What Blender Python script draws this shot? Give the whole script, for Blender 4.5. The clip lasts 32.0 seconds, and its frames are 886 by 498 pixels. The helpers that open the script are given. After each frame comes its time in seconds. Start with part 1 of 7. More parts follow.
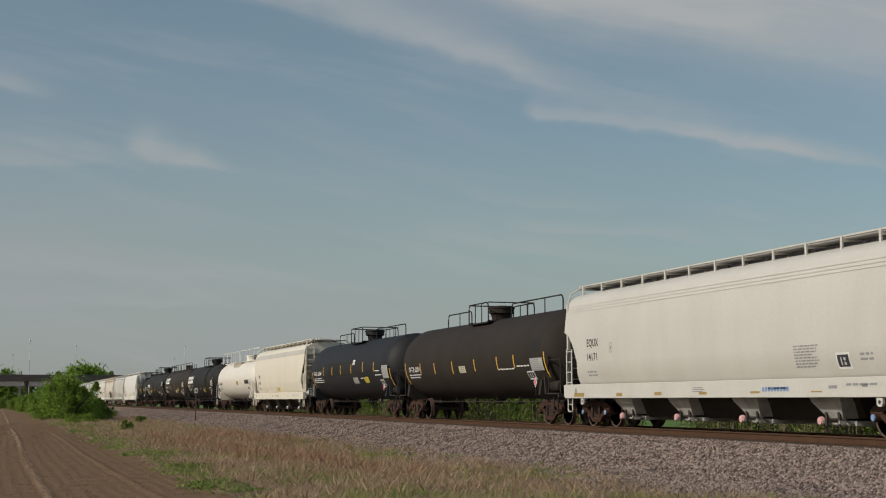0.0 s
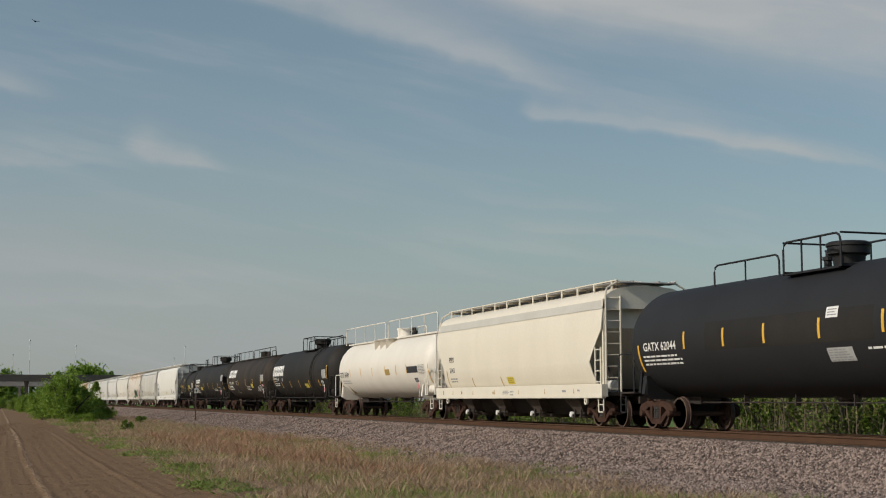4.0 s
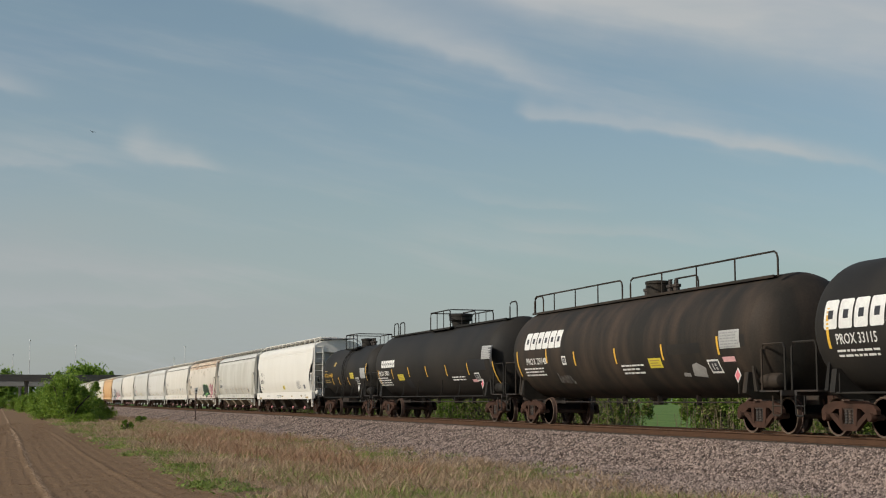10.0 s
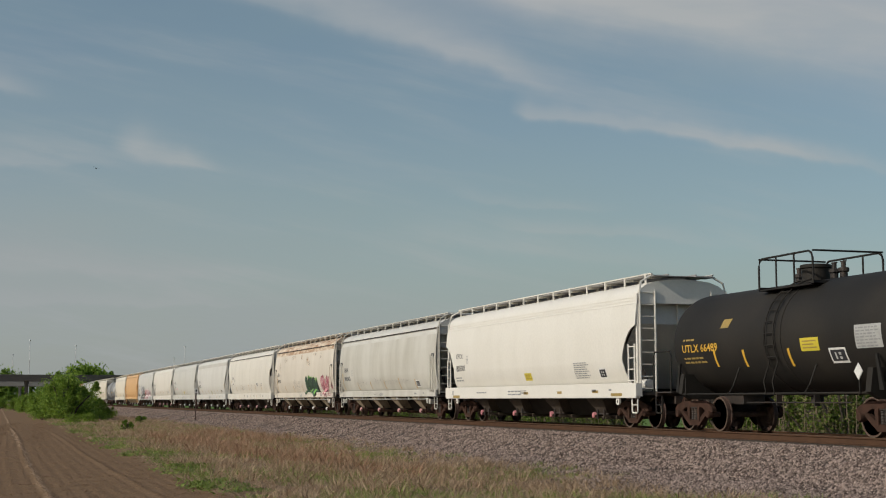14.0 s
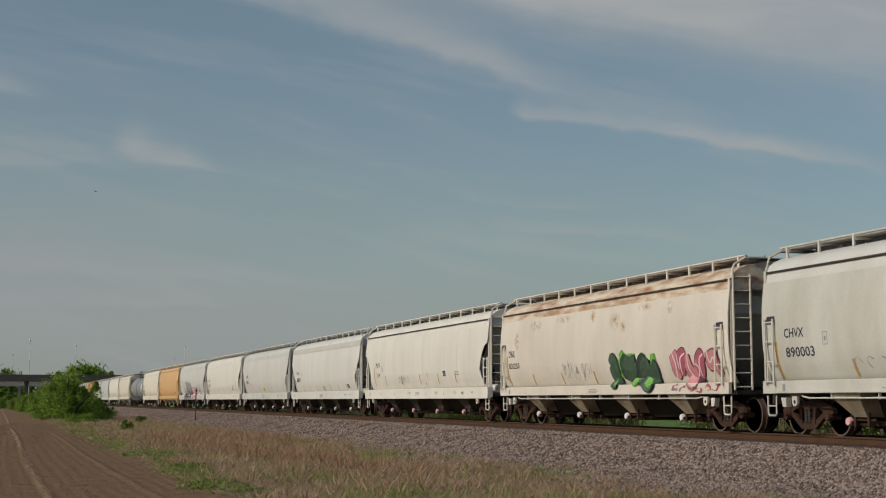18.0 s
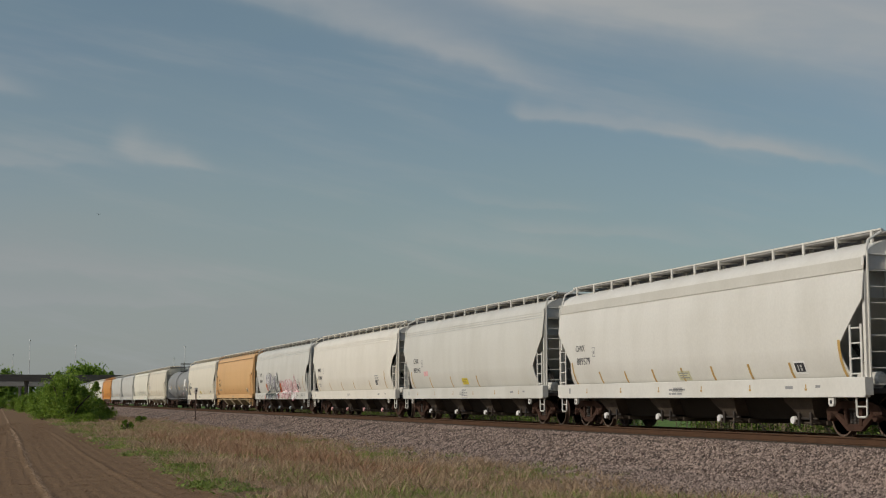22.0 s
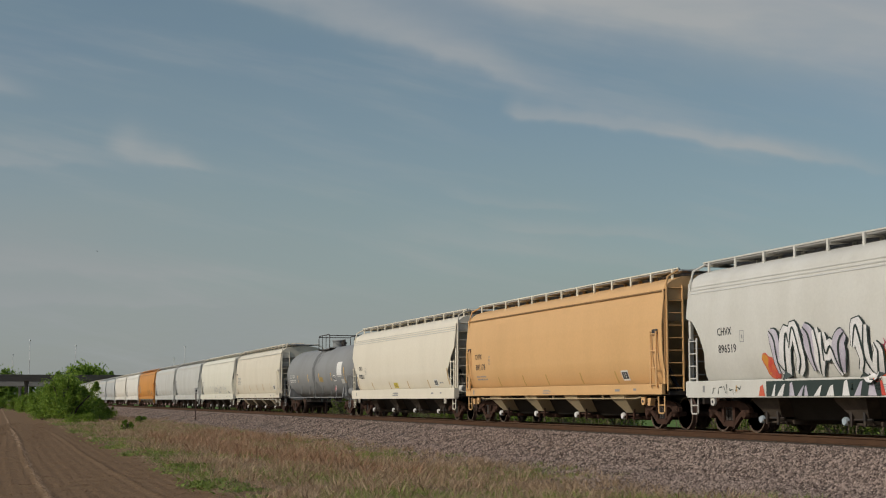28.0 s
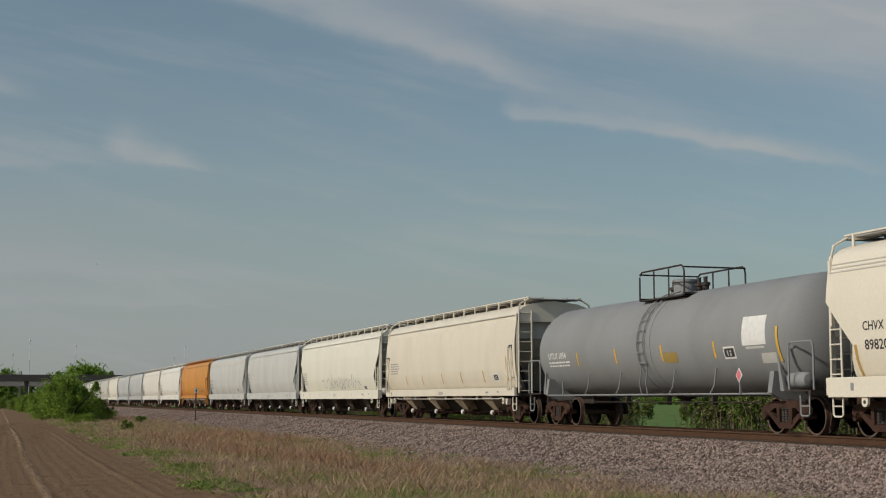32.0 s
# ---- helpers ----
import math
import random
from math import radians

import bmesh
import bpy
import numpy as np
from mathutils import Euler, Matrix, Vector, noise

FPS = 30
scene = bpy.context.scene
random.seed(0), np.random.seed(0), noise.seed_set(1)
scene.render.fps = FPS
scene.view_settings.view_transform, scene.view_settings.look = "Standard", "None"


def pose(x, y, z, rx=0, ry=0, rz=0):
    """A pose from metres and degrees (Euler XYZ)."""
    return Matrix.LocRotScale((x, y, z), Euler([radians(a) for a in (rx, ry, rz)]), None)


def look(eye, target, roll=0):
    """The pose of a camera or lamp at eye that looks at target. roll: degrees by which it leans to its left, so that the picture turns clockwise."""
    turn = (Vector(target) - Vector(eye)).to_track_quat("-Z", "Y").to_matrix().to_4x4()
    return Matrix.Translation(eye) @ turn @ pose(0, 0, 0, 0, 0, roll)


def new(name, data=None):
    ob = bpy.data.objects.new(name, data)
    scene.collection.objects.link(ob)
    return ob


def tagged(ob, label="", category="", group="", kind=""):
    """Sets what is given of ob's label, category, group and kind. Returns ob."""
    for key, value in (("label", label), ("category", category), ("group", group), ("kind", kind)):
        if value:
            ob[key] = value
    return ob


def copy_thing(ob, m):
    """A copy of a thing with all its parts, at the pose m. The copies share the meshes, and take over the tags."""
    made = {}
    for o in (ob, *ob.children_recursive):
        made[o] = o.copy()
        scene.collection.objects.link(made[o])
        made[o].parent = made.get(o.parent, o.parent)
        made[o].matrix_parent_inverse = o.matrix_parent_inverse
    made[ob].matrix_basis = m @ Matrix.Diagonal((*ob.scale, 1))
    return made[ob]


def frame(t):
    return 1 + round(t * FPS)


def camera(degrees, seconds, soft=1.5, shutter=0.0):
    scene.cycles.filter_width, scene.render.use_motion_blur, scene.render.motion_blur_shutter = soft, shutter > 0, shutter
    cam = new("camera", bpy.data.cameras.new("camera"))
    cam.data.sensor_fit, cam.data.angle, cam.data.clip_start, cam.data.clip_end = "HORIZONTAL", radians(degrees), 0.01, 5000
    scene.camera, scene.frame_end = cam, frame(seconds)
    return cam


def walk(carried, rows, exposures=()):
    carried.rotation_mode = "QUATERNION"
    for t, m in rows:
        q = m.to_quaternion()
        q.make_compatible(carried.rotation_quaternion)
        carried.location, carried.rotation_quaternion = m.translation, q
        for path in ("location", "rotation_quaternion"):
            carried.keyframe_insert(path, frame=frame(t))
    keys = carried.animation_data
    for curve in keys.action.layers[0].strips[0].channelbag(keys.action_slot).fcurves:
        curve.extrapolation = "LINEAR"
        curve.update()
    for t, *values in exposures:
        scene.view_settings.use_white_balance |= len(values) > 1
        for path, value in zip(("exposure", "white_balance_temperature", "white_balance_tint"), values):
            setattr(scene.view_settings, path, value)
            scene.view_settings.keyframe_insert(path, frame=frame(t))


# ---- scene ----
import functools

# ---- camera: on a tripod in the field, looking up the line at the coming train ----
CAM_Y, CAM_Z = -19.5, 0.84          # rail top is z = 0, the track runs along x
cam = camera(35.0, 32.0, 1.1)
STOPS = ((0.0, -0.05), (1.0, 0.03), (2.0, 0.085), (3.5, 0.08), (5.5, -0.13), (7.0, -0.15), (8.0, 0.05), (9.0, 0.2), (11.0, 0.2), (12.0, 0.145), (13.0, 0.085), (14.0, 0.0), (17.0, -0.15), (20.0, -0.21), (24.0, -0.19), (28.0, -0.16), (30.0, -0.20), (32.0, -0.11))
EYE = pose(0, CAM_Y, CAM_Z, 90 + 6.14, 0, 72.47)
walk(cam, [(0.0, EYE), (32.0, EYE)], [(t, e, 6650, 7) for t, e in STOPS])

# ---- world and sun ----
SUN = Vector((0.12, -0.84, 0.52)).normalized()
world = bpy.data.worlds.new("world")
scene.world = world
world.use_nodes = True
wn, wl = world.node_tree.nodes, world.node_tree.links
sky = wn.new("ShaderNodeTexSky")
sky.sky_type, sky.sun_disc = "NISHITA", False
sky.sun_elevation = math.asin(SUN.z)
sky.sun_rotation = math.atan2(SUN.x, SUN.y)
sky.air_density, sky.dust_density, sky.ozone_density = 1.0, 1.2, 1.2
wl.new(sky.outputs[0], wn["Background"].inputs[0])
wn["Background"].inputs[1].default_value = 0.084
sun = new("sun", bpy.data.lights.new("sun", "SUN"))
sun.data.energy, sun.data.angle, sun.data.color = 2.75, radians(0.6), (1.0, 0.935, 0.86)
sun.matrix_world = look((0, 0, 60), Vector((0, 0, 60)) - SUN)


# ---- materials ----
def material(name, colour, rough=0.6, metal=0.0, spots=0.25, scale=3.0, fine=60.0, bump=0.1, second=None, stretch=(1, 1, 1), gloss=0.5, speck=0.12):
    """Paint, metal or stone with a coarse and a fine variation of its own."""
    m = bpy.data.materials.new(name)
    m.use_nodes = True
    n, l = m.node_tree.nodes, m.node_tree.links
    b = n["Principled BSDF"]
    b.inputs["Roughness"].default_value, b.inputs["Metallic"].default_value = rough, metal
    b.inputs["Specular IOR Level"].default_value = gloss
    co, info, shift, mapping = n.new("ShaderNodeTexCoord"), n.new("ShaderNodeObjectInfo"), n.new("ShaderNodeVectorMath"), n.new("ShaderNodeMapping")
    shift.operation = "ADD"
    spread = n.new("ShaderNodeMath")
    spread.operation = "MULTIPLY"
    spread.inputs[1].default_value = 37.0
    l.new(info.outputs["Random"], spread.inputs[0])
    l.new(co.outputs["Object"], shift.inputs[0])
    l.new(spread.outputs[0], shift.inputs[1])
    mapping.inputs["Scale"].default_value = stretch
    l.new(shift.outputs[0], mapping.inputs[0])
    big, small = n.new("ShaderNodeTexNoise"), n.new("ShaderNodeTexNoise")
    big.inputs["Scale"].default_value, big.inputs["Detail"].default_value = scale, 5
    small.inputs["Scale"].default_value, small.inputs["Detail"].default_value = fine, 3
    l.new(mapping.outputs[0], big.inputs["Vector"])
    l.new(shift.outputs[0], small.inputs["Vector"])
    ramp = n.new("ShaderNodeMapRange")
    ramp.inputs[1].default_value, ramp.inputs[2].default_value = 0.4, 0.72
    l.new(big.outputs[0], ramp.inputs[0])
    part_of = n.new("ShaderNodeMath")
    part_of.operation = "MULTIPLY"
    part_of.inputs[1].default_value = spots
    l.new(ramp.outputs[0], part_of.inputs[0])
    mix = n.new("ShaderNodeMix")
    mix.data_type = "RGBA"
    mix.inputs[6].default_value = (*colour, 1)
    mix.inputs[7].default_value = (*(second or [c * 0.45 for c in colour]), 1)
    l.new(part_of.outputs[0], mix.inputs[0])
    grain = n.new("ShaderNodeMapRange")
    grain.inputs[1].default_value, grain.inputs[2].default_value = 0.3, 0.7
    grain.inputs[3].default_value, grain.inputs[4].default_value = 1 - speck, 1 + 0.8 * speck
    l.new(small.outputs[0], grain.inputs[0])
    tint = n.new("ShaderNodeMix")
    tint.data_type, tint.blend_type = "RGBA", "MULTIPLY"
    tint.inputs[0].default_value = 1.0
    l.new(mix.outputs[2], tint.inputs[6])
    l.new(grain.outputs[0], tint.inputs[7])
    l.new(tint.outputs[2], b.inputs["Base Color"])
    bp = n.new("ShaderNodeBump")
    bp.inputs["Strength"].default_value, bp.inputs["Distance"].default_value = bump, 0.02
    l.new(small.outputs[0], bp.inputs["Height"])
    l.new(bp.outputs[0], b.inputs["Normal"])
    return m


@functools.lru_cache(None)
def paint(r, g, b, dirt=0.25, rust=0, rough=0.45, gloss=0.4):
    """Weathered paint on steel: streaks that run down the sheets, and rust where the car has it."""
    second = (0.30, 0.15, 0.07) if rust else (r * 0.55, g * 0.52, b * 0.45)
    return material("car_paint", (r, g, b), rough, 0, dirt, 1.1, 14, 0.015, second, (0.8, 0.8, 0.25), gloss, 0.035)


BLACK = material("tank_black", (0.021, 0.0195, 0.0175), 0.62, 0, 0.7, 0.8, 20, 0.03, (0.040, 0.034, 0.027), (0.6, 0.6, 0.4), 0.16, 0.08)
STEEL_DARK = material("dark_steel", (0.035, 0.03, 0.027), 0.7, 0.2, 0.5, 3, 40, 0.2, (0.09, 0.055, 0.035))
RUSTY = material("rusty_cast_steel", (0.064, 0.034, 0.024), 0.95, 0.0, 0.8, 4, 50, 0.3, (0.032, 0.02, 0.015), (1, 1, 1), 0.15)
WHEEL = material("wheel_steel", (0.075, 0.046, 0.036), 0.75, 0.2, 0.6, 5, 40, 0.1, (0.14, 0.08, 0.055))
TREAD = material("bright_tread", (0.22, 0.165, 0.12), 0.5, 0.5, 0.4, 6, 40, 0.05)
RAIL = material("rail_rust", (0.085, 0.046, 0.027), 0.95, 0.0, 0.5, 3, 60, 0.2, (0.05, 0.029, 0.02), (1, 1, 1), 0.15)
TIE = material("tie_wood", (0.075, 0.058, 0.045), 0.9, 0, 0.6, 6, 60, 0.5, (0.14, 0.115, 0.09), (0.2, 3, 3))
YELLOW = material("reflector_yellow", (0.72, 0.42, 0.05), 0.4, 0, 0.2, 8, 60, 0.02)
LEMON = material("plate_lemon", (0.64, 0.52, 0.05), 0.5, 0, 0.2, 8, 60, 0.02)
DULL_YELLOW = material("reflector_ochre", (0.50, 0.31, 0.09), 0.5, 0, 0.3, 8, 60, 0.02)
WHITE = material("stencil_white", (0.75, 0.74, 0.7), 0.6, 0, 0.25, 6, 60, 0.02)
INK = material("stencil_black", (0.03, 0.03, 0.035), 0.6, 0, 0.2, 6, 60, 0.02)
GREYINK = material("stencil_grey", (0.28, 0.28, 0.28), 0.6, 0, 0.2, 6, 60, 0.02)
STENCIL_GREY = material("stencil_light_grey", (0.5, 0.5, 0.48), 0.6, 0, 0.2, 6, 60, 0.02)
PLACARD = material("placard_rose", (0.66, 0.16, 0.19), 0.5, 0, 0.2, 8, 60, 0.02)
PINK = material("faded_pink", (0.72, 0.40, 0.40), 0.5, 0, 0.3, 8, 60, 0.02)
BLUE = material("cap_blue", (0.22, 0.33, 0.55), 0.5, 0, 0.3, 8, 60, 0.02)
NAVY = material("stencil_navy", (0.025, 0.032, 0.055), 0.6, 0, 0.2, 6, 60, 0.02)
OCHRE = material("plate_ochre", (0.36, 0.25, 0.07), 0.5, 0, 0.3, 8, 60, 0.02)
CREAM_PLATE = material("plate_cream", (0.58, 0.55, 0.36), 0.5, 0, 0.3, 8, 60, 0.02)
SPRAY_GREEN = material("spray_green", (0.16, 0.42, 0.06), 0.5, 0, 0.3, 3, 40, 0.02)
SPRAY_DARK = material("spray_dark", (0.03, 0.045, 0.04), 0.5, 0, 0.3, 3, 40, 0.02)
SPRAY_RED = material("spray_red", (0.55, 0.07, 0.05), 0.5, 0, 0.4, 3, 40, 0.02, (0.7, 0.3, 0.1))
SPRAY_CRIMSON = material("spray_crimson", (0.42, 0.10, 0.14), 0.5, 0, 0.4, 3, 40, 0.02)
SPRAY_ROSE = material("spray_rose", (0.56, 0.22, 0.24), 0.5, 0, 0.4, 3, 40, 0.02)
SPRAY_LILAC = material("spray_lilac", (0.42, 0.38, 0.45), 0.5, 0, 0.5, 2, 40, 0.02, (0.68, 0.66, 0.68))
SPRAY_WHITE = material("spray_white", (0.74, 0.72, 0.70), 0.5, 0, 0.3, 3, 40, 0.02)
SPRAY_PINK = material("spray_pink", (0.72, 0.52, 0.52), 0.5, 0, 0.4, 3, 40, 0.02, (0.78, 0.72, 0.70))
SPRAY_BLUE = material("spray_blue", (0.36, 0.42, 0.46), 0.5, 0, 0.4, 3, 40, 0.02)
SPRAY_TEAL = material("spray_teal", (0.045, 0.085, 0.06), 0.5, 0, 0.6, 3, 40, 0.02, (0.10, 0.16, 0.07))
SPRAY_MAROON = material("spray_maroon", (0.14, 0.04, 0.06), 0.5, 0, 0.4, 3, 40, 0.02)
SPRAY_GREY = material("spray_grey", (0.33, 0.32, 0.30), 0.5, 0, 0.4, 3, 40, 0.02)
GRATING = material("walkway_grating", (0.27, 0.265, 0.255), 0.8, 0.0, 0.6, 4, 90, 0.6, (0.42, 0.41, 0.39))
# near-black base: deep shade under the cars is put into this dirty colour
UNDER = material("dirty_shaded_underside", (0.034, 0.028, 0.023), 0.95, 0, 0.6, 2, 30, 0.2, (0.022, 0.018, 0.015), (1, 1, 1), 0.15)
# dirt darkened further for funnels that hang in shade below the sill
FUNNEL_DARK = material("dirty_shaded_funnel", (0.085, 0.066, 0.05), 0.9, 0, 0.8, 2, 30, 0.1, (0.045, 0.035, 0.027), (1, 1, 1), 0.2)
FUNNEL_PALE = material("pale_funnel", (0.46, 0.45, 0.42), 0.7, 0, 0.8, 2, 30, 0.1, (0.20, 0.18, 0.15), (1, 1, 1), 0.3)
FUNNEL_TAN = material("dusty_tan_funnel", (0.38, 0.31, 0.215), 0.9, 0, 0.8, 2, 30, 0.1, (0.12, 0.09, 0.06), (1, 1, 1), 0.2)
CONCRETE = material("concrete", (0.33, 0.31, 0.28), 0.9, 0, 0.5, 0.3, 8, 0.2, (0.2, 0.19, 0.17))
C_RESERVOIR = material("dusty_white_cylinder", (0.62, 0.60, 0.55), 0.6, 0, 0.5, 3, 30, 0.05, (0.36, 0.32, 0.27))
# concrete darkened so that the near overpass shows its shaded side
DARK_CONCRETE = material("shaded_concrete", (0.085, 0.078, 0.07), 0.9, 0, 0.5, 0.3, 8, 0.2, (0.055, 0.05, 0.046))
PALE_STEEL = material("galvanised_steel", (0.62, 0.63, 0.64), 0.6, 0.0, 0.3, 2, 30, 0.05)
POST = material("post_rust", (0.085, 0.05, 0.04), 0.8, 0, 0.4, 4, 40, 0.2)
DEAD_STEM = material("dead_stem", (0.20, 0.15, 0.10), 0.9, 0, 0.5, 5, 40, 0.1)
BARK = material("bark", (0.10, 0.08, 0.06), 0.95, 0, 0.6, 5, 40, 0.6, (0.05, 0.04, 0.03), (1, 1, 0.3))


def leaf_material(name, one, two, rough=0.55):
    """Leaves that differ from one to the next and let some light through."""
    m = bpy.data.materials.new(name)
    m.use_nodes = True
    n, l = m.node_tree.nodes, m.node_tree.links
    b = n["Principled BSDF"]
    b.inputs["Roughness"].default_value = rough
    b.inputs["Specular IOR Level"].default_value = 0.25
    geo, mix = n.new("ShaderNodeNewGeometry"), n.new("ShaderNodeMix")
    mix.data_type = "RGBA"
    mix.inputs[6].default_value, mix.inputs[7].default_value = (*one, 1), (*two, 1)
    l.new(geo.outputs["Random Per Island"], mix.inputs[0])
    l.new(mix.outputs[2], b.inputs["Base Color"])
    tr, add = n.new("ShaderNodeBsdfTranslucent"), n.new("ShaderNodeMixShader")
    l.new(mix.outputs[2], tr.inputs[0])
    add.inputs[0].default_value = 0.3
    l.new(b.outputs[0], add.inputs[1])
    l.new(tr.outputs[0], add.inputs[2])
    l.new(add.outputs[0], n["Material Output"].inputs[0])
    return m


LEAF = leaf_material("leaves_green", (0.11, 0.20, 0.02), (0.27, 0.40, 0.05))
LEAF_DARK = leaf_material("leaves_dark", (0.075, 0.14, 0.018), (0.18, 0.28, 0.04))
LEAF_LIGHT = leaf_material("leaves_light", (0.17, 0.27, 0.03), (0.35, 0.46, 0.08))
LEAF_WEED = leaf_material("leaves_weed", (0.11, 0.17, 0.03), (0.29, 0.35, 0.08))
SCRUB = leaf_material("scrub_leaves", (0.085, 0.14, 0.02), (0.23, 0.31, 0.05))
SCRUB_DARK = leaf_material("scrub_dark", (0.05, 0.085, 0.016), (0.14, 0.19, 0.035))
SCRUB_DRY = leaf_material("scrub_dry", (0.14, 0.12, 0.05), (0.30, 0.27, 0.12))
GRASS_GREEN = leaf_material("grass_green", (0.14, 0.20, 0.035), (0.32, 0.38, 0.10), 0.6)
GRASS_DRY = leaf_material("grass_dry", (0.25, 0.165, 0.10), (0.60, 0.44, 0.285), 0.7)
GRASS_RUST = leaf_material("grass_rust", (0.27, 0.155, 0.09), (0.53, 0.34, 0.21), 0.7)
SOIL = leaf_material("soil_clods", (0.145, 0.09, 0.05), (0.32, 0.205, 0.118), 0.95)
STONE = leaf_material("ballast_stone", (0.078, 0.054, 0.046), (0.58, 0.45, 0.38), 0.9)


def stain_material():
    """Rust that fades out towards the edges of its patch, broken up by grain."""
    m = bpy.data.materials.new("soft_rust_stain")
    m.use_nodes = True
    n, l = m.node_tree.nodes, m.node_tree.links
    b = n["Principled BSDF"]
    b.inputs["Base Color"].default_value, b.inputs["Roughness"].default_value = (0.56, 0.35, 0.15, 1), 0.7
    co, away, length_of, fade, noise, grain, mul = n.new("ShaderNodeTexCoord"), n.new("ShaderNodeVectorMath"), n.new("ShaderNodeVectorMath"), n.new("ShaderNodeMapRange"), n.new("ShaderNodeTexNoise"), n.new("ShaderNodeMapRange"), n.new("ShaderNodeMath")
    away.operation, length_of.operation, mul.operation = "SUBTRACT", "LENGTH", "MULTIPLY"
    flat = n.new("ShaderNodeVectorMath")
    flat.operation = "MULTIPLY"
    flat.inputs[1].default_value = (1, 0, 1)
    away.inputs[1].default_value = (0.5, 0, 0.5)
    l.new(co.outputs["Generated"], flat.inputs[0])
    l.new(flat.outputs[0], away.inputs[0])
    l.new(away.outputs[0], length_of.inputs[0])
    l.new(length_of.outputs["Value"], fade.inputs[0])
    fade.interpolation_type = "SMOOTHSTEP"
    fade.inputs[1].default_value, fade.inputs[2].default_value, fade.inputs[3].default_value, fade.inputs[4].default_value = 0.03, 0.5, 0.55, 0.0
    noise.inputs["Scale"].default_value, noise.inputs["Detail"].default_value = 5.0, 5
    l.new(co.outputs["Object"], noise.inputs["Vector"])
    l.new(noise.outputs[0], grain.inputs[0])
    grain.inputs[1].default_value, grain.inputs[2].default_value = 0.38, 0.62
    l.new(fade.outputs[0], mul.inputs[0])
    l.new(grain.outputs[0], mul.inputs[1])
    l.new(mul.outputs[0], b.inputs["Alpha"])
    return m


SOFT_STAIN = stain_material()


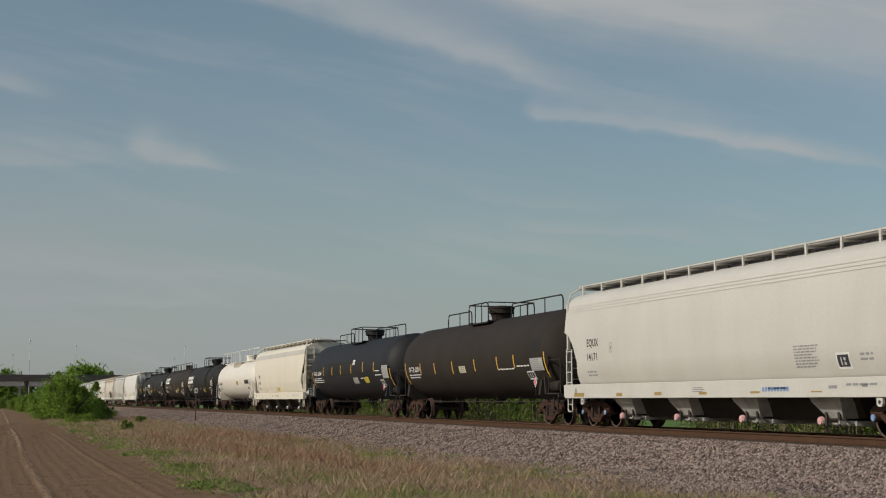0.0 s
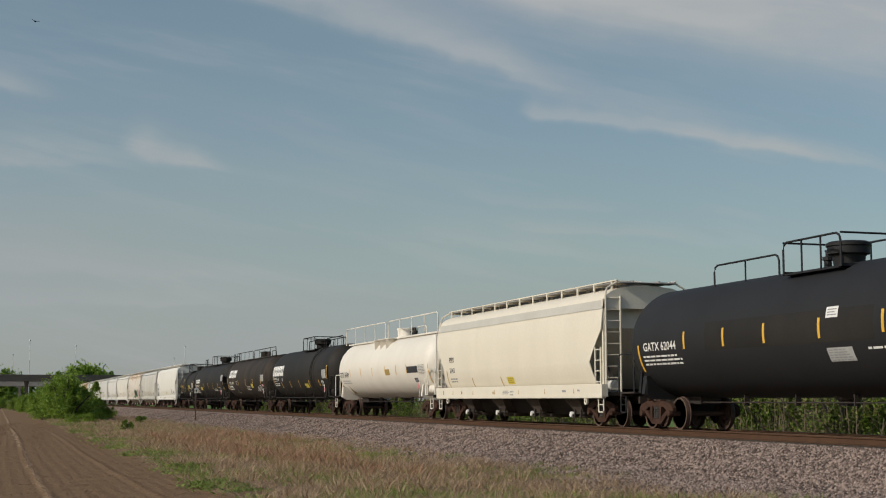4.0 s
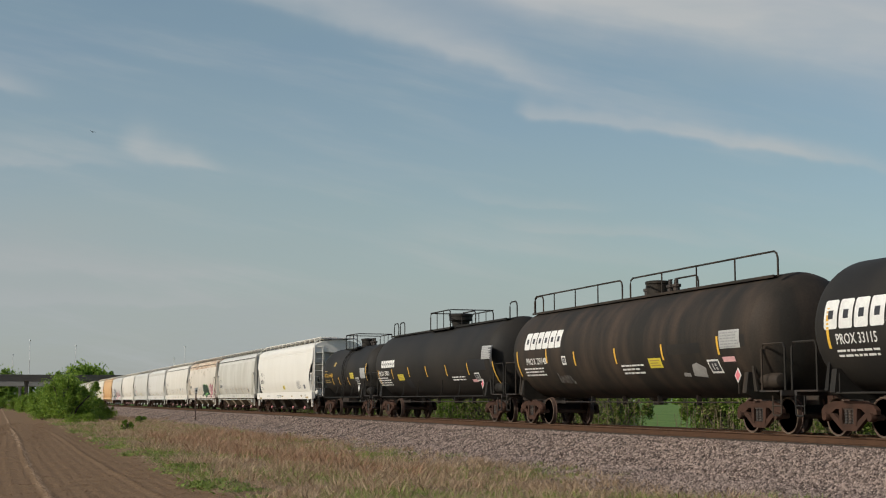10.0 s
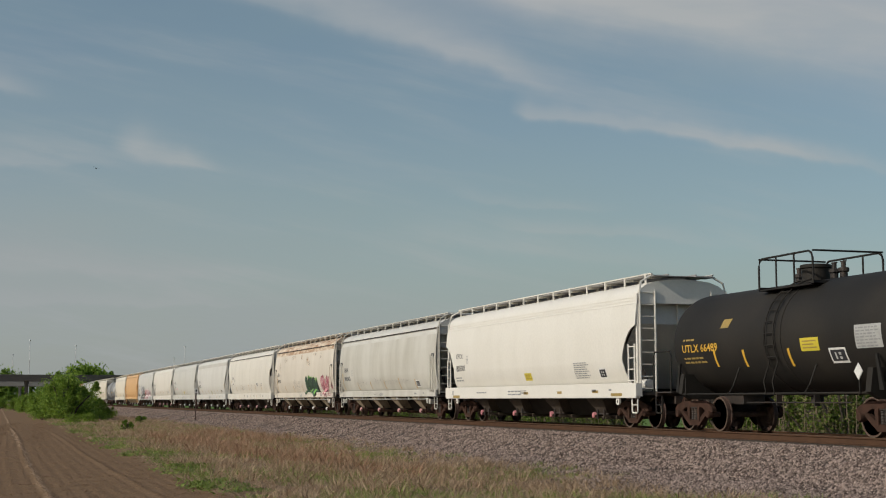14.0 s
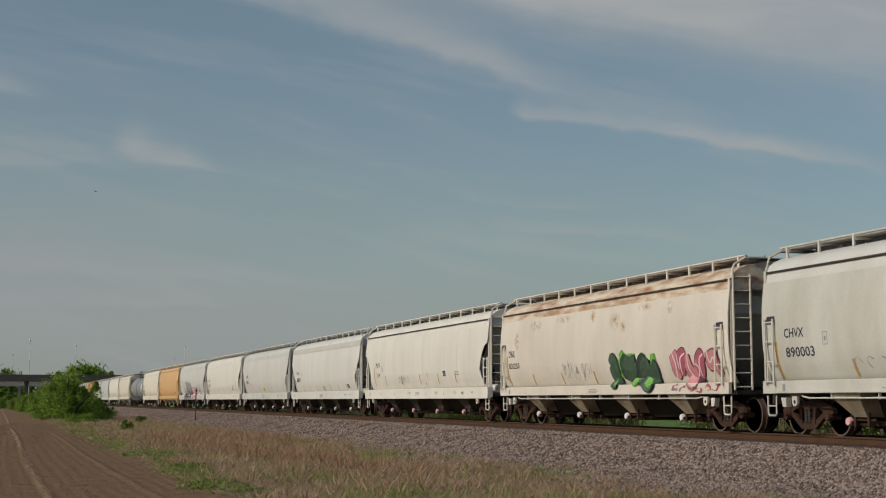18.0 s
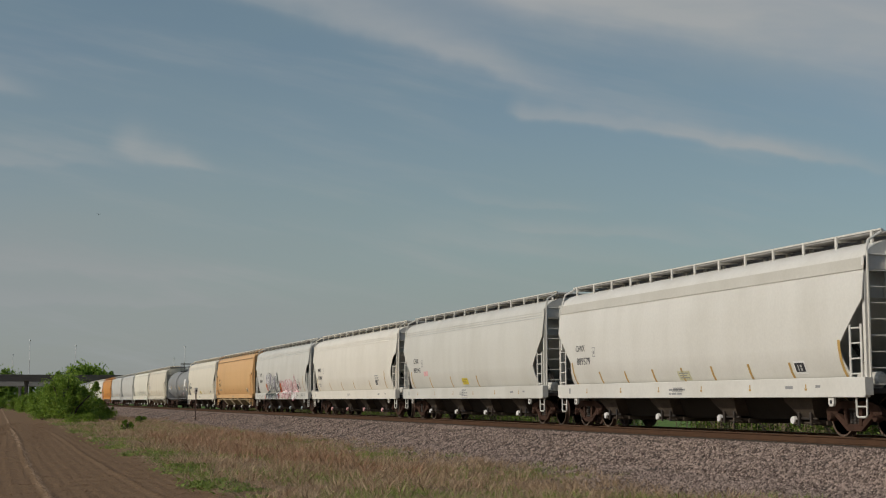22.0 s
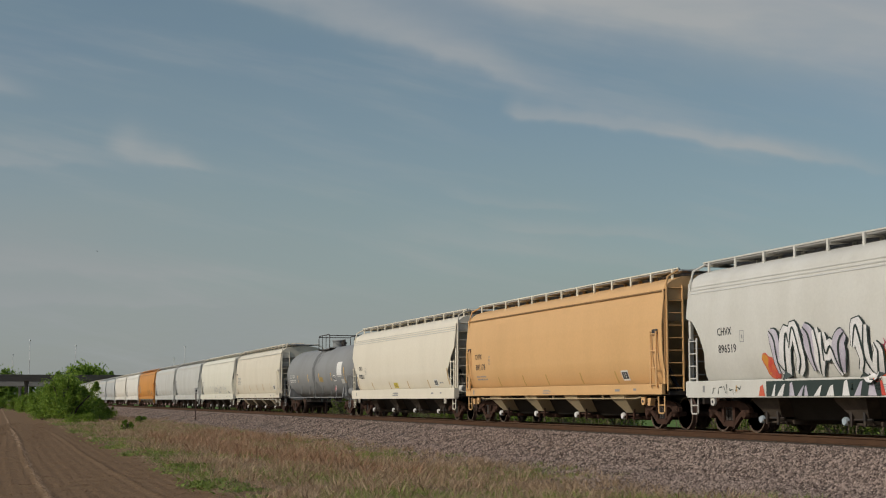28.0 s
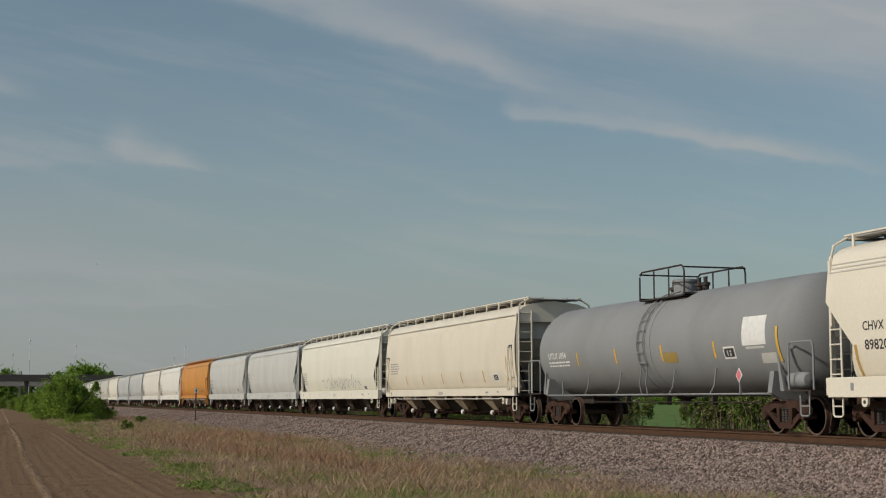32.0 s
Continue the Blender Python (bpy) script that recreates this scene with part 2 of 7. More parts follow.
def cloud_material():
    """High thin cloud: a veil towards the horizon and long wind-drawn streaks, in kilometres across and up."""
    m = bpy.data.materials.new("cirrus")
    m.use_nodes = True
    n, l = m.node_tree.nodes, m.node_tree.links
    n.remove(n["Principled BSDF"])
    co, sep = n.new("ShaderNodeTexCoord"), n.new("ShaderNodeSeparateXYZ")
    l.new(co.outputs["Object"], sep.inputs[0])

    def calc(op, a, c=0.0):
        k = n.new("ShaderNodeMath")
        k.operation = op
        for i, q in enumerate((a, c)):
            if isinstance(q, (int, float)):
                k.inputs[i].default_value = q
            else:
                l.new(q, k.inputs[i])
        return k.outputs[0]

    def ease(v, a, c, lo=0.0, hi=1.0):
        k = n.new("ShaderNodeMapRange")
        k.interpolation_type = "SMOOTHSTEP"
        l.new(v, k.inputs[0])
        for i, q in enumerate((a, c, lo, hi)):
            k.inputs[i + 1].default_value = q
        return k.outputs[0]

    def noisy(sx, sz, turn, detail=6, rough=0.6):
        g, t = n.new("ShaderNodeMapping"), n.new("ShaderNodeTexNoise")
        g.inputs["Rotation"].default_value = (0, radians(turn), 0)
        g.inputs["Scale"].default_value = (sx / 1000, 0.0, sz / 1000)
        l.new(co.outputs["Object"], g.inputs[0])
        l.new(g.outputs[0], t.inputs["Vector"])
        t.inputs["Scale"].default_value, t.inputs["Detail"].default_value, t.inputs["Roughness"].default_value = 1.0, detail, rough
        return t.outputs[0]

    x, z = calc("DIVIDE", sep.outputs[0], 1000.0), calc("DIVIDE", sep.outputs[2], 1000.0)
    wob = calc("MULTIPLY", calc("SUBTRACT", noisy(2.2, 2.2, 0, 4), 0.5), 0.13)
    grain = ease(noisy(1.6, 6.0, 14, 4, 0.5), 0.3, 0.75, 0.6, 1.0)

    def streak(x0, z0, x1, z1, w0, w1, much, rise=0.15, fall=0.6):
        d = math.hypot(x1 - x0, z1 - z0)
        ux, uz = (x1 - x0) / d, (z1 - z0) / d
        dx, dz = calc("SUBTRACT", x, x0), calc("SUBTRACT", z, z0)
        a = calc("DIVIDE", calc("ADD", calc("MULTIPLY", dx, ux), calc("MULTIPLY", dz, uz)), d)
        c = calc("ADD", calc("SUBTRACT", calc("MULTIPLY", dz, ux), calc("MULTIPLY", dx, uz)), wob)
        w = ease(a, 0, 1, w0, w1)
        w = calc("MULTIPLY", w, ease(c, -0.01, 0.01, 0.42, 1.15))
        q = calc("DIVIDE", c, w)
        bell = calc("POWER", 2.718, calc("MULTIPLY", calc("MULTIPLY", q, q), -1.0))
        ends = calc("MULTIPLY", ease(a, 0.0, rise), ease(a, fall, 1.0, 1.0, 0.0))
        return calc("MULTIPLY", calc("MULTIPLY", bell, ends), much)

    total = calc("ADD", streak(-0.62, 1.26, 0.52, 0.845, 0.13, 0.05, 0.46, 0.1, 0.7), streak(0.205, 0.840, 1.55, 0.605, 0.036, 0.030, 0.52, 0.05, 0.5))
    for args in ((-0.95, 0.735, -0.58, 0.65, 0.06, 0.018, 0.42, 0.25, 0.6), (-0.35, 1.32, 1.75, 1.0, 0.24, 0.38, 0.78, 0.3, 0.9), (-1.5, 0.96, -1.08, 0.86, 0.05, 0.03, 0.32, 0.1, 0.5),
                 (-1.6, 0.70, -0.8, 0.655, 0.03, 0.02, 0.16, 0.1, 0.6), (-1.0, 1.27, 0.2, 0.98, 0.05, 0.04, 0.14, 0.2, 0.6), (-0.2, 0.50, 1.0, 0.32, 0.05, 0.03, 0.12, 0.2, 0.6),
                 (-1.5, 0.43, -0.45, 0.325, 0.05, 0.035, 0.16, 0.1, 0.5), (-1.5, 0.315, -0.3, 0.25, 0.03, 0.02, 0.14, 0.1, 0.5), (0.15, 0.505, 0.95, 0.43, 0.025, 0.02, 0.17, 0.2, 0.6), (0.0, 0.585, 0.6, 0.54, 0.02, 0.02, 0.12, 0.2, 0.6)):
        total = calc("ADD", total, streak(*args))
    slant = calc("ADD", z, calc("MULTIPLY", x, 0.10))
    along = calc("SUBTRACT", calc("MULTIPLY", x, 0.975), calc("MULTIPLY", z, 0.22))
    across = calc("ADD", calc("MULTIPLY", x, 0.22), calc("MULTIPLY", z, 0.975))
    lay, wisp = n.new("ShaderNodeCombineXYZ"), n.new("ShaderNodeTexNoise")
    l.new(calc("MULTIPLY", along, 1.1), lay.inputs[0])
    l.new(calc("MULTIPLY", across, 9.0), lay.inputs[2])
    l.new(lay.outputs[0], wisp.inputs["Vector"])
    wisp.inputs["Scale"].default_value, wisp.inputs["Detail"].default_value, wisp.inputs["Roughness"].default_value = 1.0, 5, 0.55
    total = calc("ADD", total, ease(wisp.outputs[0], 0.46, 0.78, 0.0, 0.24))
    veil = ease(slant, 0.0, 0.85, 0.90, 0.30)
    patchy = ease(noisy(0.9, 4.0, 8), 0.3, 0.72, 0.75, 1.12)
    drawn = calc("MULTIPLY", total, grain)
    total = calc("ADD", drawn, calc("MULTIPLY", veil, patchy))
    share = calc("DIVIDE", drawn, calc("ADD", total, 0.001))
    total = calc("MINIMUM", total, 0.92)
    glow, clear, mix = n.new("ShaderNodeEmission"), n.new("ShaderNodeBsdfTransparent"), n.new("ShaderNodeMixShader")
    hue = n.new("ShaderNodeMix")
    hue.data_type = "RGBA"
    haze = n.new("ShaderNodeValToRGB")
    haze.color_ramp.elements[0].position, haze.color_ramp.elements[0].color = 0.12, (0.318, 0.350, 0.370, 1)
    haze.color_ramp.elements[1].position, haze.color_ramp.elements[1].color = 0.95, (0.235, 0.33, 0.34, 1)
    middle = haze.color_ramp.elements.new(0.5)
    middle.color = (0.285, 0.355, 0.355, 1)
    l.new(calc("ADD", z, calc("MULTIPLY", x, 0.26)), haze.inputs[0])
    l.new(haze.outputs[0], hue.inputs[6])
    hue.inputs[7].default_value = (0.49, 0.47, 0.49, 1)
    l.new(share, hue.inputs[0])
    l.new(hue.outputs[2], glow.inputs[0])
    l.new(total, mix.inputs[0])
    l.new(clear.outputs[0], mix.inputs[1])
    l.new(glow.outputs[0], mix.inputs[2])
    l.new(mix.outputs[0], n["Material Output"].inputs[0])
    return m


# ---- mesh tools ----
class Shape:
    """Points and faces of one mesh."""

    def __init__(self):
        self.v, self.f = [], []

    def add(self, verts, faces):
        k = len(self.v)
        self.v += [tuple(p) for p in verts]
        self.f += [tuple(k + i for i in f) for f in faces]
        return self

    def box(self, x0, x1, y0, y1, z0, z1, c=0.0):
        """A box with edges broken by c."""
        if c <= 0:
            p = [(x, y, z) for x in (x0, x1) for y in (y0, y1) for z in (z0, z1)]
            return self.add(p, [(0, 1, 3, 2), (4, 6, 7, 5), (0, 4, 5, 1), (2, 3, 7, 6), (0, 2, 6, 4), (1, 5, 7, 3)])
        p, f = [], []
        for z, e in ((z0, c), (z0 + c, 0), (z1 - c, 0), (z1, c)):
            p += [(x0 + e + (c if e == 0 else 0), y0 + e, z), (x1 - e - (c if e == 0 else 0), y0 + e, z), (x1 - e, y0 + e + (c if e == 0 else 0), z), (x1 - e, y1 - e - (c if e == 0 else 0), z),
                  (x1 - e - (c if e == 0 else 0), y1 - e, z), (x0 + e + (c if e == 0 else 0), y1 - e, z), (x0 + e, y1 - e - (c if e == 0 else 0), z), (x0 + e, y0 + e + (c if e == 0 else 0), z)]
        for r in range(3):
            for i in range(8):
                j = (i + 1) % 8
                f.append((r * 8 + i, r * 8 + j, r * 8 + 8 + j, r * 8 + 8 + i))
        f += [tuple(range(7, -1, -1)), tuple(range(24, 32))]
        return self.add(p, f)

    def rod(self, path, r, n=6, closed=False):
        """A round bar along a path of points."""
        pts = [Vector(p) for p in path]
        rings = []
        for i, p in enumerate(pts):
            a = pts[i - 1] if i else p
            b = pts[i + 1] if i + 1 < len(pts) else p
            d = (b - a).normalized()
            u = d.orthogonal().normalized() if abs(d.z) > 0.9 else d.cross(Vector((0, 0, 1))).normalized()
            w = d.cross(u)
            rings.append([p + r * (math.cos(2 * math.pi * k / n) * u + math.sin(2 * math.pi * k / n) * w) for k in range(n)])
        f = [(i * n + k, i * n + (k + 1) % n, (i + 1) * n + (k + 1) % n, (i + 1) * n + k) for i in range(len(pts) - 1) for k in range(n)]
        f += [tuple(range(n - 1, -1, -1)), tuple((len(pts) - 1) * n + k for k in range(n))]
        return self.add([q for ring in rings for q in ring], f)

    def turned(self, profile, axis, at=(0, 0, 0), n=24, cap=True):
        """A body of revolution: profile of (along, radius) about the axis x, y or z."""
        v, f = [], []
        for a, r in profile:
            for k in range(n):
                c, s = r * math.cos(2 * math.pi * k / n), r * math.sin(2 * math.pi * k / n)
                p = {"x": (a, c, s), "y": (c, a, s), "z": (c, s, a)}[axis]
                v.append((p[0] + at[0], p[1] + at[1], p[2] + at[2]))
        for i in range(len(profile) - 1):
            for k in range(n):
                q = (i * n + k, i * n + (k + 1) % n, (i + 1) * n + (k + 1) % n, (i + 1) * n + k)
                f.append(q if axis != "y" else q[::-1])
        if cap:
            f += [tuple(range(n))[::-1], tuple((len(profile) - 1) * n + k for k in range(n))]
        return self.add(v, f)

    def slab(self, outline, y0, y1):
        """An outline in x and z, thick from y0 to y1."""
        n = len(outline)
        v = [(x, y0, z) for x, z in outline] + [(x, y1, z) for x, z in outline]
        f = [tuple(range(n)), tuple(range(2 * n - 1, n - 1, -1))] + [(i, n + i, n + (i + 1) % n, (i + 1) % n) for i in range(n)]
        return self.add(v, f)

    def mesh(self, name, smooth=False):
        me = bpy.data.meshes.new(name)
        me.from_pydata(self.v, [], self.f)
        me.validate()
        bm = bmesh.new()
        bm.from_mesh(me)
        bmesh.ops.recalc_face_normals(bm, faces=bm.faces)
        bm.to_mesh(me)
        bm.free()
        if smooth:
            me.polygons.foreach_set("use_smooth", [True] * len(me.polygons))
            me.set_sharp_from_angle(angle=radians(35))
        return me


MESHES = {}


def part(name, key, make, mat, parent=None, at=None, label="", smooth=True):
    """One mesh object under its thing. Alike parts share their mesh, by key; the paint is the object's own."""
    key = key or None
    me = MESHES.get(key) if key else None
    if me is None:
        me = make().mesh(name, smooth)
        me.materials.append(mat)
        if key:
            MESHES[key] = me
    ob = new(name, me)
    ob.material_slots[0].link = "OBJECT"
    ob.material_slots[0].material = mat
    ob.parent = parent
    if at is not None:
        ob.matrix_basis = at
    if label:
        ob["label"] = label
    return ob


def quick_mesh(name, verts, faces, mat):
    """A large mesh from arrays: verts n x 3, faces m x 3 or m x 4."""
    me = bpy.data.meshes.new(name)
    k = faces.shape[1]
    me.vertices.add(len(verts))
    me.vertices.foreach_set("co", np.ascontiguousarray(verts, dtype=np.float32).ravel())
    me.loops.add(faces.size)
    me.loops.foreach_set("vertex_index", np.ascontiguousarray(faces, dtype=np.int32).ravel())
    me.polygons.add(len(faces))
    me.polygons.foreach_set("loop_start", np.arange(0, faces.size, k, dtype=np.int32))
    me.update(calc_edges=True)
    me.materials.append(mat)
    return me


def empty(name, m=None):
    ob = new(name)
    if m is not None:
        ob.matrix_basis = m
    return ob


@functools.lru_cache(None)
def words(text):
    """The built-in font's outlines as points and faces, 1 high, from x = 0."""
    cu = bpy.data.curves.new("words", "FONT")
    cu.body, cu.size, cu.resolution_u, cu.offset = text, 1.4, 2, 0.018
    ob = bpy.data.objects.new("words", cu)
    me = bpy.data.meshes.new_from_object(ob)
    v = [(p.co.x, p.co.y) for p in me.vertices]
    f = [tuple(q.vertices) for q in me.polygons]
    bpy.data.objects.remove(ob)
    bpy.data.meshes.remove(me)
    return v, f


# ---- rolling stock: parts that all cars share ----
SPEED = 11.2
R_WHEEL = 0.457


def wheelset():
    s = Shape()
    for y in (-1, 1):
        prof = [(-0.045, 0.10), (-0.045, 0.20), (-0.02, 0.24), (-0.02, 0.39), (-0.05, 0.41), (-0.05, 0.457), (0.06, 0.462), (0.065, 0.49), (0.09, 0.49), (0.09, 0.41), (0.03, 0.39), (0.02, 0.24), (0.06, 0.2), (0.06, 0.1)]
        s.turned([(0.72 * y - a * y, r) for a, r in prof], "y", n=28)
        for k in range(4):
            a = k * math.pi / 2 + 0.3
            s.box(0.30 * math.cos(a) - 0.03, 0.30 * math.cos(a) + 0.03, 0.735 * y - 0.012, 0.735 * y + 0.012, 0.30 * math.sin(a) - 0.03, 0.30 * math.sin(a) + 0.03)
    return s.turned([(-1.02, 0.075), (1.02, 0.075)], "y", n=12)


def tread(y):
    return Shape().turned([(0.768 * y, 0.432), (0.776 * y, 0.436), (0.776 * y, 0.455), (0.768 * y, 0.4585)], "y", n=28)


def side_frame():
    """Cast side frame: arched top, sloped legs to a low centre, and two windows."""
    s = Shape()
    for g in (-1, 1):
        s.slab([(g * a, b) for a, b in ((0.0, 0.82), (0.0, 0.66), (0.5, 0.64), (0.72, 0.52), (1.08, 0.52), (1.08, 0.62), (0.95, 0.72), (0.55, 0.82))], -0.06, 0.06)
        s.slab([(g * a, b) for a, b in ((0.0, 0.30), (0.0, 0.15), (0.28, 0.15), (0.78, 0.50), (0.66, 0.56), (0.25, 0.31))], -0.05, 0.05)
        s.slab([(g * a, b) for a, b in ((0.22, 0.28), (0.33, 0.28), (0.36, 0.68), (0.22, 0.68))], -0.07, 0.05)
        s.turned([(-0.10, 0.0), (-0.10, 0.09), (-0.06, 0.105), (0.05, 0.105)], "y", (g * 0.89, -0.02, 0.457), 12)
    return s


def spring():
    prof = []
    for k in range(5):
        prof += [(0.30 + 0.065 * k, 0.050), (0.325 + 0.065 * k, 0.064), (0.35 + 0.065 * k, 0.050)]
    return Shape().turned(prof, "z", (0, 0, 0), 8)


def truck_bolster():
    s = Shape().box(-0.18, 0.18, -0.98, 0.98, 0.50, 0.74, 0.03)
    for g in (-1, 1):
        s.box(g * 0.50 - 0.07, g * 0.50 + 0.07, -0.75, 0.75, 0.40, 0.50)
        s.rod([(g * 0.5, -0.6, 0.45), (0, 0, 0.40), (g * 0.5, 0.6, 0.45)], 0.035)
    return s.turned([(0.74, 0.22), (0.86, 0.22)], "z", n=14)


WHEELS = []


def truck(car, x):
    at = pose(x, 0, 0)
    bolster = part("truck_bolster", "truck_bolster", truck_bolster, STEEL_DARK, car, at)
    for y in (-1.02, 1.02):
        part("side_frame", "side_frame", side_frame, RUSTY, bolster, pose(0, y, 0, 0, 0, 0 if y < 0 else 180), "rust-brown cast side frame")
        for x1 in (-0.15, 0.0, 0.15):
            part("spring", "spring", spring, STEEL_DARK, bolster, pose(x1, y * 0.985, 0))
        part("spring_seat", "spring_seat", lambda: Shape().box(-0.2, 0.2, -0.06, 0.06, 0.62, 0.70), STEEL_DARK, bolster, pose(0, y * 0.985, 0), smooth=False)
    for dx in (-0.89, 0.89):
        w = part("wheelset", "wheelset", wheelset, WHEEL, car, pose(x + dx, 0, R_WHEEL), "worn steel wheels on an axle")
        for y in (-1, 1):
            part("rim", ("rim", y), lambda: tread(y), TREAD, w, pose(0, 0, 0), "bright worn wheel rim")
        WHEELS.append((car, w, x + dx))


def coupler_shape():
    s = Shape().box(0.0, 0.42, -0.075, 0.075, 0.79, 0.93, 0.015)
    s.slab([(0.42, 0.72), (0.62, 0.72), (0.68, 0.76), (0.68, 0.98), (0.62, 1.0), (0.42, 1.0)], -0.17, 0.12)
    s.turned([(0.74, 0.07), (0.98, 0.07)], "z", (0.66, 0.10, 0), 8)
    return s.rod([(0.3, -0.2, 0.85), (0.45, -0.22, 0.5), (0.66, -0.15, 0.38), (0.72, 0.0, 0.40)], 0.03)


def couplers(car, half):
    for g in (-1, 1):
        part("coupler", "coupler", coupler_shape, RUSTY, car, pose(g * half, 0, 0, 0, 0, 0 if g > 0 else 180), "rusted knuckle coupler with an air hose")


def ladder_shape(width, z0, z1, step=0.36):
    s = Shape()
    for x in (-width / 2, width / 2):
        s.rod([(x, 0, z0), (x, 0, z1)], 0.030, 6)
    k = int((z1 - z0) / step)
    for i in range(k + 1):
        z = z0 + 0.08 + i * (z1 - z0 - 0.16) / max(k, 1)
        s.rod([(-width / 2, 0, z), (width / 2, 0, z)], 0.018, 5)
    return s


def stirrup_shape():
    return Shape().rod([(-0.2, 0, 0.95), (-0.19, 0, 0.52), (-0.15, 0, 0.47), (0.15, 0, 0.47), (0.19, 0, 0.52), (0.2, 0, 0.95)], 0.024, 5).rod([(-0.19, 0, 0.7), (0.19, 0, 0.7)], 0.018, 5)


# ---- hopper cars ----
SIDE = [(1.28, 1.31), (1.36, 1.36), (1.5, 1.44), (1.72, 1.52), (2.0, 1.57), (2.3, 1.59), (2.7, 1.60), (3.1, 1.59), (3.4, 1.56), (3.70, 1.52)]
ROOF = [(3.70, 1.50), (3.98, 1.455), (4.13, 1.37), (4.25, 1.21), (4.36, 0.92), (4.42, 0.45), (4.44, 0.0)]


def half_width(z):
    for (a, p), (b, q) in zip(SIDE, SIDE[1:]):
        if z <= b:
            return p + (q - p) * (max(z, a) - a) / (b - a)
    for (a, p), (b, q) in zip(ROOF, ROOF[1:]):
        if z <= b:
            return p + (q - p) * (z - a) / (b - a)
    return 0.0


def side_end(style, half, z):
    """How far the side sheet reaches towards the car's end at height z."""
    if style in ("diagonal", "curved"):
        if z >= 3.05:
            return half
        if z >= 2.05:
            t = 3.05 - z
            if style == "curved":
                t = 0.35 * t + 0.65 * math.sqrt(1 - (1 - t) ** 2)
            return half - 0.98 * t
        return half - 0.98 + 0.2 * (2.05 - z) / 0.7
    return half


def side_sheet(style, half, sign):
    s = Shape()
    rows = sorted(set([z for z, _ in SIDE] + [2.05, 2.5, 2.7, 2.85, 2.95, 3.05, 3.25]))
    n = 24
    for z in rows:
        e = side_end(style, half, z)
        w = half_width(z)
        for i in range(n + 1):
            s.v.append((-e + 2 * e * i / n, sign * w, z))
    k = len(s.v)
    for x, y, z in s.v[:k]:
        s.v.append((x, y - sign * 0.03, z))
    for r in range(len(rows) - 1):
        for i in range(n):
            a, b = r * (n + 1) + i, (r + 1) * (n + 1) + i
            s.f += [(a, a + 1, b + 1, b), (k + a, k + b, k + b + 1, k + a + 1)]
        for i in (0, n):
            a, b = r * (n + 1) + i, (r + 1) * (n + 1) + i
            s.f.append((a, b, k + b, k + a))
    return s


def roof_shape(half):
    s = Shape()
    prof = [(-y, z) for z, y in ROOF] + [(y, z) for z, y in ROOF[-2::-1]]
    n = len(prof)
    for x in (-half, half):
        s.v += [(x, y, z) for y, z in prof]
    s.f += [(i, i + 1, n + i + 1, n + i) for i in range(n - 1)] + [tuple(range(n)), tuple(range(2 * n - 1, n - 1, -1))]
    return s


def fascia_shape(half, kind, sign):
    """Ribs along the eaves: three rolled ribs, one plain band or a single dark drip edge."""
    s = Shape()
    rows = {"ribs": [(3.70, 3.735), (3.79, 3.82), (3.88, 3.905)], "band": [(3.69, 3.97)], "line": [(3.935, 3.975)]}[kind]
    for a, b in rows:
        d = 0.014 if kind == "ribs" else 0.02 if kind == "band" else 0.05
        pa, pb = half_width(a) + d, half_width(b) + d
        s.add([(-half, sign * (pa - 0.06), a), (-half, sign * pa, a), (-half, sign * pb, b), (-half, sign * (pb - 0.06), b),
               (half, sign * (pa - 0.06), a), (half, sign * pa, a), (half, sign * pb, b), (half, sign * (pb - 0.06), b)],
              [(0, 1, 2, 3), (7, 6, 5, 4), (0, 4, 5, 1), (1, 5, 6, 2), (2, 6, 7, 3), (3, 7, 4, 0)])
    return s


def slope_sheet(half):
    """The end wall's upper panel and the sloped floor below it."""
    s = Shape()
    w, b = 1.40, 1.24
    s.add([(half - 0.35, -w, 4.0), (half - 0.35, w, 4.0), (half - 0.35, w, 3.1), (half - 0.35, -w, 3.1), (half - 2.3, w, 1.46), (half - 2.3, -w, 1.46), (half - 2.6, b, 1.2), (half - 2.6, -b, 1.2), (half - 3.4, b, 1.2), (half - 3.4, -b, 1.2)],
          [(0, 1, 2, 3), (3, 2, 4, 5), (5, 4, 6, 7), (7, 6, 8, 9)])
    for y in (-0.75, 0.0, 0.75):
        s.box(half - 0.35, half - 0.27, y - 0.04, y + 0.04, 3.1, 4.05)
    return s


def end_post(half, sign):
    s = Shape()
    y = sign * 1.47
    s.box(half - 0.10, half, y - 0.05, y + 0.05, 1.0, 4.0, 0.008)
    s.rod([(half - 0.04, y, 3.95), (half - 0.02, sign * 1.36, 4.35), (half - 0.05, sign * 1.0, 4.55)], 0.035, 5)
    return s


def grab_recess():
    """A small pocket behind the top of the side ladder: a solid block, its shade put into black."""
    return Shape().box(-0.17, 0.17, -0.03, 0.03, 2.72, 2.86)


def end_platform(half):
    s = Shape().box(half - 1.9, half + 0.02, -1.40, 1.40, 0.98, 1.10, 0.01)
    s.box(half - 1.5, half + 0.05, -0.33, 0.33, 0.72, 1.08, 0.02)
    for y in (-0.9, 0.9):
        s.slab([(half - 0.35, 1.1), (half - 0.25, 1.1), (half - 1.35, 2.14), (half - 1.42, 2.08)], y - 0.05, y + 0.05)
    return s


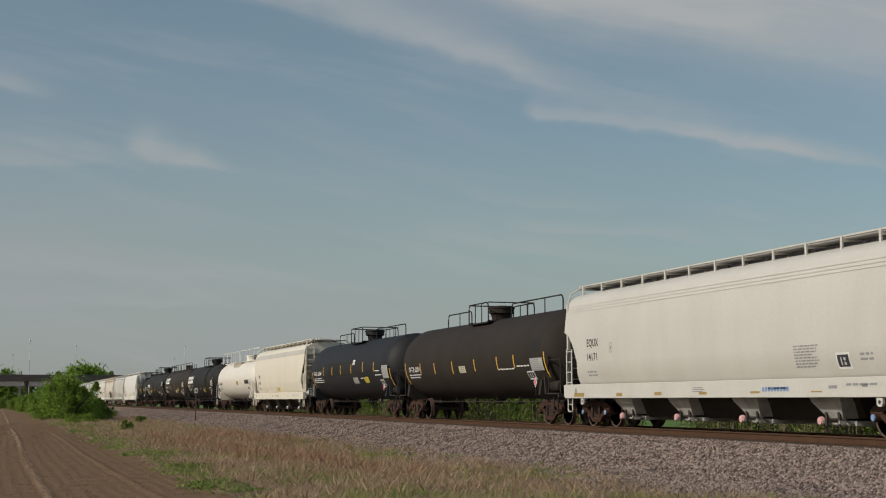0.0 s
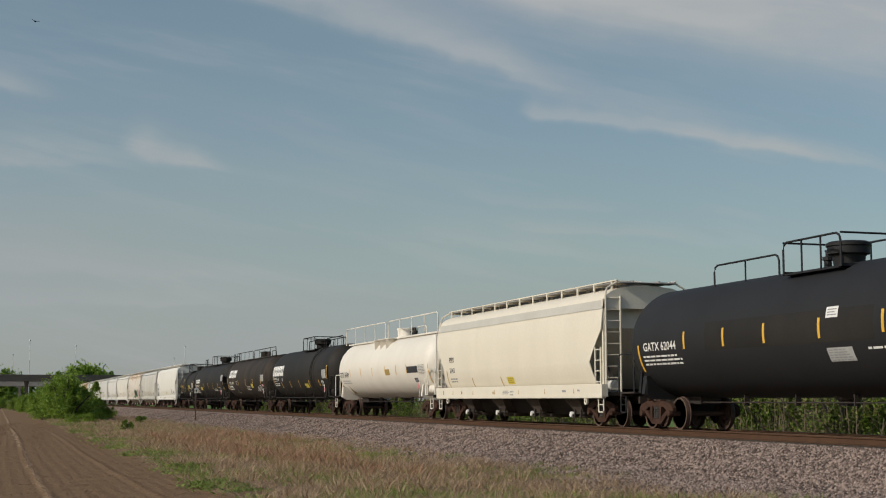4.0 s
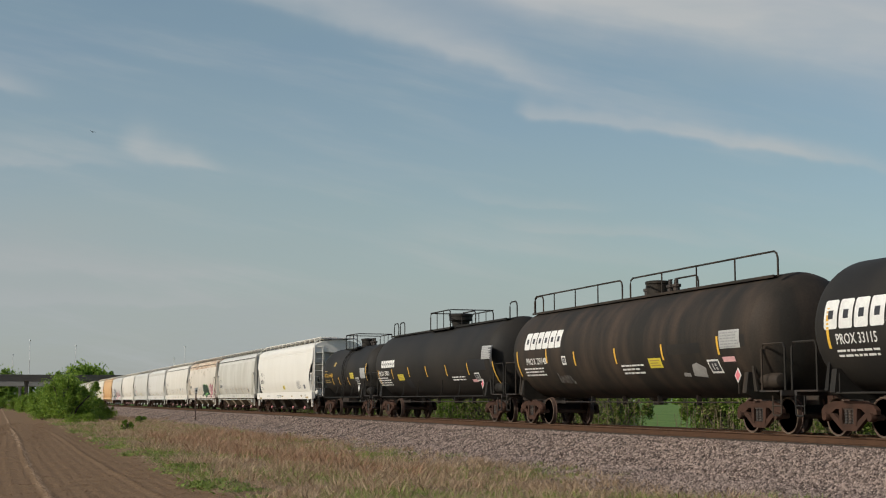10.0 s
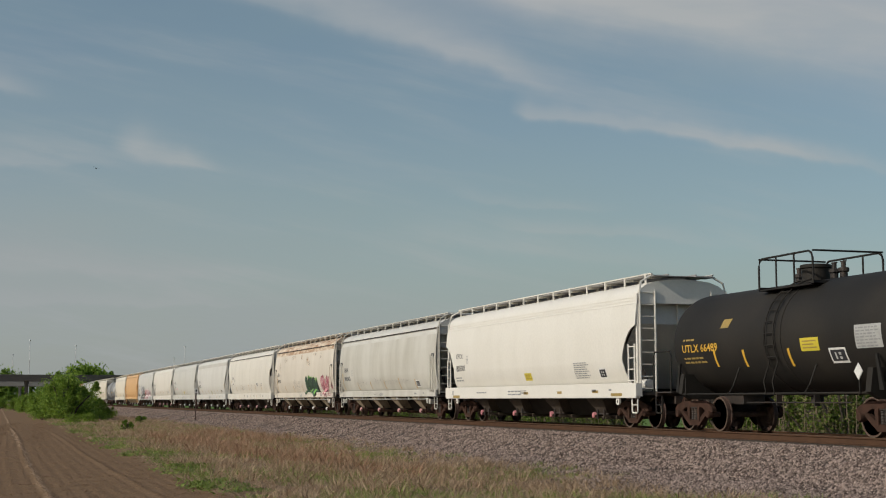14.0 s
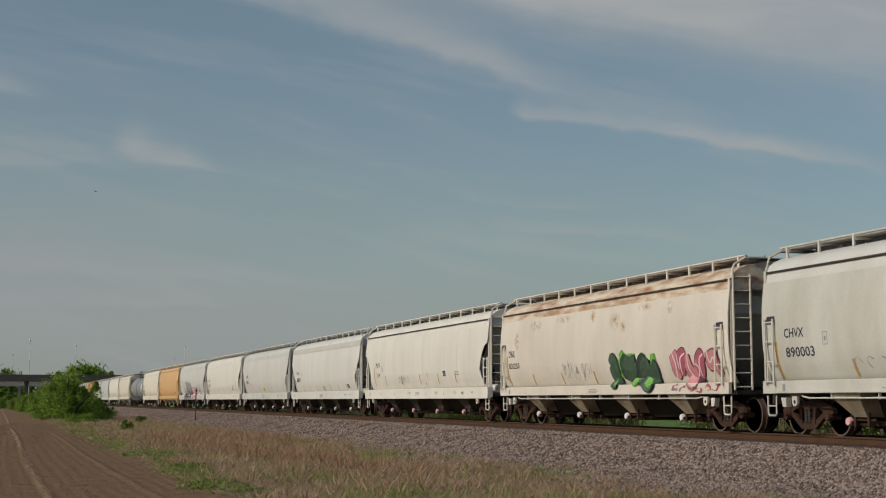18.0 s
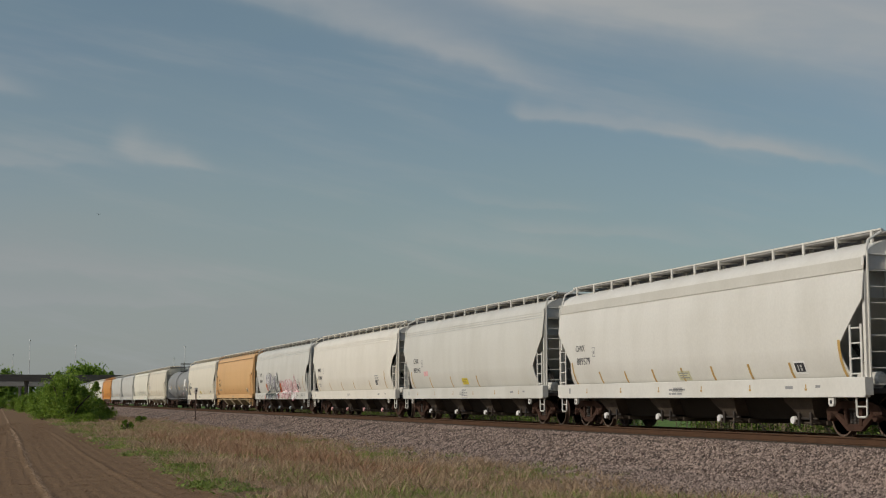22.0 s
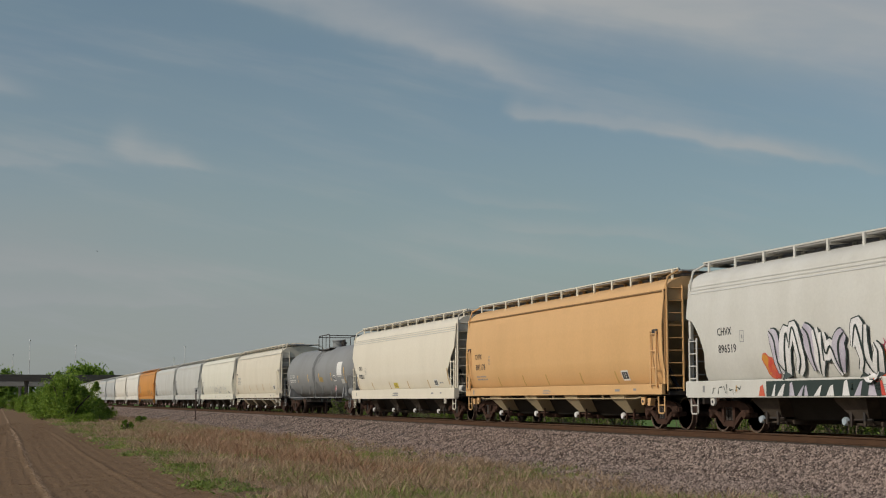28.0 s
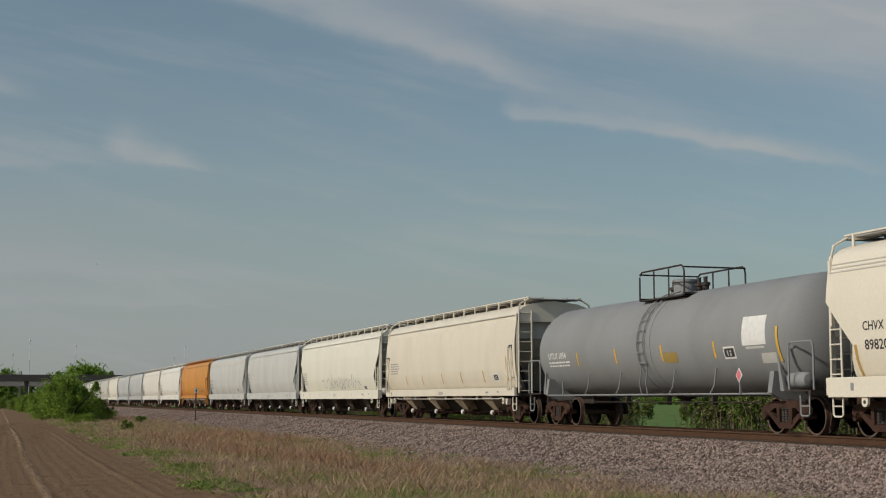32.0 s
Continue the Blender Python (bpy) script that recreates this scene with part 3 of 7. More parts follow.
def bay(wide):
    """One discharge funnel, down to its gate: out to the sill, or set in under the belly."""
    s = Shape()
    for a, b, z in ((0.60, 1.52, 1.02), (0.50, 1.46, 0.86), (0.24, 1.10, 0.46)) if wide else ((0.66, 1.34, 1.02), (0.60, 1.26, 0.80), (0.30, 1.00, 0.42)):
        s.v += [(-a, -b, z), (a, -b, z), (a, b, z), (-a, b, z)]
    for r in range(2):
        for i in range(4):
            s.f.append((r * 4 + i, r * 4 + (i + 1) % 4, r * 4 + 4 + (i + 1) % 4, r * 4 + 4 + i))
    s.f.append((8, 9, 10, 11))
    return s


def belly(half):
    """The sloped floors between the funnels, one folded sheet."""
    s = Shape()
    xs = [(-half + 2.7, 1.25), (-6.1, 0.44), (-5.1, 0.34), (-3.67, 0.37), (-2.2, 0.34), (-1.5, 0.34), (0, 0.37), (1.5, 0.34), (2.2, 0.34), (3.67, 0.37), (5.1, 0.34), (6.1, 0.44), (half - 2.7, 1.25)]
    for x, z in xs:
        s.v += [(x, -0.58, z), (x, 0.58, z), (x, -1.30, 1.27), (x, 1.30, 1.27)]
    for i in range(len(xs) - 1):
        a = 4 * i
        s.f += [(a, a + 4, a + 5, a + 1), (a, a + 2, a + 6, a + 4), (a + 1, a + 5, a + 7, a + 3)]
    return s


def gate_shape():
    s = Shape().box(-0.42, 0.42, -0.74, 0.74, 0.30, 0.42, 0.015)
    for x in (-0.34, 0.34):
        s.box(x - 0.03, x + 0.03, -1.14, 1.14, 0.36, 0.43)
    return s.rod([(-0.4, -0.92, 0.36), (0.4, -0.92, 0.36)], 0.035)


def gate_crank():
    """The operating shaft of a gate and the two plates that carry it."""
    s = Shape().rod([(-0.46, -1.02, 0.40), (0.46, -1.02, 0.40)], 0.03, 6)
    for x in (-0.26, 0.26):
        s.slab([(x - 0.05, 0.60), (x + 0.05, 0.60), (x + 0.03, 0.24), (x - 0.03, 0.24)], -1.10, -1.06)
    return s


def cap_shape():
    return Shape().turned([(-0.05, 0.0), (-0.05, 0.085), (-0.02, 0.10), (0.04, 0.10)], "y", n=12)


def running_board(half, sign):
    """One walkway: a grating between two upturned rims."""
    out = [(-0.29, 4.53), (0.29, 4.53), (0.29, 4.60), (0.25, 4.60), (0.25, 4.56), (-0.25, 4.56), (-0.25, 4.60), (-0.29, 4.60)]
    t = Shape().slab(out, -half, half)
    return Shape().add([(y, x + sign * 0.73, z) for x, y, z in t.v], t.f)


def board_post():
    out = [(-1.065, 4.24), (-1.025, 4.24), (-1.025, 4.46), (-0.5, 4.50), (-0.5, 4.528), (-1.025, 4.528), (-1.025, 4.60), (-1.065, 4.60)]
    t = Shape().slab(out, -0.04, 0.04)
    return Shape().add([(y, x, z) for x, y, z in t.v], t.f)


def hatch_shape():
    """One long hatch lid with its two hold-down bars and hinges."""
    s = Shape().box(-0.85, 0.85, -0.38, 0.38, 4.60, 4.68, 0.02)
    for x in (-0.55, 0.55):
        s.box(x - 0.04, x + 0.04, -0.46, 0.42, 4.682, 4.715).box(x - 0.05, x + 0.05, -0.46, -0.385, 4.45, 4.68)
    return s


def sill_shape(half, style, sign):
    s = Shape()
    y0, y1 = sorted((sign * 1.44, sign * 1.60))
    e = half - (0.0 if style != "straight" else 0.55)
    s.box(-e, e, y0, y1, 0.90 if style != "straight" else 1.0, 1.345 if style != "straight" else 1.30, 0.012)
    y2, y3 = sorted((sign * 1.40, sign * 1.605))
    for g in (-1, 1):
        if style != "straight":
            s.box(g * half - 0.05, g * half + 0.05, y2, y3, 0.95, 1.335)
        else:
            s.box(g * half - (0.56 if g > 0 else 0.0), g * half + (0.56 if g < 0 else 0.0), y2, y3 - 0.03, 1.00, 1.30)
            s.slab([(g * (half - 1.0), 0.9), (g * (half - 1.0), 0.68), (g * (half - 0.85), 0.68), (g * (half - 0.78), 0.9)], y0 + 0.02, y1 + 0.004)
    return s


def brake_wheel():
    s = Shape()
    ring = [(0, 0.28 * math.cos(a), 0.28 * math.sin(a)) for a in [k * math.pi / 8 for k in range(17)]]
    s.rod(ring, 0.02, 5)
    for k in range(4):
        a = k * math.pi / 4
        s.rod([(0, -0.28 * math.cos(a), -0.28 * math.sin(a)), (0, 0.28 * math.cos(a), 0.28 * math.sin(a))], 0.014, 4)
    return s


def reservoir():
    s = Shape().turned([(-0.42, 0.03), (-0.40, 0.12), (-0.32, 0.17), (0.32, 0.17), (0.40, 0.12), (0.42, 0.03)], "x", (0, 0, 0), 14)
    for x in (-0.22, 0.22):
        s.box(x - 0.03, x + 0.03, -0.12, 0.12, -0.26, -0.10)
    return s


def brake_valve():
    """A cast valve block on its bracket, with two pipes."""
    s = Shape().box(-0.16, 0.16, -0.10, 0.14, 0.30, 0.72, 0.04)
    s.turned([(-0.20, 0.06), (-0.18, 0.11), (-0.10, 0.11)], "y", (0.02, 0, 0.56), 10)
    s.box(-0.05, 0.05, -0.04, 0.04, 0.0, 0.31)
    s.rod([(-0.15, 0, 0.4), (-0.35, 0, 0.36), (-0.40, 0, 0.02)], 0.025, 5)
    return s.rod([(0.1, 0.02, 0.7), (0.14, 0.02, 0.95), (0.35, 0.1, 1.1)], 0.022, 5)


def on_side(half_w, lift):
    """Maps a place on the side, along the car and up, to a point that far off the sheet."""
    return lambda u, v: (u, -(half_w(v) + lift), v)


CREASES = [z for z, _ in SIDE] + [1.33]


def laid_on(verts, faces, put, cut=0.09):
    """Flat paint, sliced across so that it follows the curve of the sheet."""
    bm = bmesh.new()
    vs = [bm.verts.new((u, v, 0)) for u, v in verts]
    for f in faces:
        if len(set(f)) == len(f):
            bm.faces.new([vs[i] for i in f])
    lo, hi = min(v for _, v in verts), max(v for _, v in verts)
    steps = [z for z in CREASES if lo < z < hi] + [lo + cut * k for k in range(1, int((hi - lo) / cut) + 1)]
    for z in steps:
        bmesh.ops.bisect_plane(bm, geom=bm.verts[:] + bm.edges[:] + bm.faces[:], dist=0.0002, plane_co=(0, z, 0), plane_no=(0, 1, 0))
    bmesh.ops.triangulate(bm, faces=bm.faces)
    bm.verts.index_update()
    s = Shape().add([put(v.co.x, v.co.y) for v in bm.verts], [tuple(v.index for v in f.verts) for f in bm.faces])
    bm.free()
    return s


def flat_patch(poly, put):
    return laid_on(poly, [tuple(range(len(poly)))], put)


def rect(u, v, w, h, lean=0.0):
    return [(u, v), (u + w, v), (u + w + lean, v + h), (u + lean, v + h)]


def patch(car, put, name, mat, *polys, label=""):
    def make():
        s = Shape()
        for q in polys:
            t = flat_patch(q, put)
            s.add(t.v, t.f)
        return s
    return part(name, None, make, mat, car, None, label, smooth=False)


def lettering(car, put, text, u, v, h, mat, width):
    """Stencilled letters of that height and width, thin enough to lie on the sheet."""
    pts, faces = words(text)
    wide, tall = max(x for x, _ in pts), max(y for _, y in pts)
    group = list(range(len(pts)))

    def root(i):
        while group[i] != i:
            group[i] = group[group[i]]
            i = group[i]
        return i

    for f in faces:
        for i in f[1:]:
            group[root(i)] = root(f[0])
    letters = {}
    for f in faces:
        letters.setdefault(root(f[0]), []).append(f)
    for fs in letters.values():
        used = sorted({i for f in fs for i in f})
        at = {i: k for k, i in enumerate(used)}
        flat = [(u + pts[i][0] / wide * width, v + pts[i][1] / tall * h) for i in used]
        part("letter", None, lambda: laid_on(flat, [tuple(at[i] for i in f) for f in fs], put, 0.12), mat, car, smooth=False)


def plate(car, put, u, v, w, h, mat):
    mat = (LEMON if h > 0.2 else OCHRE) if mat is YELLOW else mat
    patch(car, put, "plate", mat, rect(u, v, w, h), label="painted plate")
    if mat in (LEMON, CREAM_PLATE, WHITE, PINK) and h > 0.2:
        up = lambda a, b: (put(a, b)[0], put(a, b)[1] - 0.004, put(a, b)[2])
        patch(car, up, "small_print", OCHRE if mat is LEMON else GREYINK, *[rect(u + w * 0.12, v + h * k, w * 0.76 * (1 - 0.2 * (i % 2)), h * 0.10) for i, k in enumerate((0.2, 0.45, 0.7))])


def stencil_panel(car, put, u, v, w, h, mat):
    """A block of close stencilled lines, on a dark car on a pale ground."""
    if mat is not GREYINK:
        patch(car, put, "plate", mat, rect(u, v, w, h), label="pale stencil panel")
    up = lambda a, b: (put(a, b)[0], put(a, b)[1] - 0.004, put(a, b)[2])
    r = random.Random(int(u * 10))
    n = max(5, int(h / 0.07))
    words_of = []
    for i in range(n):
        x, end = u + 0.05 * w, u + w * r.uniform(0.7, 0.95)
        while x < end - 0.03:
            d = min(r.uniform(0.06, 0.2), end - x)
            words_of.append(rect(x, v + h * (0.05 + 0.92 * i / n), d, h * 0.42 / n))
            x += d + 0.035
    patch(car, up, "small_print", GREYINK, *words_of)


def logo(car, put, u, v, w, h):
    """A white block mark: six rounded blocks, each with a dark eye."""
    k = w / 6
    up = lambda a, b: (put(a, b)[0], put(a, b)[1] - 0.004, put(a, b)[2])
    for i in range(6):
        x, g = u + i * k, 0.06 * h
        patch(car, put, "mark_block", WHITE, [(x, v + g), (x + g, v), (x + k * 0.88 - g, v), (x + k * 0.88, v + g), (x + k * 0.88, v + h - g), (x + k * 0.88 - g, v + h), (x + g, v + h), (x, v + h - g)], label="white block of a painted mark")
        patch(car, up, "mark_eye", INK, rect(x + k * 0.27, v + h * 0.34, k * 0.34, h * 0.30))


def small_print(car, put, u, v, w, rows, mat, h=0.05, gap=0.11, seed=0):
    """Lines of stencilling too small to read, as bars."""
    mat = GREYINK if mat is INK else mat
    r = random.Random(seed * 7 + int(u * 10))
    polys = []
    for i in range(rows):
        x = u
        while x < u + w * r.uniform(0.75, 1):
            d = min(r.uniform(0.10, 0.35), u + w - x)
            polys.append(rect(x, v - i * gap, max(d, 0.04), h))
            x += d + 0.05
    return patch(car, put, "small_print", mat, *polys)


def tag_box(car, put, u, v, w, h, seed=0):
    """A framed dark panel of consolidated stencils."""
    patch(car, put, "data_panel", WHITE, rect(u - 0.03, v - 0.03, w + 0.06, h + 0.06), label="white-framed data panel")
    up = lambda a, b: (put(a, b)[0], put(a, b)[1] - 0.004, put(a, b)[2])
    patch(car, up, "data_panel", INK, rect(u + 0.02, v + 0.02, w - 0.04, h - 0.04), label="black data panel")
    over = lambda a, b: (put(a, b)[0], put(a, b)[1] - 0.008, put(a, b)[2])
    patch(car, over, "small_print", STENCIL_GREY, rect(u + w * 0.30, v + h * 0.2, w * 0.10, h * 0.55), rect(u + w * 0.55, v + h * 0.2, w * 0.16, h * 0.22), rect(u + w * 0.55, v + h * 0.52, w * 0.16, h * 0.22))


# claws, waves, drops and spikes, in a unit box
HOOKS = ([[(0.05, 0.1), (0.2, 0.75), (0.62, 0.98)]],
         [[(0.0, 0.72), (0.28, 0.9), (0.5, 0.12), (0.95, 0.3)]],
         [[(0.5, 0.02), (0.15, 0.35), (0.45, 0.98), (0.8, 0.55)]],
         [[(0.3, 0.98), (0.55, 0.5), (0.35, 0.0)], [(0.75, 0.9), (0.8, 0.3)]],
         [[(0.9, 0.05), (0.6, 0.7), (0.2, 0.55), (0.05, 0.95)]],
         [[(0.1, 0.98), (0.05, 0.35), (0.5, 0.0), (0.95, 0.4), (0.7, 0.62)]],
         [[(0.2, 0.0), (0.5, 1.08)], [(0.55, 0.05), (0.9, 0.85)]])


def bent(path, n=7):
    """A smooth line through the points."""
    p = [Vector(q) for q in path]
    p = [2 * p[0] - p[1]] + p + [2 * p[-1] - p[-2]]
    out = []
    for a, b, c, d in zip(p, p[1:], p[2:], p[3:]):
        for k in range(n):
            t = k / n
            out.append(0.5 * (2 * b + (c - a) * t + (2 * a - 5 * b + 4 * c - d) * t * t + (3 * b - a - 3 * c + d) * t ** 3))
    return [(q.x, q.y) for q in out] + [path[-1]]


def ribbon(path, wide, put, lift):
    """One sprayed stroke: a strip along the path, as wide at each point as wide(t) says."""
    rim = []
    for k, (a, b) in enumerate(path):
        (e, f), (c, d) = path[max(k - 1, 0)], path[min(k + 1, len(path) - 1)]
        nx, ny = -(d - f), c - e
        q = wide(k / (len(path) - 1)) / (math.hypot(nx, ny) + 1e-6)
        for g in (1, 0, -1):
            x, y, z = put(a + g * nx * q, b + g * ny * q)
            rim.append((x, y - lift - 0.00006 * k, z))
    return Shape().add(rim, [(3 * k + g, 3 * k + g + 1, 3 * k + g + 4, 3 * k + g + 3) for k in range(len(path) - 1) for g in (0, 1)])


def graffiti(car, put, u0, u1, v0, v1, colours, seed, letters=5, fat=0.2, outline=None, halo=None, shine=None, skew=0.12):
    """Sprayed swollen hooks and curls with no readable words: a halo, an outline, a fill and thin lines of shine."""
    r = random.Random(seed)
    w, h = (u1 - u0) / letters, v1 - v0
    strokes = []
    last = -1
    for i in range(letters):
        pick = r.choice([k for k in range(len(HOOKS)) if k != last])
        last = pick
        tall, drop, lean, flip = r.uniform(0.8, 1.0), r.uniform(0.0, 0.06), r.uniform(-0.3, 1.0) * skew, r.random() < 0.5
        for line in HOOKS[pick]:
            pts = [(u0 + w * (i - 0.08 + 1.16 * (1 - x if flip else x) + lean * y + r.uniform(-0.06, 0.06)), v0 + h * (drop + tall * y * 0.94)) for x, y in line]
            strokes.append((bent(pts), colours[i % len(colours)], r.uniform(0.8, 1.15) * fat * min(w, h)))
    n = [0]

    def coat(name, label, grow, thin, mat=None):
        for path, colour, f in strokes:
            n[0] += 1
            d = 0.008 + 0.0012 * n[0]
            part(name, None, lambda: ribbon(path, lambda t: thin * f * (0.35 + 0.95 * math.sin(math.pi * (0.1 + 0.85 * t)) + 0.12 * math.sin(9 * t + f * 90)) + grow, put, d), mat or colour, car, None, label, smooth=False)

    if halo:
        coat("graffiti_halo", "sprayed graffiti halo", 0.075, 1.0, halo)
    if outline:
        coat("graffiti_edge", "sprayed graffiti outline", 0.042, 1.0, outline)
    coat("graffiti_fill", "sprayed graffiti fill", 0.0, 1.0)
    if shine:
        coat("graffiti_shine", "thin sprayed line", 0.008, 0.10, shine)


def stain(car, put, u, v, w, h):
    """A soft-edged blotch of rust on the sheet."""
    return patch(car, put, "rust_stain", SOFT_STAIN, rect(u, v, w, h), label="soft pale rust stain")


def outlined_mark(car, put, u, v, s, mat):
    """A small square painted outline beside the number."""
    t = 0.018
    patch(car, put, "square_mark", mat, rect(u, v, s, t), rect(u, v + 1.4 * s, s, t), rect(u, v + t, t, 1.4 * s - t), rect(u + s - t, v + t, t, 1.4 * s - t), rect(u + 0.35 * s, v + 0.45 * s, 0.3 * s, 0.5 * s), label="small square outline mark")


def scrawl(car, put, u0, u1, v0, v1, mat, seed, n=5, r0=0.012):
    """Thin sprayed curls and hooks."""
    r = random.Random(seed)
    w, h = (u1 - u0) / n, v1 - v0
    for i in range(n):
        low, tall = r.uniform(0, 0.2), r.uniform(0.6, 0.85)
        flip = r.random() < 0.5
        for line in r.choice(HOOKS):
            path = bent([(u0 + w * (i + (1 - x if flip else x) * 0.95 + 0.15 * y + r.uniform(-0.12, 0.12)), v0 + h * (low + tall * y + r.uniform(-0.1, 0.1))) for x, y in line], 5)
            part("scrawl_stroke", None, lambda: ribbon(path, lambda t: r0 * (0.8 + 0.5 * math.sin(7 * t + i)), put, 0.004), mat, car, None, "thin sprayed scrawl", smooth=False)


def sun_curl(car, put, u, v, size, mat, seed):
    """A sprayed ring with short rays."""
    r = random.Random(seed)
    ring = [(u + 0.5 * size * math.cos(a), v + 0.6 * size * math.sin(a)) for a in [k * math.pi / 6 for k in range(13)]]
    part("scrawl_stroke", None, lambda: ribbon(ring, lambda t: 0.02, put, 0.004), mat, car, None, "thin sprayed ring", smooth=False)
    for k in range(7):
        a = 2 * math.pi * k / 7 + r.uniform(-0.2, 0.2)
        ray = bent([(u + q * size * math.cos(a + 0.2 * q), v + q * size * 1.1 * math.sin(a + 0.2 * q)) for q in (0.6, 0.85, 1.15)], 3)
        part("scrawl_stroke", None, lambda: ribbon(ray, lambda t: 0.018 * (1.2 - t), put, 0.004), mat, car, None, "short sprayed ray", smooth=False)


def hopper(pitch, mat, style="diagonal", top="ribs", fascia=None, roof=None, end=None, under=None, label="", cap=PINK, trim=None):
    """A covered hopper of that length over its couplers."""
    half = round((pitch - {"diagonal": 1.5, "straight": 1.7, "curved": 1.3}[style]) / 2, 2)
    car = empty("hopper_car")
    tagged(car, label, "hopper car", "freight cars of the train")
    trim = trim or mat
    end, roof = end or mat, roof or mat
    # set-in funnels get the colour with shade in it, unless given another
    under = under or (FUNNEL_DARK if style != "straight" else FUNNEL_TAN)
    k = (style, half)
    for g in (-1, 1):
        part("side_sheet", ("side", g, k), lambda: side_sheet(style, half, g), mat, car)
        part("side_sill", ("sill", g, k), lambda: sill_shape(half, style, g), mat, car, smooth=False)
        part("eaves_trim", ("eaves", g, top, half), lambda: fascia_shape(half, top, g), fascia or mat, car, smooth=False)
        part("slope_sheet", ("slope", half), lambda: slope_sheet(half), end, car, pose(0, 0, 0, 0, 0, 0 if g > 0 else 180), smooth=False)
        part("end_platform", ("platform", half), lambda: end_platform(half), STEEL_DARK, car, pose(0, 0, 0, 0, 0, 0 if g > 0 else 180))
        for y in (-1, 1):
            a = pose(0, 0, 0, 0, 0, 0 if g > 0 else 180)
            part("end_post", ("post", y, half), lambda: end_post(half, y), mat, car, a)
            if style == "straight":
                part("grab_recess", "recess", grab_recess, INK, car, pose(g * (half - 0.42), y * 1.585, 0), smooth=False)
            part("end_ladder", "end_ladder", lambda: ladder_shape(0.5, 1.1, 4.1), mat, car, pose(g * (half + 0.02), y * 1.18, 0, 0, 0, 90))
            if style != "straight":
                part("side_ladder", "side_ladder", lambda: ladder_shape(0.42, 1.0, 2.5), mat, car, pose(g * (half - 0.32), y * 1.56, 0))
            else:
                part("side_ladder", "side_ladder_b", lambda: ladder_shape(0.36, 1.2, 2.8, 0.42), mat, car, pose(g * (half - 0.42), y * 1.66, 0))
            part("stirrup_step", "stirrup", stirrup_shape, mat, car, pose(g * (half - 0.25), y * 1.50, 0))
        truck(car, g * (pitch / 2 - 1.97))
    part("roof", ("roof", half), lambda: roof_shape(half), roof, car)
    for g in (-1, 1):
        part("running_board", ("board", half, g), lambda: running_board(half, g), GRATING, car, label="grey steel grating walkway", smooth=False)
        part("board_edge", ("edge", half, g), lambda: Shape().box(-half, half, g * 1.035 - 0.012, g * 1.035 + 0.012, 4.578, 4.615), trim, car, smooth=False)
        part("cross_walk", "cross_walk", lambda: Shape().box(-0.3, 0.3, -1.02, 1.02, 4.50, 4.528, 0.008), GRATING, car, pose(g * (half - 0.15), 0, 0), smooth=False)
    n = 13
    for i in range(n):
        x = -half + 0.35 + (2 * half - 0.7) * i / (n - 1)
        part("board_post", "board_post", board_post, trim, car, pose(x, 0, 0), smooth=False)
    part("hatch_trough", ("trough", half), lambda: Shape().box(-half + 0.5, half - 0.5, -0.36, 0.36, 4.25, 4.596, 0.02), GRATING, car, label="grey hatch trough along the roof")
    for x in (-6.6, -4.4, -2.2, 0, 2.2, 4.4, 6.6):
        part("hatch_cover", "hatch", hatch_shape, roof, car, pose(x, 0, 0))
    for x in (-5.5, -1.84, 1.84, 5.5):
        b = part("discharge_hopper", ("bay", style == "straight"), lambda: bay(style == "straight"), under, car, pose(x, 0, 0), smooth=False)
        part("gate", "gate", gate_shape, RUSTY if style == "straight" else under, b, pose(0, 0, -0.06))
        part("gate_crank", "gate_crank", gate_crank, RUSTY if style == "straight" else STEEL_DARK, b, pose(0, 0, 0), "worn steel gate crank")
        part("cap", "cap", cap_shape, cap, b, pose(-0.43, -1.12, 0.36))
    # the floor's colour carries the dark between the funnels
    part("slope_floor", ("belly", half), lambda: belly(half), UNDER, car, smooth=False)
    part("center_sill", ("centre_sill", half), lambda: Shape().box(-half, half, -0.3, 0.3, 0.78, 1.02), STEEL_DARK, car, smooth=False)
    put = on_side(lambda z: 1.60, 0.006)
    for g in (-1, 1):
        pad = part("jacking_pad", "jacking_pad", lambda: Shape().slab([(-0.11, 0.93), (0.11, 0.93), (0.11, 0.76), (0.06, 0.70), (-0.06, 0.70), (-0.11, 0.76)], -1.56, -1.50), mat, car, pose(g * (half - 1.35), 0, 0), "pale plate with a black disc as its hole", smooth=False)
        # plate is uncut; a black disc gives the dark inside the hole
        part("hole", "pad_hole", lambda: Shape().turned([(-1.567, 0.0), (-1.567, 0.045), (-1.555, 0.045)], "y", (0, 0, 0.80), 8), INK, pad, smooth=False)
    if style != "straight" and top != "ribs" or label.startswith("pale"):
        for k in range(6):
            patch(car, put, "sill_mark", DULL_YELLOW, rect(-6.4 + 2.55 * k, 1.06, 0.10, 0.05), rect(-6.37 + 2.55 * k, 1.12, 0.045, 0.09), label="tiny yellow sill mark")
    patch(car, put, "sill_mark", GREYINK, rect(half - 3.2, 1.10, 0.34, 0.07), rect(half - 1.9, 1.12, 0.2, 0.06), rect(-half + 0.9, 1.05, 0.12, 0.17), rect(-0.4, 1.06, 0.6, 0.022), rect(-0.4, 1.11, 0.7, 0.022), rect(-0.35, 1.16, 0.55, 0.022), label="grey sill stencils")
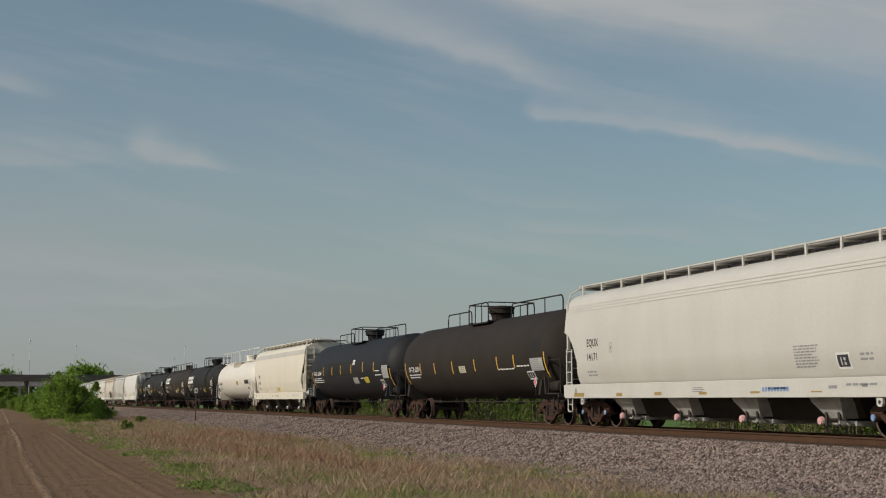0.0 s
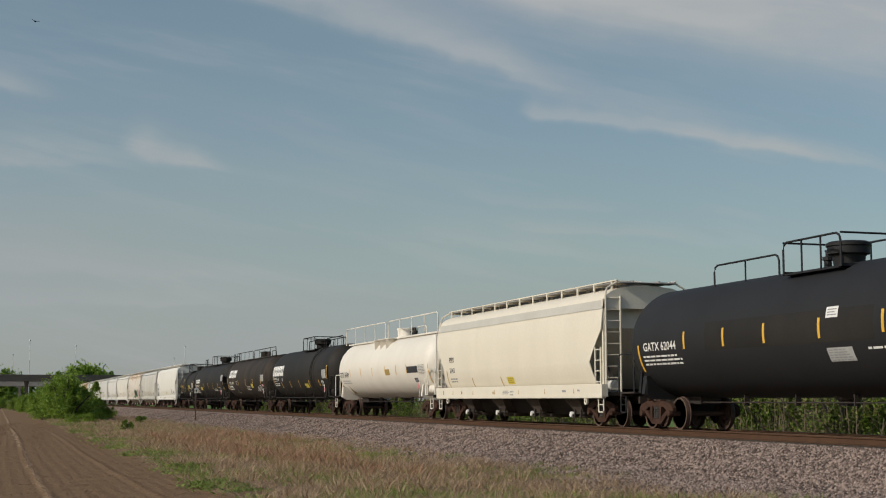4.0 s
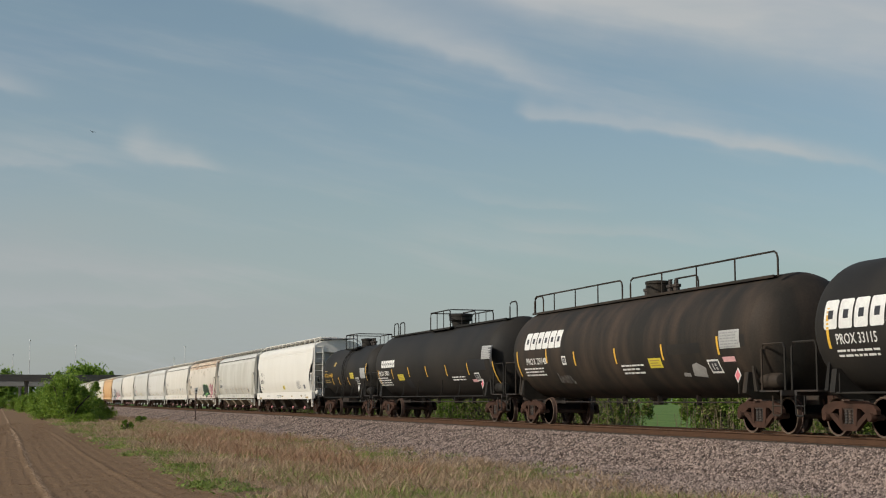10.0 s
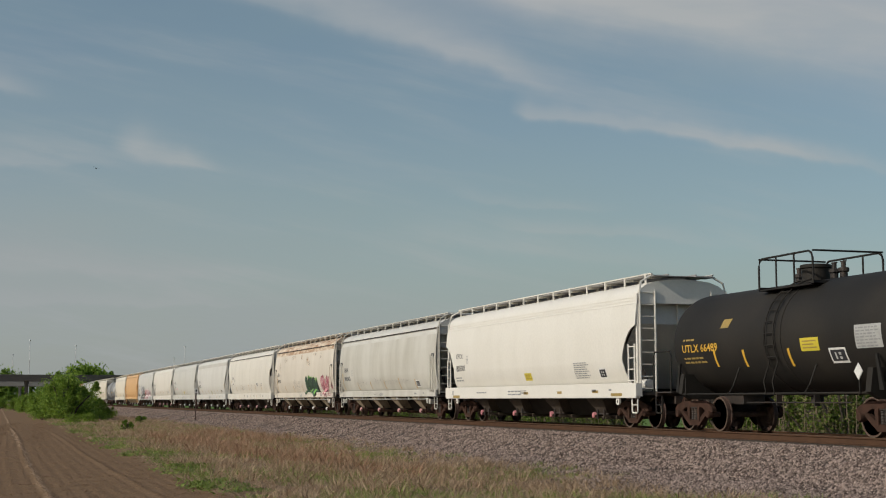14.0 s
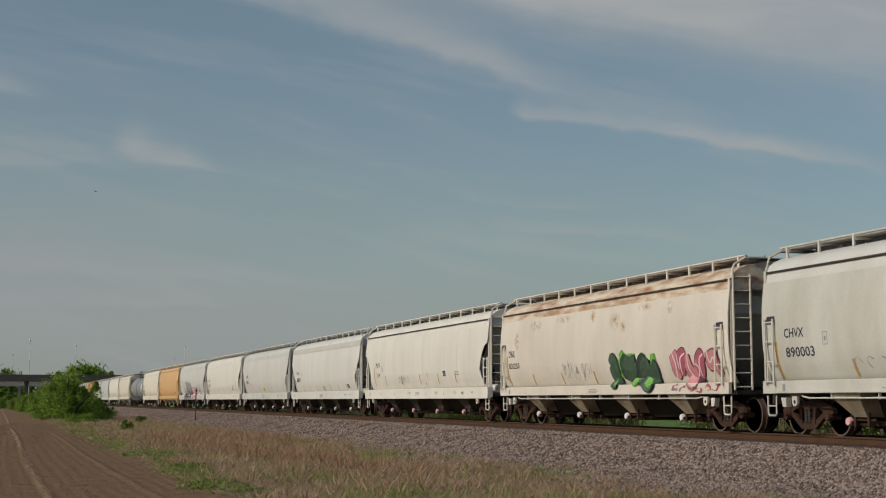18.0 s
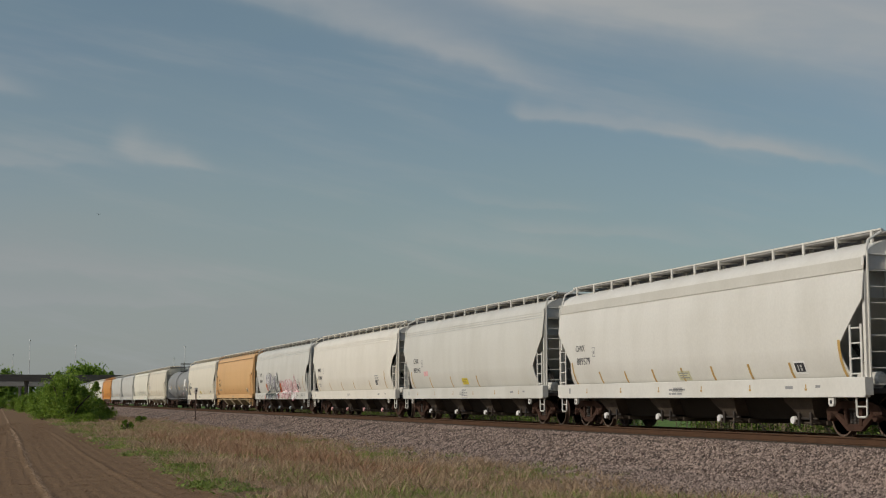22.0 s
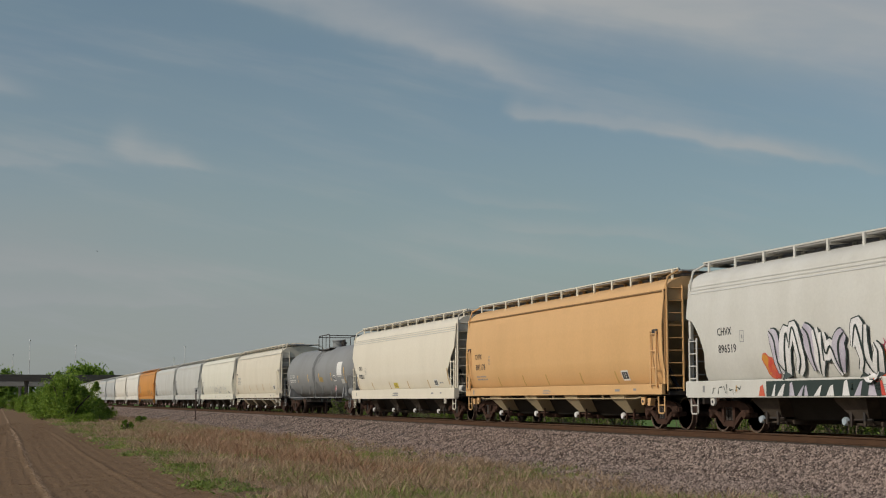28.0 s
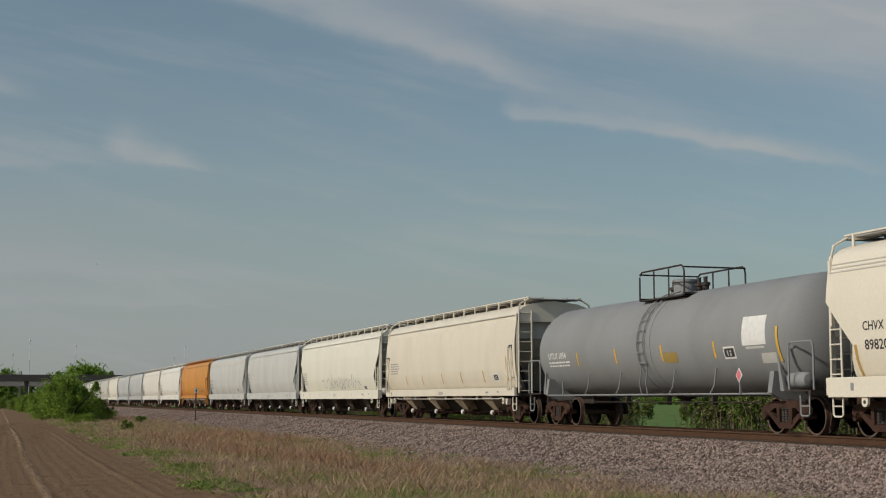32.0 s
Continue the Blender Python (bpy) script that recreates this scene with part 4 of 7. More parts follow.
    if style == "straight":
        part("air_pipe", ("pipe", half), lambda: Shape().rod([(-half + 1.6, -1.50, 0.93), (-half + 1.9, -1.50, 0.89), (half - 1.9, -1.50, 0.89), (half - 1.6, -1.50, 0.93)], 0.022, 6), end, car, label="thin pale air pipe under the sill")
        for x in (-6, -4.2, -2, 0.3, 2.4, 4.4, 6):
            part("pipe_hanger", "pipe_hanger", lambda: Shape().box(-0.02, 0.02, -1.53, -1.47, 0.86, 1.0), end, car, pose(x, 0, 0), smooth=False)
    part("brake_wheel", "brake_wheel", brake_wheel, end, car, pose(half + 0.06, 0.6, 2.0))
    if style != "straight":
        part("air_reservoir", "air_reservoir", reservoir, C_RESERVOIR, car, pose(half - 0.52, -1.05, 1.30), "dusty white air reservoir on the end platform")
        part("brake_valve", "brake_valve", brake_valve, STEEL_DARK, car, pose(-half + 0.62, -1.12, 1.10), "dark brake valve behind the end ladder")
    couplers(car, pitch / 2 - 0.68)
    return car, on_side(lambda z: 1.60 if z < 1.33 else half_width(z), 0.006), half


# ---- tank cars ----
def tank_shape(half, r, zc):
    d = 0.52 * r
    prof = []
    for i in range(9):
        a = math.pi / 2 * i / 8
        prof.append((-half + d - d * math.cos(a) ** 1.25, max(r * math.sin(a) ** 0.9, 0.02)))
    for i in range(1, 12):
        prof.append((-half + d + (2 * half - 2 * d) * i / 12, r))
    prof += [(-a, q) for a, q in reversed(prof[:9])]
    return Shape().turned(prof, "x", (0, 0, zc), 48)


def band_shape(r, zc, w=0.05):
    return Shape().turned([(-w, r), (-w, r + 0.012), (w, r + 0.012), (w, r)], "x", (0, 0, zc), 48, cap=False)


def rail_shape(x0, x1, y, z, h, posts):
    """A handrail: a bent bar on upright posts."""
    s = Shape()
    s.rod([(x0, y, z), (x0, y, z + h - 0.18), (x0 + 0.05, y, z + h - 0.06), (x0 + 0.17, y, z + h), (x1 - 0.17, y, z + h), (x1 - 0.05, y, z + h - 0.06), (x1, y, z + h - 0.18), (x1, y, z)], 0.028, 6)
    for i in range(1, posts):
        x = x0 + (x1 - x0) * i / posts
        s.box(x - 0.025, x + 0.025, y - 0.012, y + 0.012, z, z + h)
    return s


def dome_shape():
    return Shape().turned([(0, 0.36), (0.26, 0.40), (0.30, 0.51), (0.47, 0.51), (0.49, 0.54), (0.56, 0.54), (0.60, 0.46), (0.63, 0.05)], "z", n=20)


def valve_shape():
    s = Shape().turned([(0, 0.10), (0.2, 0.10), (0.22, 0.14), (0.30, 0.14), (0.32, 0.06), (0.46, 0.06)], "z", n=10)
    return s.rod([(-0.12, 0, 0.46), (0.12, 0, 0.46)], 0.02, 5)


def saddle_shape(r, zc):
    """Bolster and cradle under the tank's end."""
    s = Shape()
    out = [(-1.48, 1.02), (-1.40, 1.55), (-1.05, 1.55)]
    for k in range(9):
        a = math.radians(222 + 96 * k / 8)
        out.append((r * math.cos(a), zc + r * math.sin(a) - 0.01))
    out += [(1.05, 1.55), (1.40, 1.55), (1.48, 1.02), (1.2, 0.86), (-1.2, 0.86)]
    t = Shape().slab(out, -0.10, 0.10)
    return s.add([(y, x, z) for x, y, z in t.v], t.f)


def stub_sill(half):
    s = Shape().box(half - 2.6, half + 0.35, -0.33, 0.33, 0.72, 1.06, 0.015)
    s.box(half + 0.38, half + 0.48, -1.42, 1.42, 0.95, 1.08)
    for y in (-1.07, 1.07):
        s.box(half - 0.55, half + 0.379, y - 0.37, y + 0.37, 1.04, 1.08)
    return s


def grab_shape():
    return Shape().rod([(-0.54, 0, 1.08), (-0.54, 0, 2.10), (-0.46, 0, 2.22), (0.46, 0, 2.22), (0.54, 0, 2.10), (0.54, 0, 1.08)], 0.027, 6)


def side_rod(half):
    s = Shape().rod([(-half + 1.2, -1.42, 1.0), (half - 1.2, -1.42, 1.0)], 0.028, 6)
    return s.rod([(-half + 1.2, 1.42, 1.0), (half - 1.2, 1.42, 1.0)], 0.028, 6)


def hanger(r, zc):
    return Shape().rod([(0, -1.42, 1.0), (0.14, -1.36, 1.22), (0.2, -r * 0.86, zc - r * 0.51)], 0.02, 5)


def round_ladder(r, zc):
    s = Shape()
    for x in (-0.2, 0.2):
        s.rod([(x, -1.44, 0.98), (x, -1.50, 1.3)] + [(x, (r + 0.07) * math.cos(a), zc + (r + 0.07) * math.sin(a)) for a in [math.radians(205 - 11.5 * k) for k in range(10)]], 0.02, 5)
    for k in range(9):
        a = math.radians(200 - 11.5 * k)
        s.rod([(-0.2, (r + 0.07) * math.cos(a), zc + (r + 0.07) * math.sin(a)), (0.2, (r + 0.07) * math.cos(a), zc + (r + 0.07) * math.sin(a))], 0.016, 5)
    return s


def placard():
    return Shape().slab([(0, -0.19), (0.16, 0), (0, 0.19), (-0.16, 0)], -0.008, 0.008)


def tank_car(pitch, mat, r=1.60, zc=2.50, dome="bowl", ladder=0.0, walkway=None, rails=((-4.2, -1.6), (1.6, 6.0)), cage=(-1.3, 1.3), trim=None, label="", rod=True, bands=(), rail_y=-0.62, rail_h=0.60, loops=(), cage_h=0.80, cage_mat=None, brackets=(), sign=None, dome_r=0.36):
    """A tank car of that length over its couplers, with its fittings along the top."""
    half = round((pitch - 1.5) / 2, 1)
    car = empty("tank_car")
    tagged(car, label, "tank car", "freight cars of the train")
    trim = trim or mat
    k = (half, r, zc)
    top = zc + r
    part("tank", ("tank", k), lambda: tank_shape(half, r, zc), mat, car)
    for x in bands:
        part("tank_band", ("band", r, zc), lambda: band_shape(r, zc), mat, car, pose(x, 0, 0))
    for g in (-1, 1):
        turn = 0 if g > 0 else 180
        part("saddle", ("saddle", r, zc), lambda: saddle_shape(r, zc), mat, car, pose(g * (pitch / 2 - 1.97), 0, 0), smooth=False)
        part("stub_sill", ("stub", half), lambda: stub_sill(half), STEEL_DARK, car, pose(0, 0, 0, 0, 0, turn))
        for y in (-1, 1):
            part("grab_rail", "grab_rail", grab_shape, trim, car, pose(g * (half + 0.06), y * 1.40, 0))
            part("stirrup_step", "stirrup", stirrup_shape, trim, car, pose(g * (half + 0.24), y * 1.42, 0))
            part("tank_strut", "tank_strut", lambda: Shape().slab([(0, 1.06), (0.16, 1.06), (-0.05, 1.85), (-0.12, 1.85)], -0.025, 0.025), trim, car, pose(g * (half - 0.9), y * 1.36, 0, 0, 0, 0 if g > 0 else 180), smooth=False)
        truck(car, g * (pitch / 2 - 1.97))
    if rod:
        part("side_rod", ("rod", half), lambda: side_rod(half), trim, car)
        for x in (-4.2, -1.8, 1.8, 4.2):
            if abs(x) < half - 2:
                part("rod_hanger", ("hanger", r, zc), lambda: hanger(r, zc), trim, car, pose(x, 0, 0))
    part("brake_rod", ("brake_rod", half), lambda: Shape().rod([(-half + 3.2, -0.55, 0.78), (half - 3.2, -0.55, 0.78)], 0.018, 5), STEEL_DARK, car)
    n = max(3, int(half / 1.8))
    for i in range(1, n):
        part("rod_hanger", "brake_rod_hanger", lambda: Shape().box(-0.015, 0.015, -0.58, -0.43, 0.70, 0.98), STEEL_DARK, car, pose(-half + 3.0 + (2 * half - 6.0) * i / n, 0, 0), smooth=False)
    if dome == "bowl":
        part("manway_dome", "dome", dome_shape, mat, car, pose(0.35, 0, top - 0.06))
        part("valve", "valve", valve_shape, mat, car, pose(-0.55, 0, top - 0.04))
    else:
        part("manway_dome", ("drum", dome_r), lambda: Shape().turned([(0, dome_r), (0.36, dome_r), (0.38, dome_r + 0.04), (0.45, dome_r + 0.04), (0.47, dome_r - 0.02), (0.5, 0.05)], "z", n=20), trim, car, pose(0.2, 0, top - 0.05))
        for x in (-0.75, 0.85, 1.25):
            part("valve", "valve", valve_shape, STEEL_DARK, car, pose(x, 0.1, top - 0.05))
    # the platform about the manway and the guard rail that stands on it
    c0, c1 = cage or (0.0, 0.0)
    trim, plain = cage_mat or trim, trim
    if cage:
        part("top_platform", ("platform", c0, c1, top), lambda: Shape().box(c0, c1, -1.0, -0.42, top - 0.20, top - 0.165).box(c0, c1, 0.42, 1.0, top - 0.20, top - 0.14).box(c0, c0 + 0.06, -1.0, 1.0, top - 0.2, top - 0.1).box(c1 - 0.06, c1, -1.0, 1.0, top - 0.2, top - 0.1), trim, car, smooth=False)
    else:
        part("guard_rail", ("far_rail", top), lambda: rail_shape(0.3, 1.9, 0.5, top - 0.06, 0.55, 1), trim, car)
    for y in (-0.98, 0.98) if cage else ():
        part("guard_rail", ("cage", c0, c1, top, y), lambda: rail_shape(c0, c1, y, top - 0.18, cage_h, 3), trim, car)
    for x in (c0, c1) if cage else ():
        part("guard_rail", ("cage_end", top), lambda: Shape().rod([(0, -0.98, top + 0.62), (0, 0.98, top + 0.62)], 0.026, 6), trim, car, pose(x, 0, 0))
    trim = plain
    for a, b in rails:
        part("top_hand_rail", ("rail", a, b, top, rail_y), lambda: rail_shape(a, b, rail_y, top - 0.16, rail_h, max(1, round((b - a) / 2.0))), trim, car)
    for x in loops:
        part("grab_loop", ("loop", top), lambda: rail_shape(-0.4, 0.4, -0.5, top - 0.08, 0.62, 1), trim, car, pose(x, 0, 0))
    if walkway:
        a, b = walkway
        part("top_walkway", ("walk", a, b, top), lambda: Shape().box(a, b, -0.80, -0.40, top - 0.13, top - 0.10).box(a, b, -0.815, -0.79, top - 0.16, top - 0.09), trim, car, smooth=False)
    if brackets:
        part("bracket_platform", "bracket_platform", lambda: Shape().box(brackets[0] - 0.3, brackets[-1] + 0.3, -1.24, -0.78, top - 0.15, top - 0.12), trim, car, smooth=False)
        for x in brackets:
            part("bracket", ("bracket", r), lambda: Shape().add([(y, a, b) for y, a, b in [(s, p, q) for s in (-0.03, 0.03) for p, q in ((-1.30, top - 0.15), (-0.70, top - 0.15), (-0.82, top - 0.25), (-1.26, top - 0.64))]], [(0, 1, 2, 3), (7, 6, 5, 4), (0, 4, 5, 1), (1, 5, 6, 2), (2, 6, 7, 3), (3, 7, 4, 0)]), trim, car, pose(x, 0, 0), smooth=False)
        part("end_ladder", "tank_end_ladder", lambda: ladder_shape(0.42, 1.1, 3.75), trim, car, pose(half + 0.05, -0.95, 0, 0, 0, 90))
    if ladder is not None:
        part("side_ladder", ("round_ladder", r, zc), lambda: round_ladder(r, zc), trim, car, pose(ladder, 0, 0))
    part("air_tank", "air_tank", lambda: Shape().turned([(-0.45, 0.05), (-0.42, 0.16), (-0.3, 0.2), (0.3, 0.2), (0.42, 0.16), (0.45, 0.05)], "x", (0, 0, 0), 14), mat, car, pose(half - 0.55, -1.05, 1.32))
    part("bottom_outlet", "outlet", lambda: Shape().turned([(0, 0.16), (0.12, 0.16), (0.14, 0.26), (0.24, 0.3)], "z", n=12), STEEL_DARK, car, pose(0.1, 0, zc - r - 0.2))
    part("brake_wheel", "brake_wheel", brake_wheel, trim, car, pose(half + 0.5, 0.75, 1.75))
    couplers(car, pitch / 2 - 0.68)
    around = lambda z: math.sqrt(max(r * r - (z - zc) ** 2, 0.0004))
    for g in (-1, 1):
        holder = part("placard_holder", "placard_holder", lambda: Shape().box(-0.02, 0.02, -0.02, 0.02, -0.45, 0.0), trim, car, pose(g * (half - (1.5 if mat is not C_TANKGREY else 2.7)), -1.46, 1.45), smooth=False)
        if g > 0:
            part("placard_border", "placard", placard, WHITE, holder, pose(0, -0.03, 0.02), "white diamond plate")
            part("placard", "placard_face", lambda: Shape().slab([(0, -0.15), (0.125, 0), (0, 0.15), (-0.125, 0)], -0.012, -0.008), sign or PLACARD, holder, pose(0, -0.032, 0.02), "white diamond placard" if sign else "red diamond placard")
    return car, on_side(around, 0.006), half


# ---- ground: one sheet, with the ballast bank under the track ----
PROFILE_Y = (-3000, -15.9, -15.1, -9.0, -6.0, -4.6, -2.2, -1.7, 1.7, 2.2, 4.2, 6.0, 9.0, 3000)
PROFILE_Z = (-0.86, -0.86, -0.82, -0.95, -0.92, -0.82, -0.25, -0.22, -0.22, -0.25, -0.85, -1.0, -0.95, -0.95)


def wave(x, y):
    return 0.5 * np.sin(0.83 * x + 1.7 * y) + 0.3 * np.sin(1.9 * x - 0.7 * y + 1.0) + 0.2 * np.sin(4.3 * x + 3.1 * y)


def height(x, y):
    z = np.interp(y, PROFILE_Y, PROFILE_Z)
    near = np.exp(-((x + 60) / 120.0) ** 2)
    rough = np.where(np.abs(y) < 2.2, 0.0, np.where(y < -15.7, 0.02, 0.06)) * near
    drift = 0.08 * np.sin(x / 9.0)
    rows = np.where(y < -15.8, 0.007 * np.sin(2 * np.pi * (y + drift) / 0.3) * (0.7 + 0.5 * np.sin(x * 2.1 + 3.0 * np.sin(y * 1.7))), 0.0) * near
    rows = rows + near * (0.03 * np.exp(-((y + 18.6 + drift) / 0.07) ** 2) + 0.018 * np.exp(-((y + 16.75 + drift) / 0.09) ** 2))
    return z + rough * wave(x, y) + rows


def ground_material():
    m = bpy.data.materials.new("ground")
    m.use_nodes = True
    n, l = m.node_tree.nodes, m.node_tree.links
    b = n["Principled BSDF"]
    b.inputs["Roughness"].default_value = 0.95
    b.inputs["Specular IOR Level"].default_value = 0.1
    co, sep = n.new("ShaderNodeTexCoord"), n.new("ShaderNodeSeparateXYZ")
    l.new(co.outputs["Object"], sep.inputs[0])

    def noisy(scale, detail, rough=0.6):
        t = n.new("ShaderNodeTexNoise")
        t.inputs["Scale"].default_value, t.inputs["Detail"].default_value, t.inputs["Roughness"].default_value = scale, detail, rough
        l.new(co.outputs["Object"], t.inputs["Vector"])
        return t.outputs[0]

    def math_node(op, a, c):
        k = n.new("ShaderNodeMath")
        k.operation = op
        for i, q in enumerate((a, c)):
            if isinstance(q, (int, float)):
                k.inputs[i].default_value = q
            else:
                l.new(q, k.inputs[i])
        return k.outputs[0]

    def span(v, a, c, lo=0.0, hi=1.0):
        k = n.new("ShaderNodeMapRange")
        l.new(v, k.inputs[0])
        for i, q in enumerate((a, c, lo, hi)):
            k.inputs[i + 1].default_value = q
        return k.outputs[0]

    def blend(f, a, c):
        k = n.new("ShaderNodeMix")
        k.data_type = "RGBA"
        l.new(f, k.inputs[0])
        for i, q in ((6, a), (7, c)):
            if isinstance(q, tuple):
                k.inputs[i].default_value = (*q, 1)
            else:
                l.new(q, k.inputs[i])
        return k.outputs[2]

    coarse, mid, fine = noisy(0.35, 5), noisy(2.2, 5), noisy(28.0, 4)
    soil = blend(span(fine, 0.38, 0.66), (0.15, 0.094, 0.053), (0.27, 0.173, 0.10))
    soil = blend(span(mid, 0.45, 0.7, 0, 0.5), soil, (0.255, 0.163, 0.095))
    turf = blend(span(mid, 0.4, 0.65), (0.18, 0.125, 0.078), (0.35, 0.25, 0.165))
    turf = blend(span(fine, 0.4, 0.7, 0, 0.6), turf, (0.29, 0.21, 0.13))
    vor = n.new("ShaderNodeTexVoronoi")
    vor.inputs["Scale"].default_value = 17.0
    l.new(co.outputs["Object"], vor.inputs["Vector"])
    grey = n.new("ShaderNodeRGBToBW")
    l.new(vor.outputs["Color"], grey.inputs[0])
    stones = blend(grey.outputs[0], (0.14, 0.098, 0.08), (0.36, 0.268, 0.218))
    stones = blend(span(vor.outputs["Distance"], 0.25, 0.6), stones, (0.06, 0.05, 0.045))
    meadow = blend(span(coarse, 0.4, 0.6), (0.10, 0.17, 0.045), (0.14, 0.21, 0.06))
    lane = math_node("ADD", sep.outputs[1], span(coarse, 0.3, 0.7, -0.12, 0.12))
    rut = math_node("MULTIPLY", span(lane, -18.70, -18.62), span(lane, -18.58, -18.50, 1.0, 0.0))
    soil = blend(math_node("MULTIPLY", rut, span(mid, 0.3, 0.7, 0.55, 1.0)), soil, (0.36, 0.25, 0.16))
    y = math_node("ADD", sep.outputs[1], span(mid, 0.2, 0.8, -0.5, 0.5))
    wide = math_node("ADD", sep.outputs[1], span(mid, 0.2, 0.8, -1.8, 1.8))
    flare = math_node("ADD", wide, span(sep.outputs[0], -60.0, -28.0, 0.3, 1.6))
    colour = blend(span(y, -15.75, -15.35), soil, turf)
    colour = blend(span(flare, -6.6, -4.4), colour, stones)
    colour = blend(span(wide, 4.8, 6.2), colour, turf)
    colour = blend(span(y, 8.0, 11.0), colour, meadow)
    l.new(colour, b.inputs["Base Color"])
    bp = n.new("ShaderNodeBump")
    bp.inputs["Strength"].default_value, bp.inputs["Distance"].default_value = 0.55, 0.05
    l.new(fine, bp.inputs["Height"])
    l.new(bp.outputs[0], b.inputs["Normal"])
    return m


def make_ground():
    xs = np.concatenate([[-3000, -2200, -1500, -1000, -700], np.arange(-500, -220, 20), np.arange(-220, -110, 4), np.arange(-110, -60, 1.5), np.arange(-60, -12, 0.8), np.arange(-12, 40, 4), [60, 120, 300, 1000, 3000]])
    ys = np.concatenate([[-3000, -1000, -300, -120, -60, -40, -30], np.arange(-25, -15, 0.06), np.arange(-15, -6.5, 0.35), np.arange(-6.5, 6.5, 0.2), np.arange(6.5, 14, 0.8), [16, 20, 30, 50, 90, 160, 300, 700, 1500, 3000]])
    gx, gy = np.meshgrid(xs, ys, indexing="ij")
    v = np.stack([gx, gy, height(gx, gy)], -1).reshape(-1, 3)
    i, j = np.meshgrid(np.arange(len(xs) - 1), np.arange(len(ys) - 1), indexing="ij")
    a = (i * len(ys) + j).ravel()
    f = np.stack([a, a + len(ys), a + len(ys) + 1, a + 1], -1)
    me = quick_mesh("ground", v, f, ground_material())
    me.polygons.foreach_set("use_smooth", [True] * len(me.polygons))
    tagged(new("ground", me), "tilled brown field, grassy verge and gravel bank", "ground", kind="structure")


make_ground()


def scatter(name, xy, size, shape_v, shape_f, mat, lean=0.35, flat=1.0, sink=0.3, seed=1):
    """One mesh of many small pieces on the ground, each turned and sized by chance."""
    r = np.random.RandomState(seed)
    n, k = len(xy), len(shape_v)
    a = r.uniform(0, 2 * np.pi, n)
    s = size * r.uniform(0.6, 1.35, n)
    p = np.repeat(np.asarray(shape_v, float)[None], n, 0) * (s[:, None, None])
    p *= r.uniform(0.75, 1.25, (n, 1, 3))
    p[:, :, 2] *= flat
    tx, ty = r.normal(0, lean, n), r.normal(0, lean, n)
    p[:, :, 0] += p[:, :, 2] * tx[:, None]
    p[:, :, 1] += p[:, :, 2] * ty[:, None]
    c, d = np.cos(a)[:, None], np.sin(a)[:, None]
    x, y = p[:, :, 0] * c - p[:, :, 1] * d, p[:, :, 0] * d + p[:, :, 1] * c
    z = p[:, :, 2] + (height(xy[:, 0], xy[:, 1]) - sink * s)[:, None]
    v = np.stack([x + xy[:, :1], y + xy[:, 1:], z], -1).reshape(-1, 3)
    f = (np.asarray(shape_f)[None] + (np.arange(n) * k)[:, None, None]).reshape(-1, len(shape_f[0]))
    return new(name, quick_mesh(name, v, f, mat))


STONE_V = [(0.5, 0.1, 0.1), (-0.5, -0.1, 0.05), (0.05, 0.5, -0.05), (-0.05, -0.45, 0.1), (0.05, 0.0, 0.42), (0.0, 0.05, -0.4)]
STONE_F = [(0, 2, 4), (2, 1, 4), (1, 3, 4), (3, 0, 4), (2, 0, 5), (1, 2, 5), (3, 1, 5), (0, 3, 5)]
BLADE_V = [(-0.022, 0, 0), (0.022, 0, 0), (0.018, 0.12, 0.55), (-0.012, 0.12, 0.55), (0.006, 0.38, 0.95), (0.0, 0.38, 0.95)]
BLADE_F = [(0, 1, 2, 3), (3, 2, 4, 5)]


def spots(n, x0, x1, y0, y1, seed, near=1.5, keep=None):
    """Places on the ground, thinning out with distance up the line."""
    r = np.random.RandomState(seed)
    u = r.uniform(0, 1, n) ** near
    x = x1 + (x0 - x1) * u
    y = r.uniform(y0, y1, n)
    xy = np.stack([x, y], -1)
    return xy if keep is None else xy[keep(x, y, r.uniform(0, 1, n))]


def tufts(n, x0, x1, y0, y1, seed, near=1.4, keep=None, each=14, spread=0.10):
    """Blades that stand together in tufts."""
    r = np.random.RandomState(seed + 50)
    c = spots(n // each, x0, x1, y0, y1, seed, near, keep)
    m = r.poisson(each, len(c)) + 2
    return np.repeat(c, m, 0) + r.normal(0, spread, (m.sum(), 2)) * r.uniform(0.5, 1.8, (m.sum(), 1))


def blotch(x, y, s, k):
    return 0.5 + 0.25 * (np.sin(x / s + k) + np.sin(y / s * 1.3 + 2 * k) * np.cos(x / s * 0.7 - k)) + 0.18 * np.sin(x / s * 2.3 + y / s * 3.1 + k)


def toe(x):
    """How far the gravel reaches out from the track."""
    return -6.2 + 0.35 * np.sin(x / 5.3) + 0.2 * np.sin(x / 1.9) - 1.1 * np.clip((x + 36) / 10.0, 0, 1)


WEED_V = [(-0.5, 0.0, 0.35), (0.0, -0.34, 0.2), (0.5, 0.0, 0.55), (0.0, 0.34, 0.3)]
WEED_F = [(0, 1, 2, 3)]
STALK_V = [(-0.035, 0, 0), (0.035, 0, 0), (0.028, 0.25, 0.45), (-0.02, 0.25, 0.45), (0.01, 0.7, 0.75), (0.0, 0.7, 0.75)]


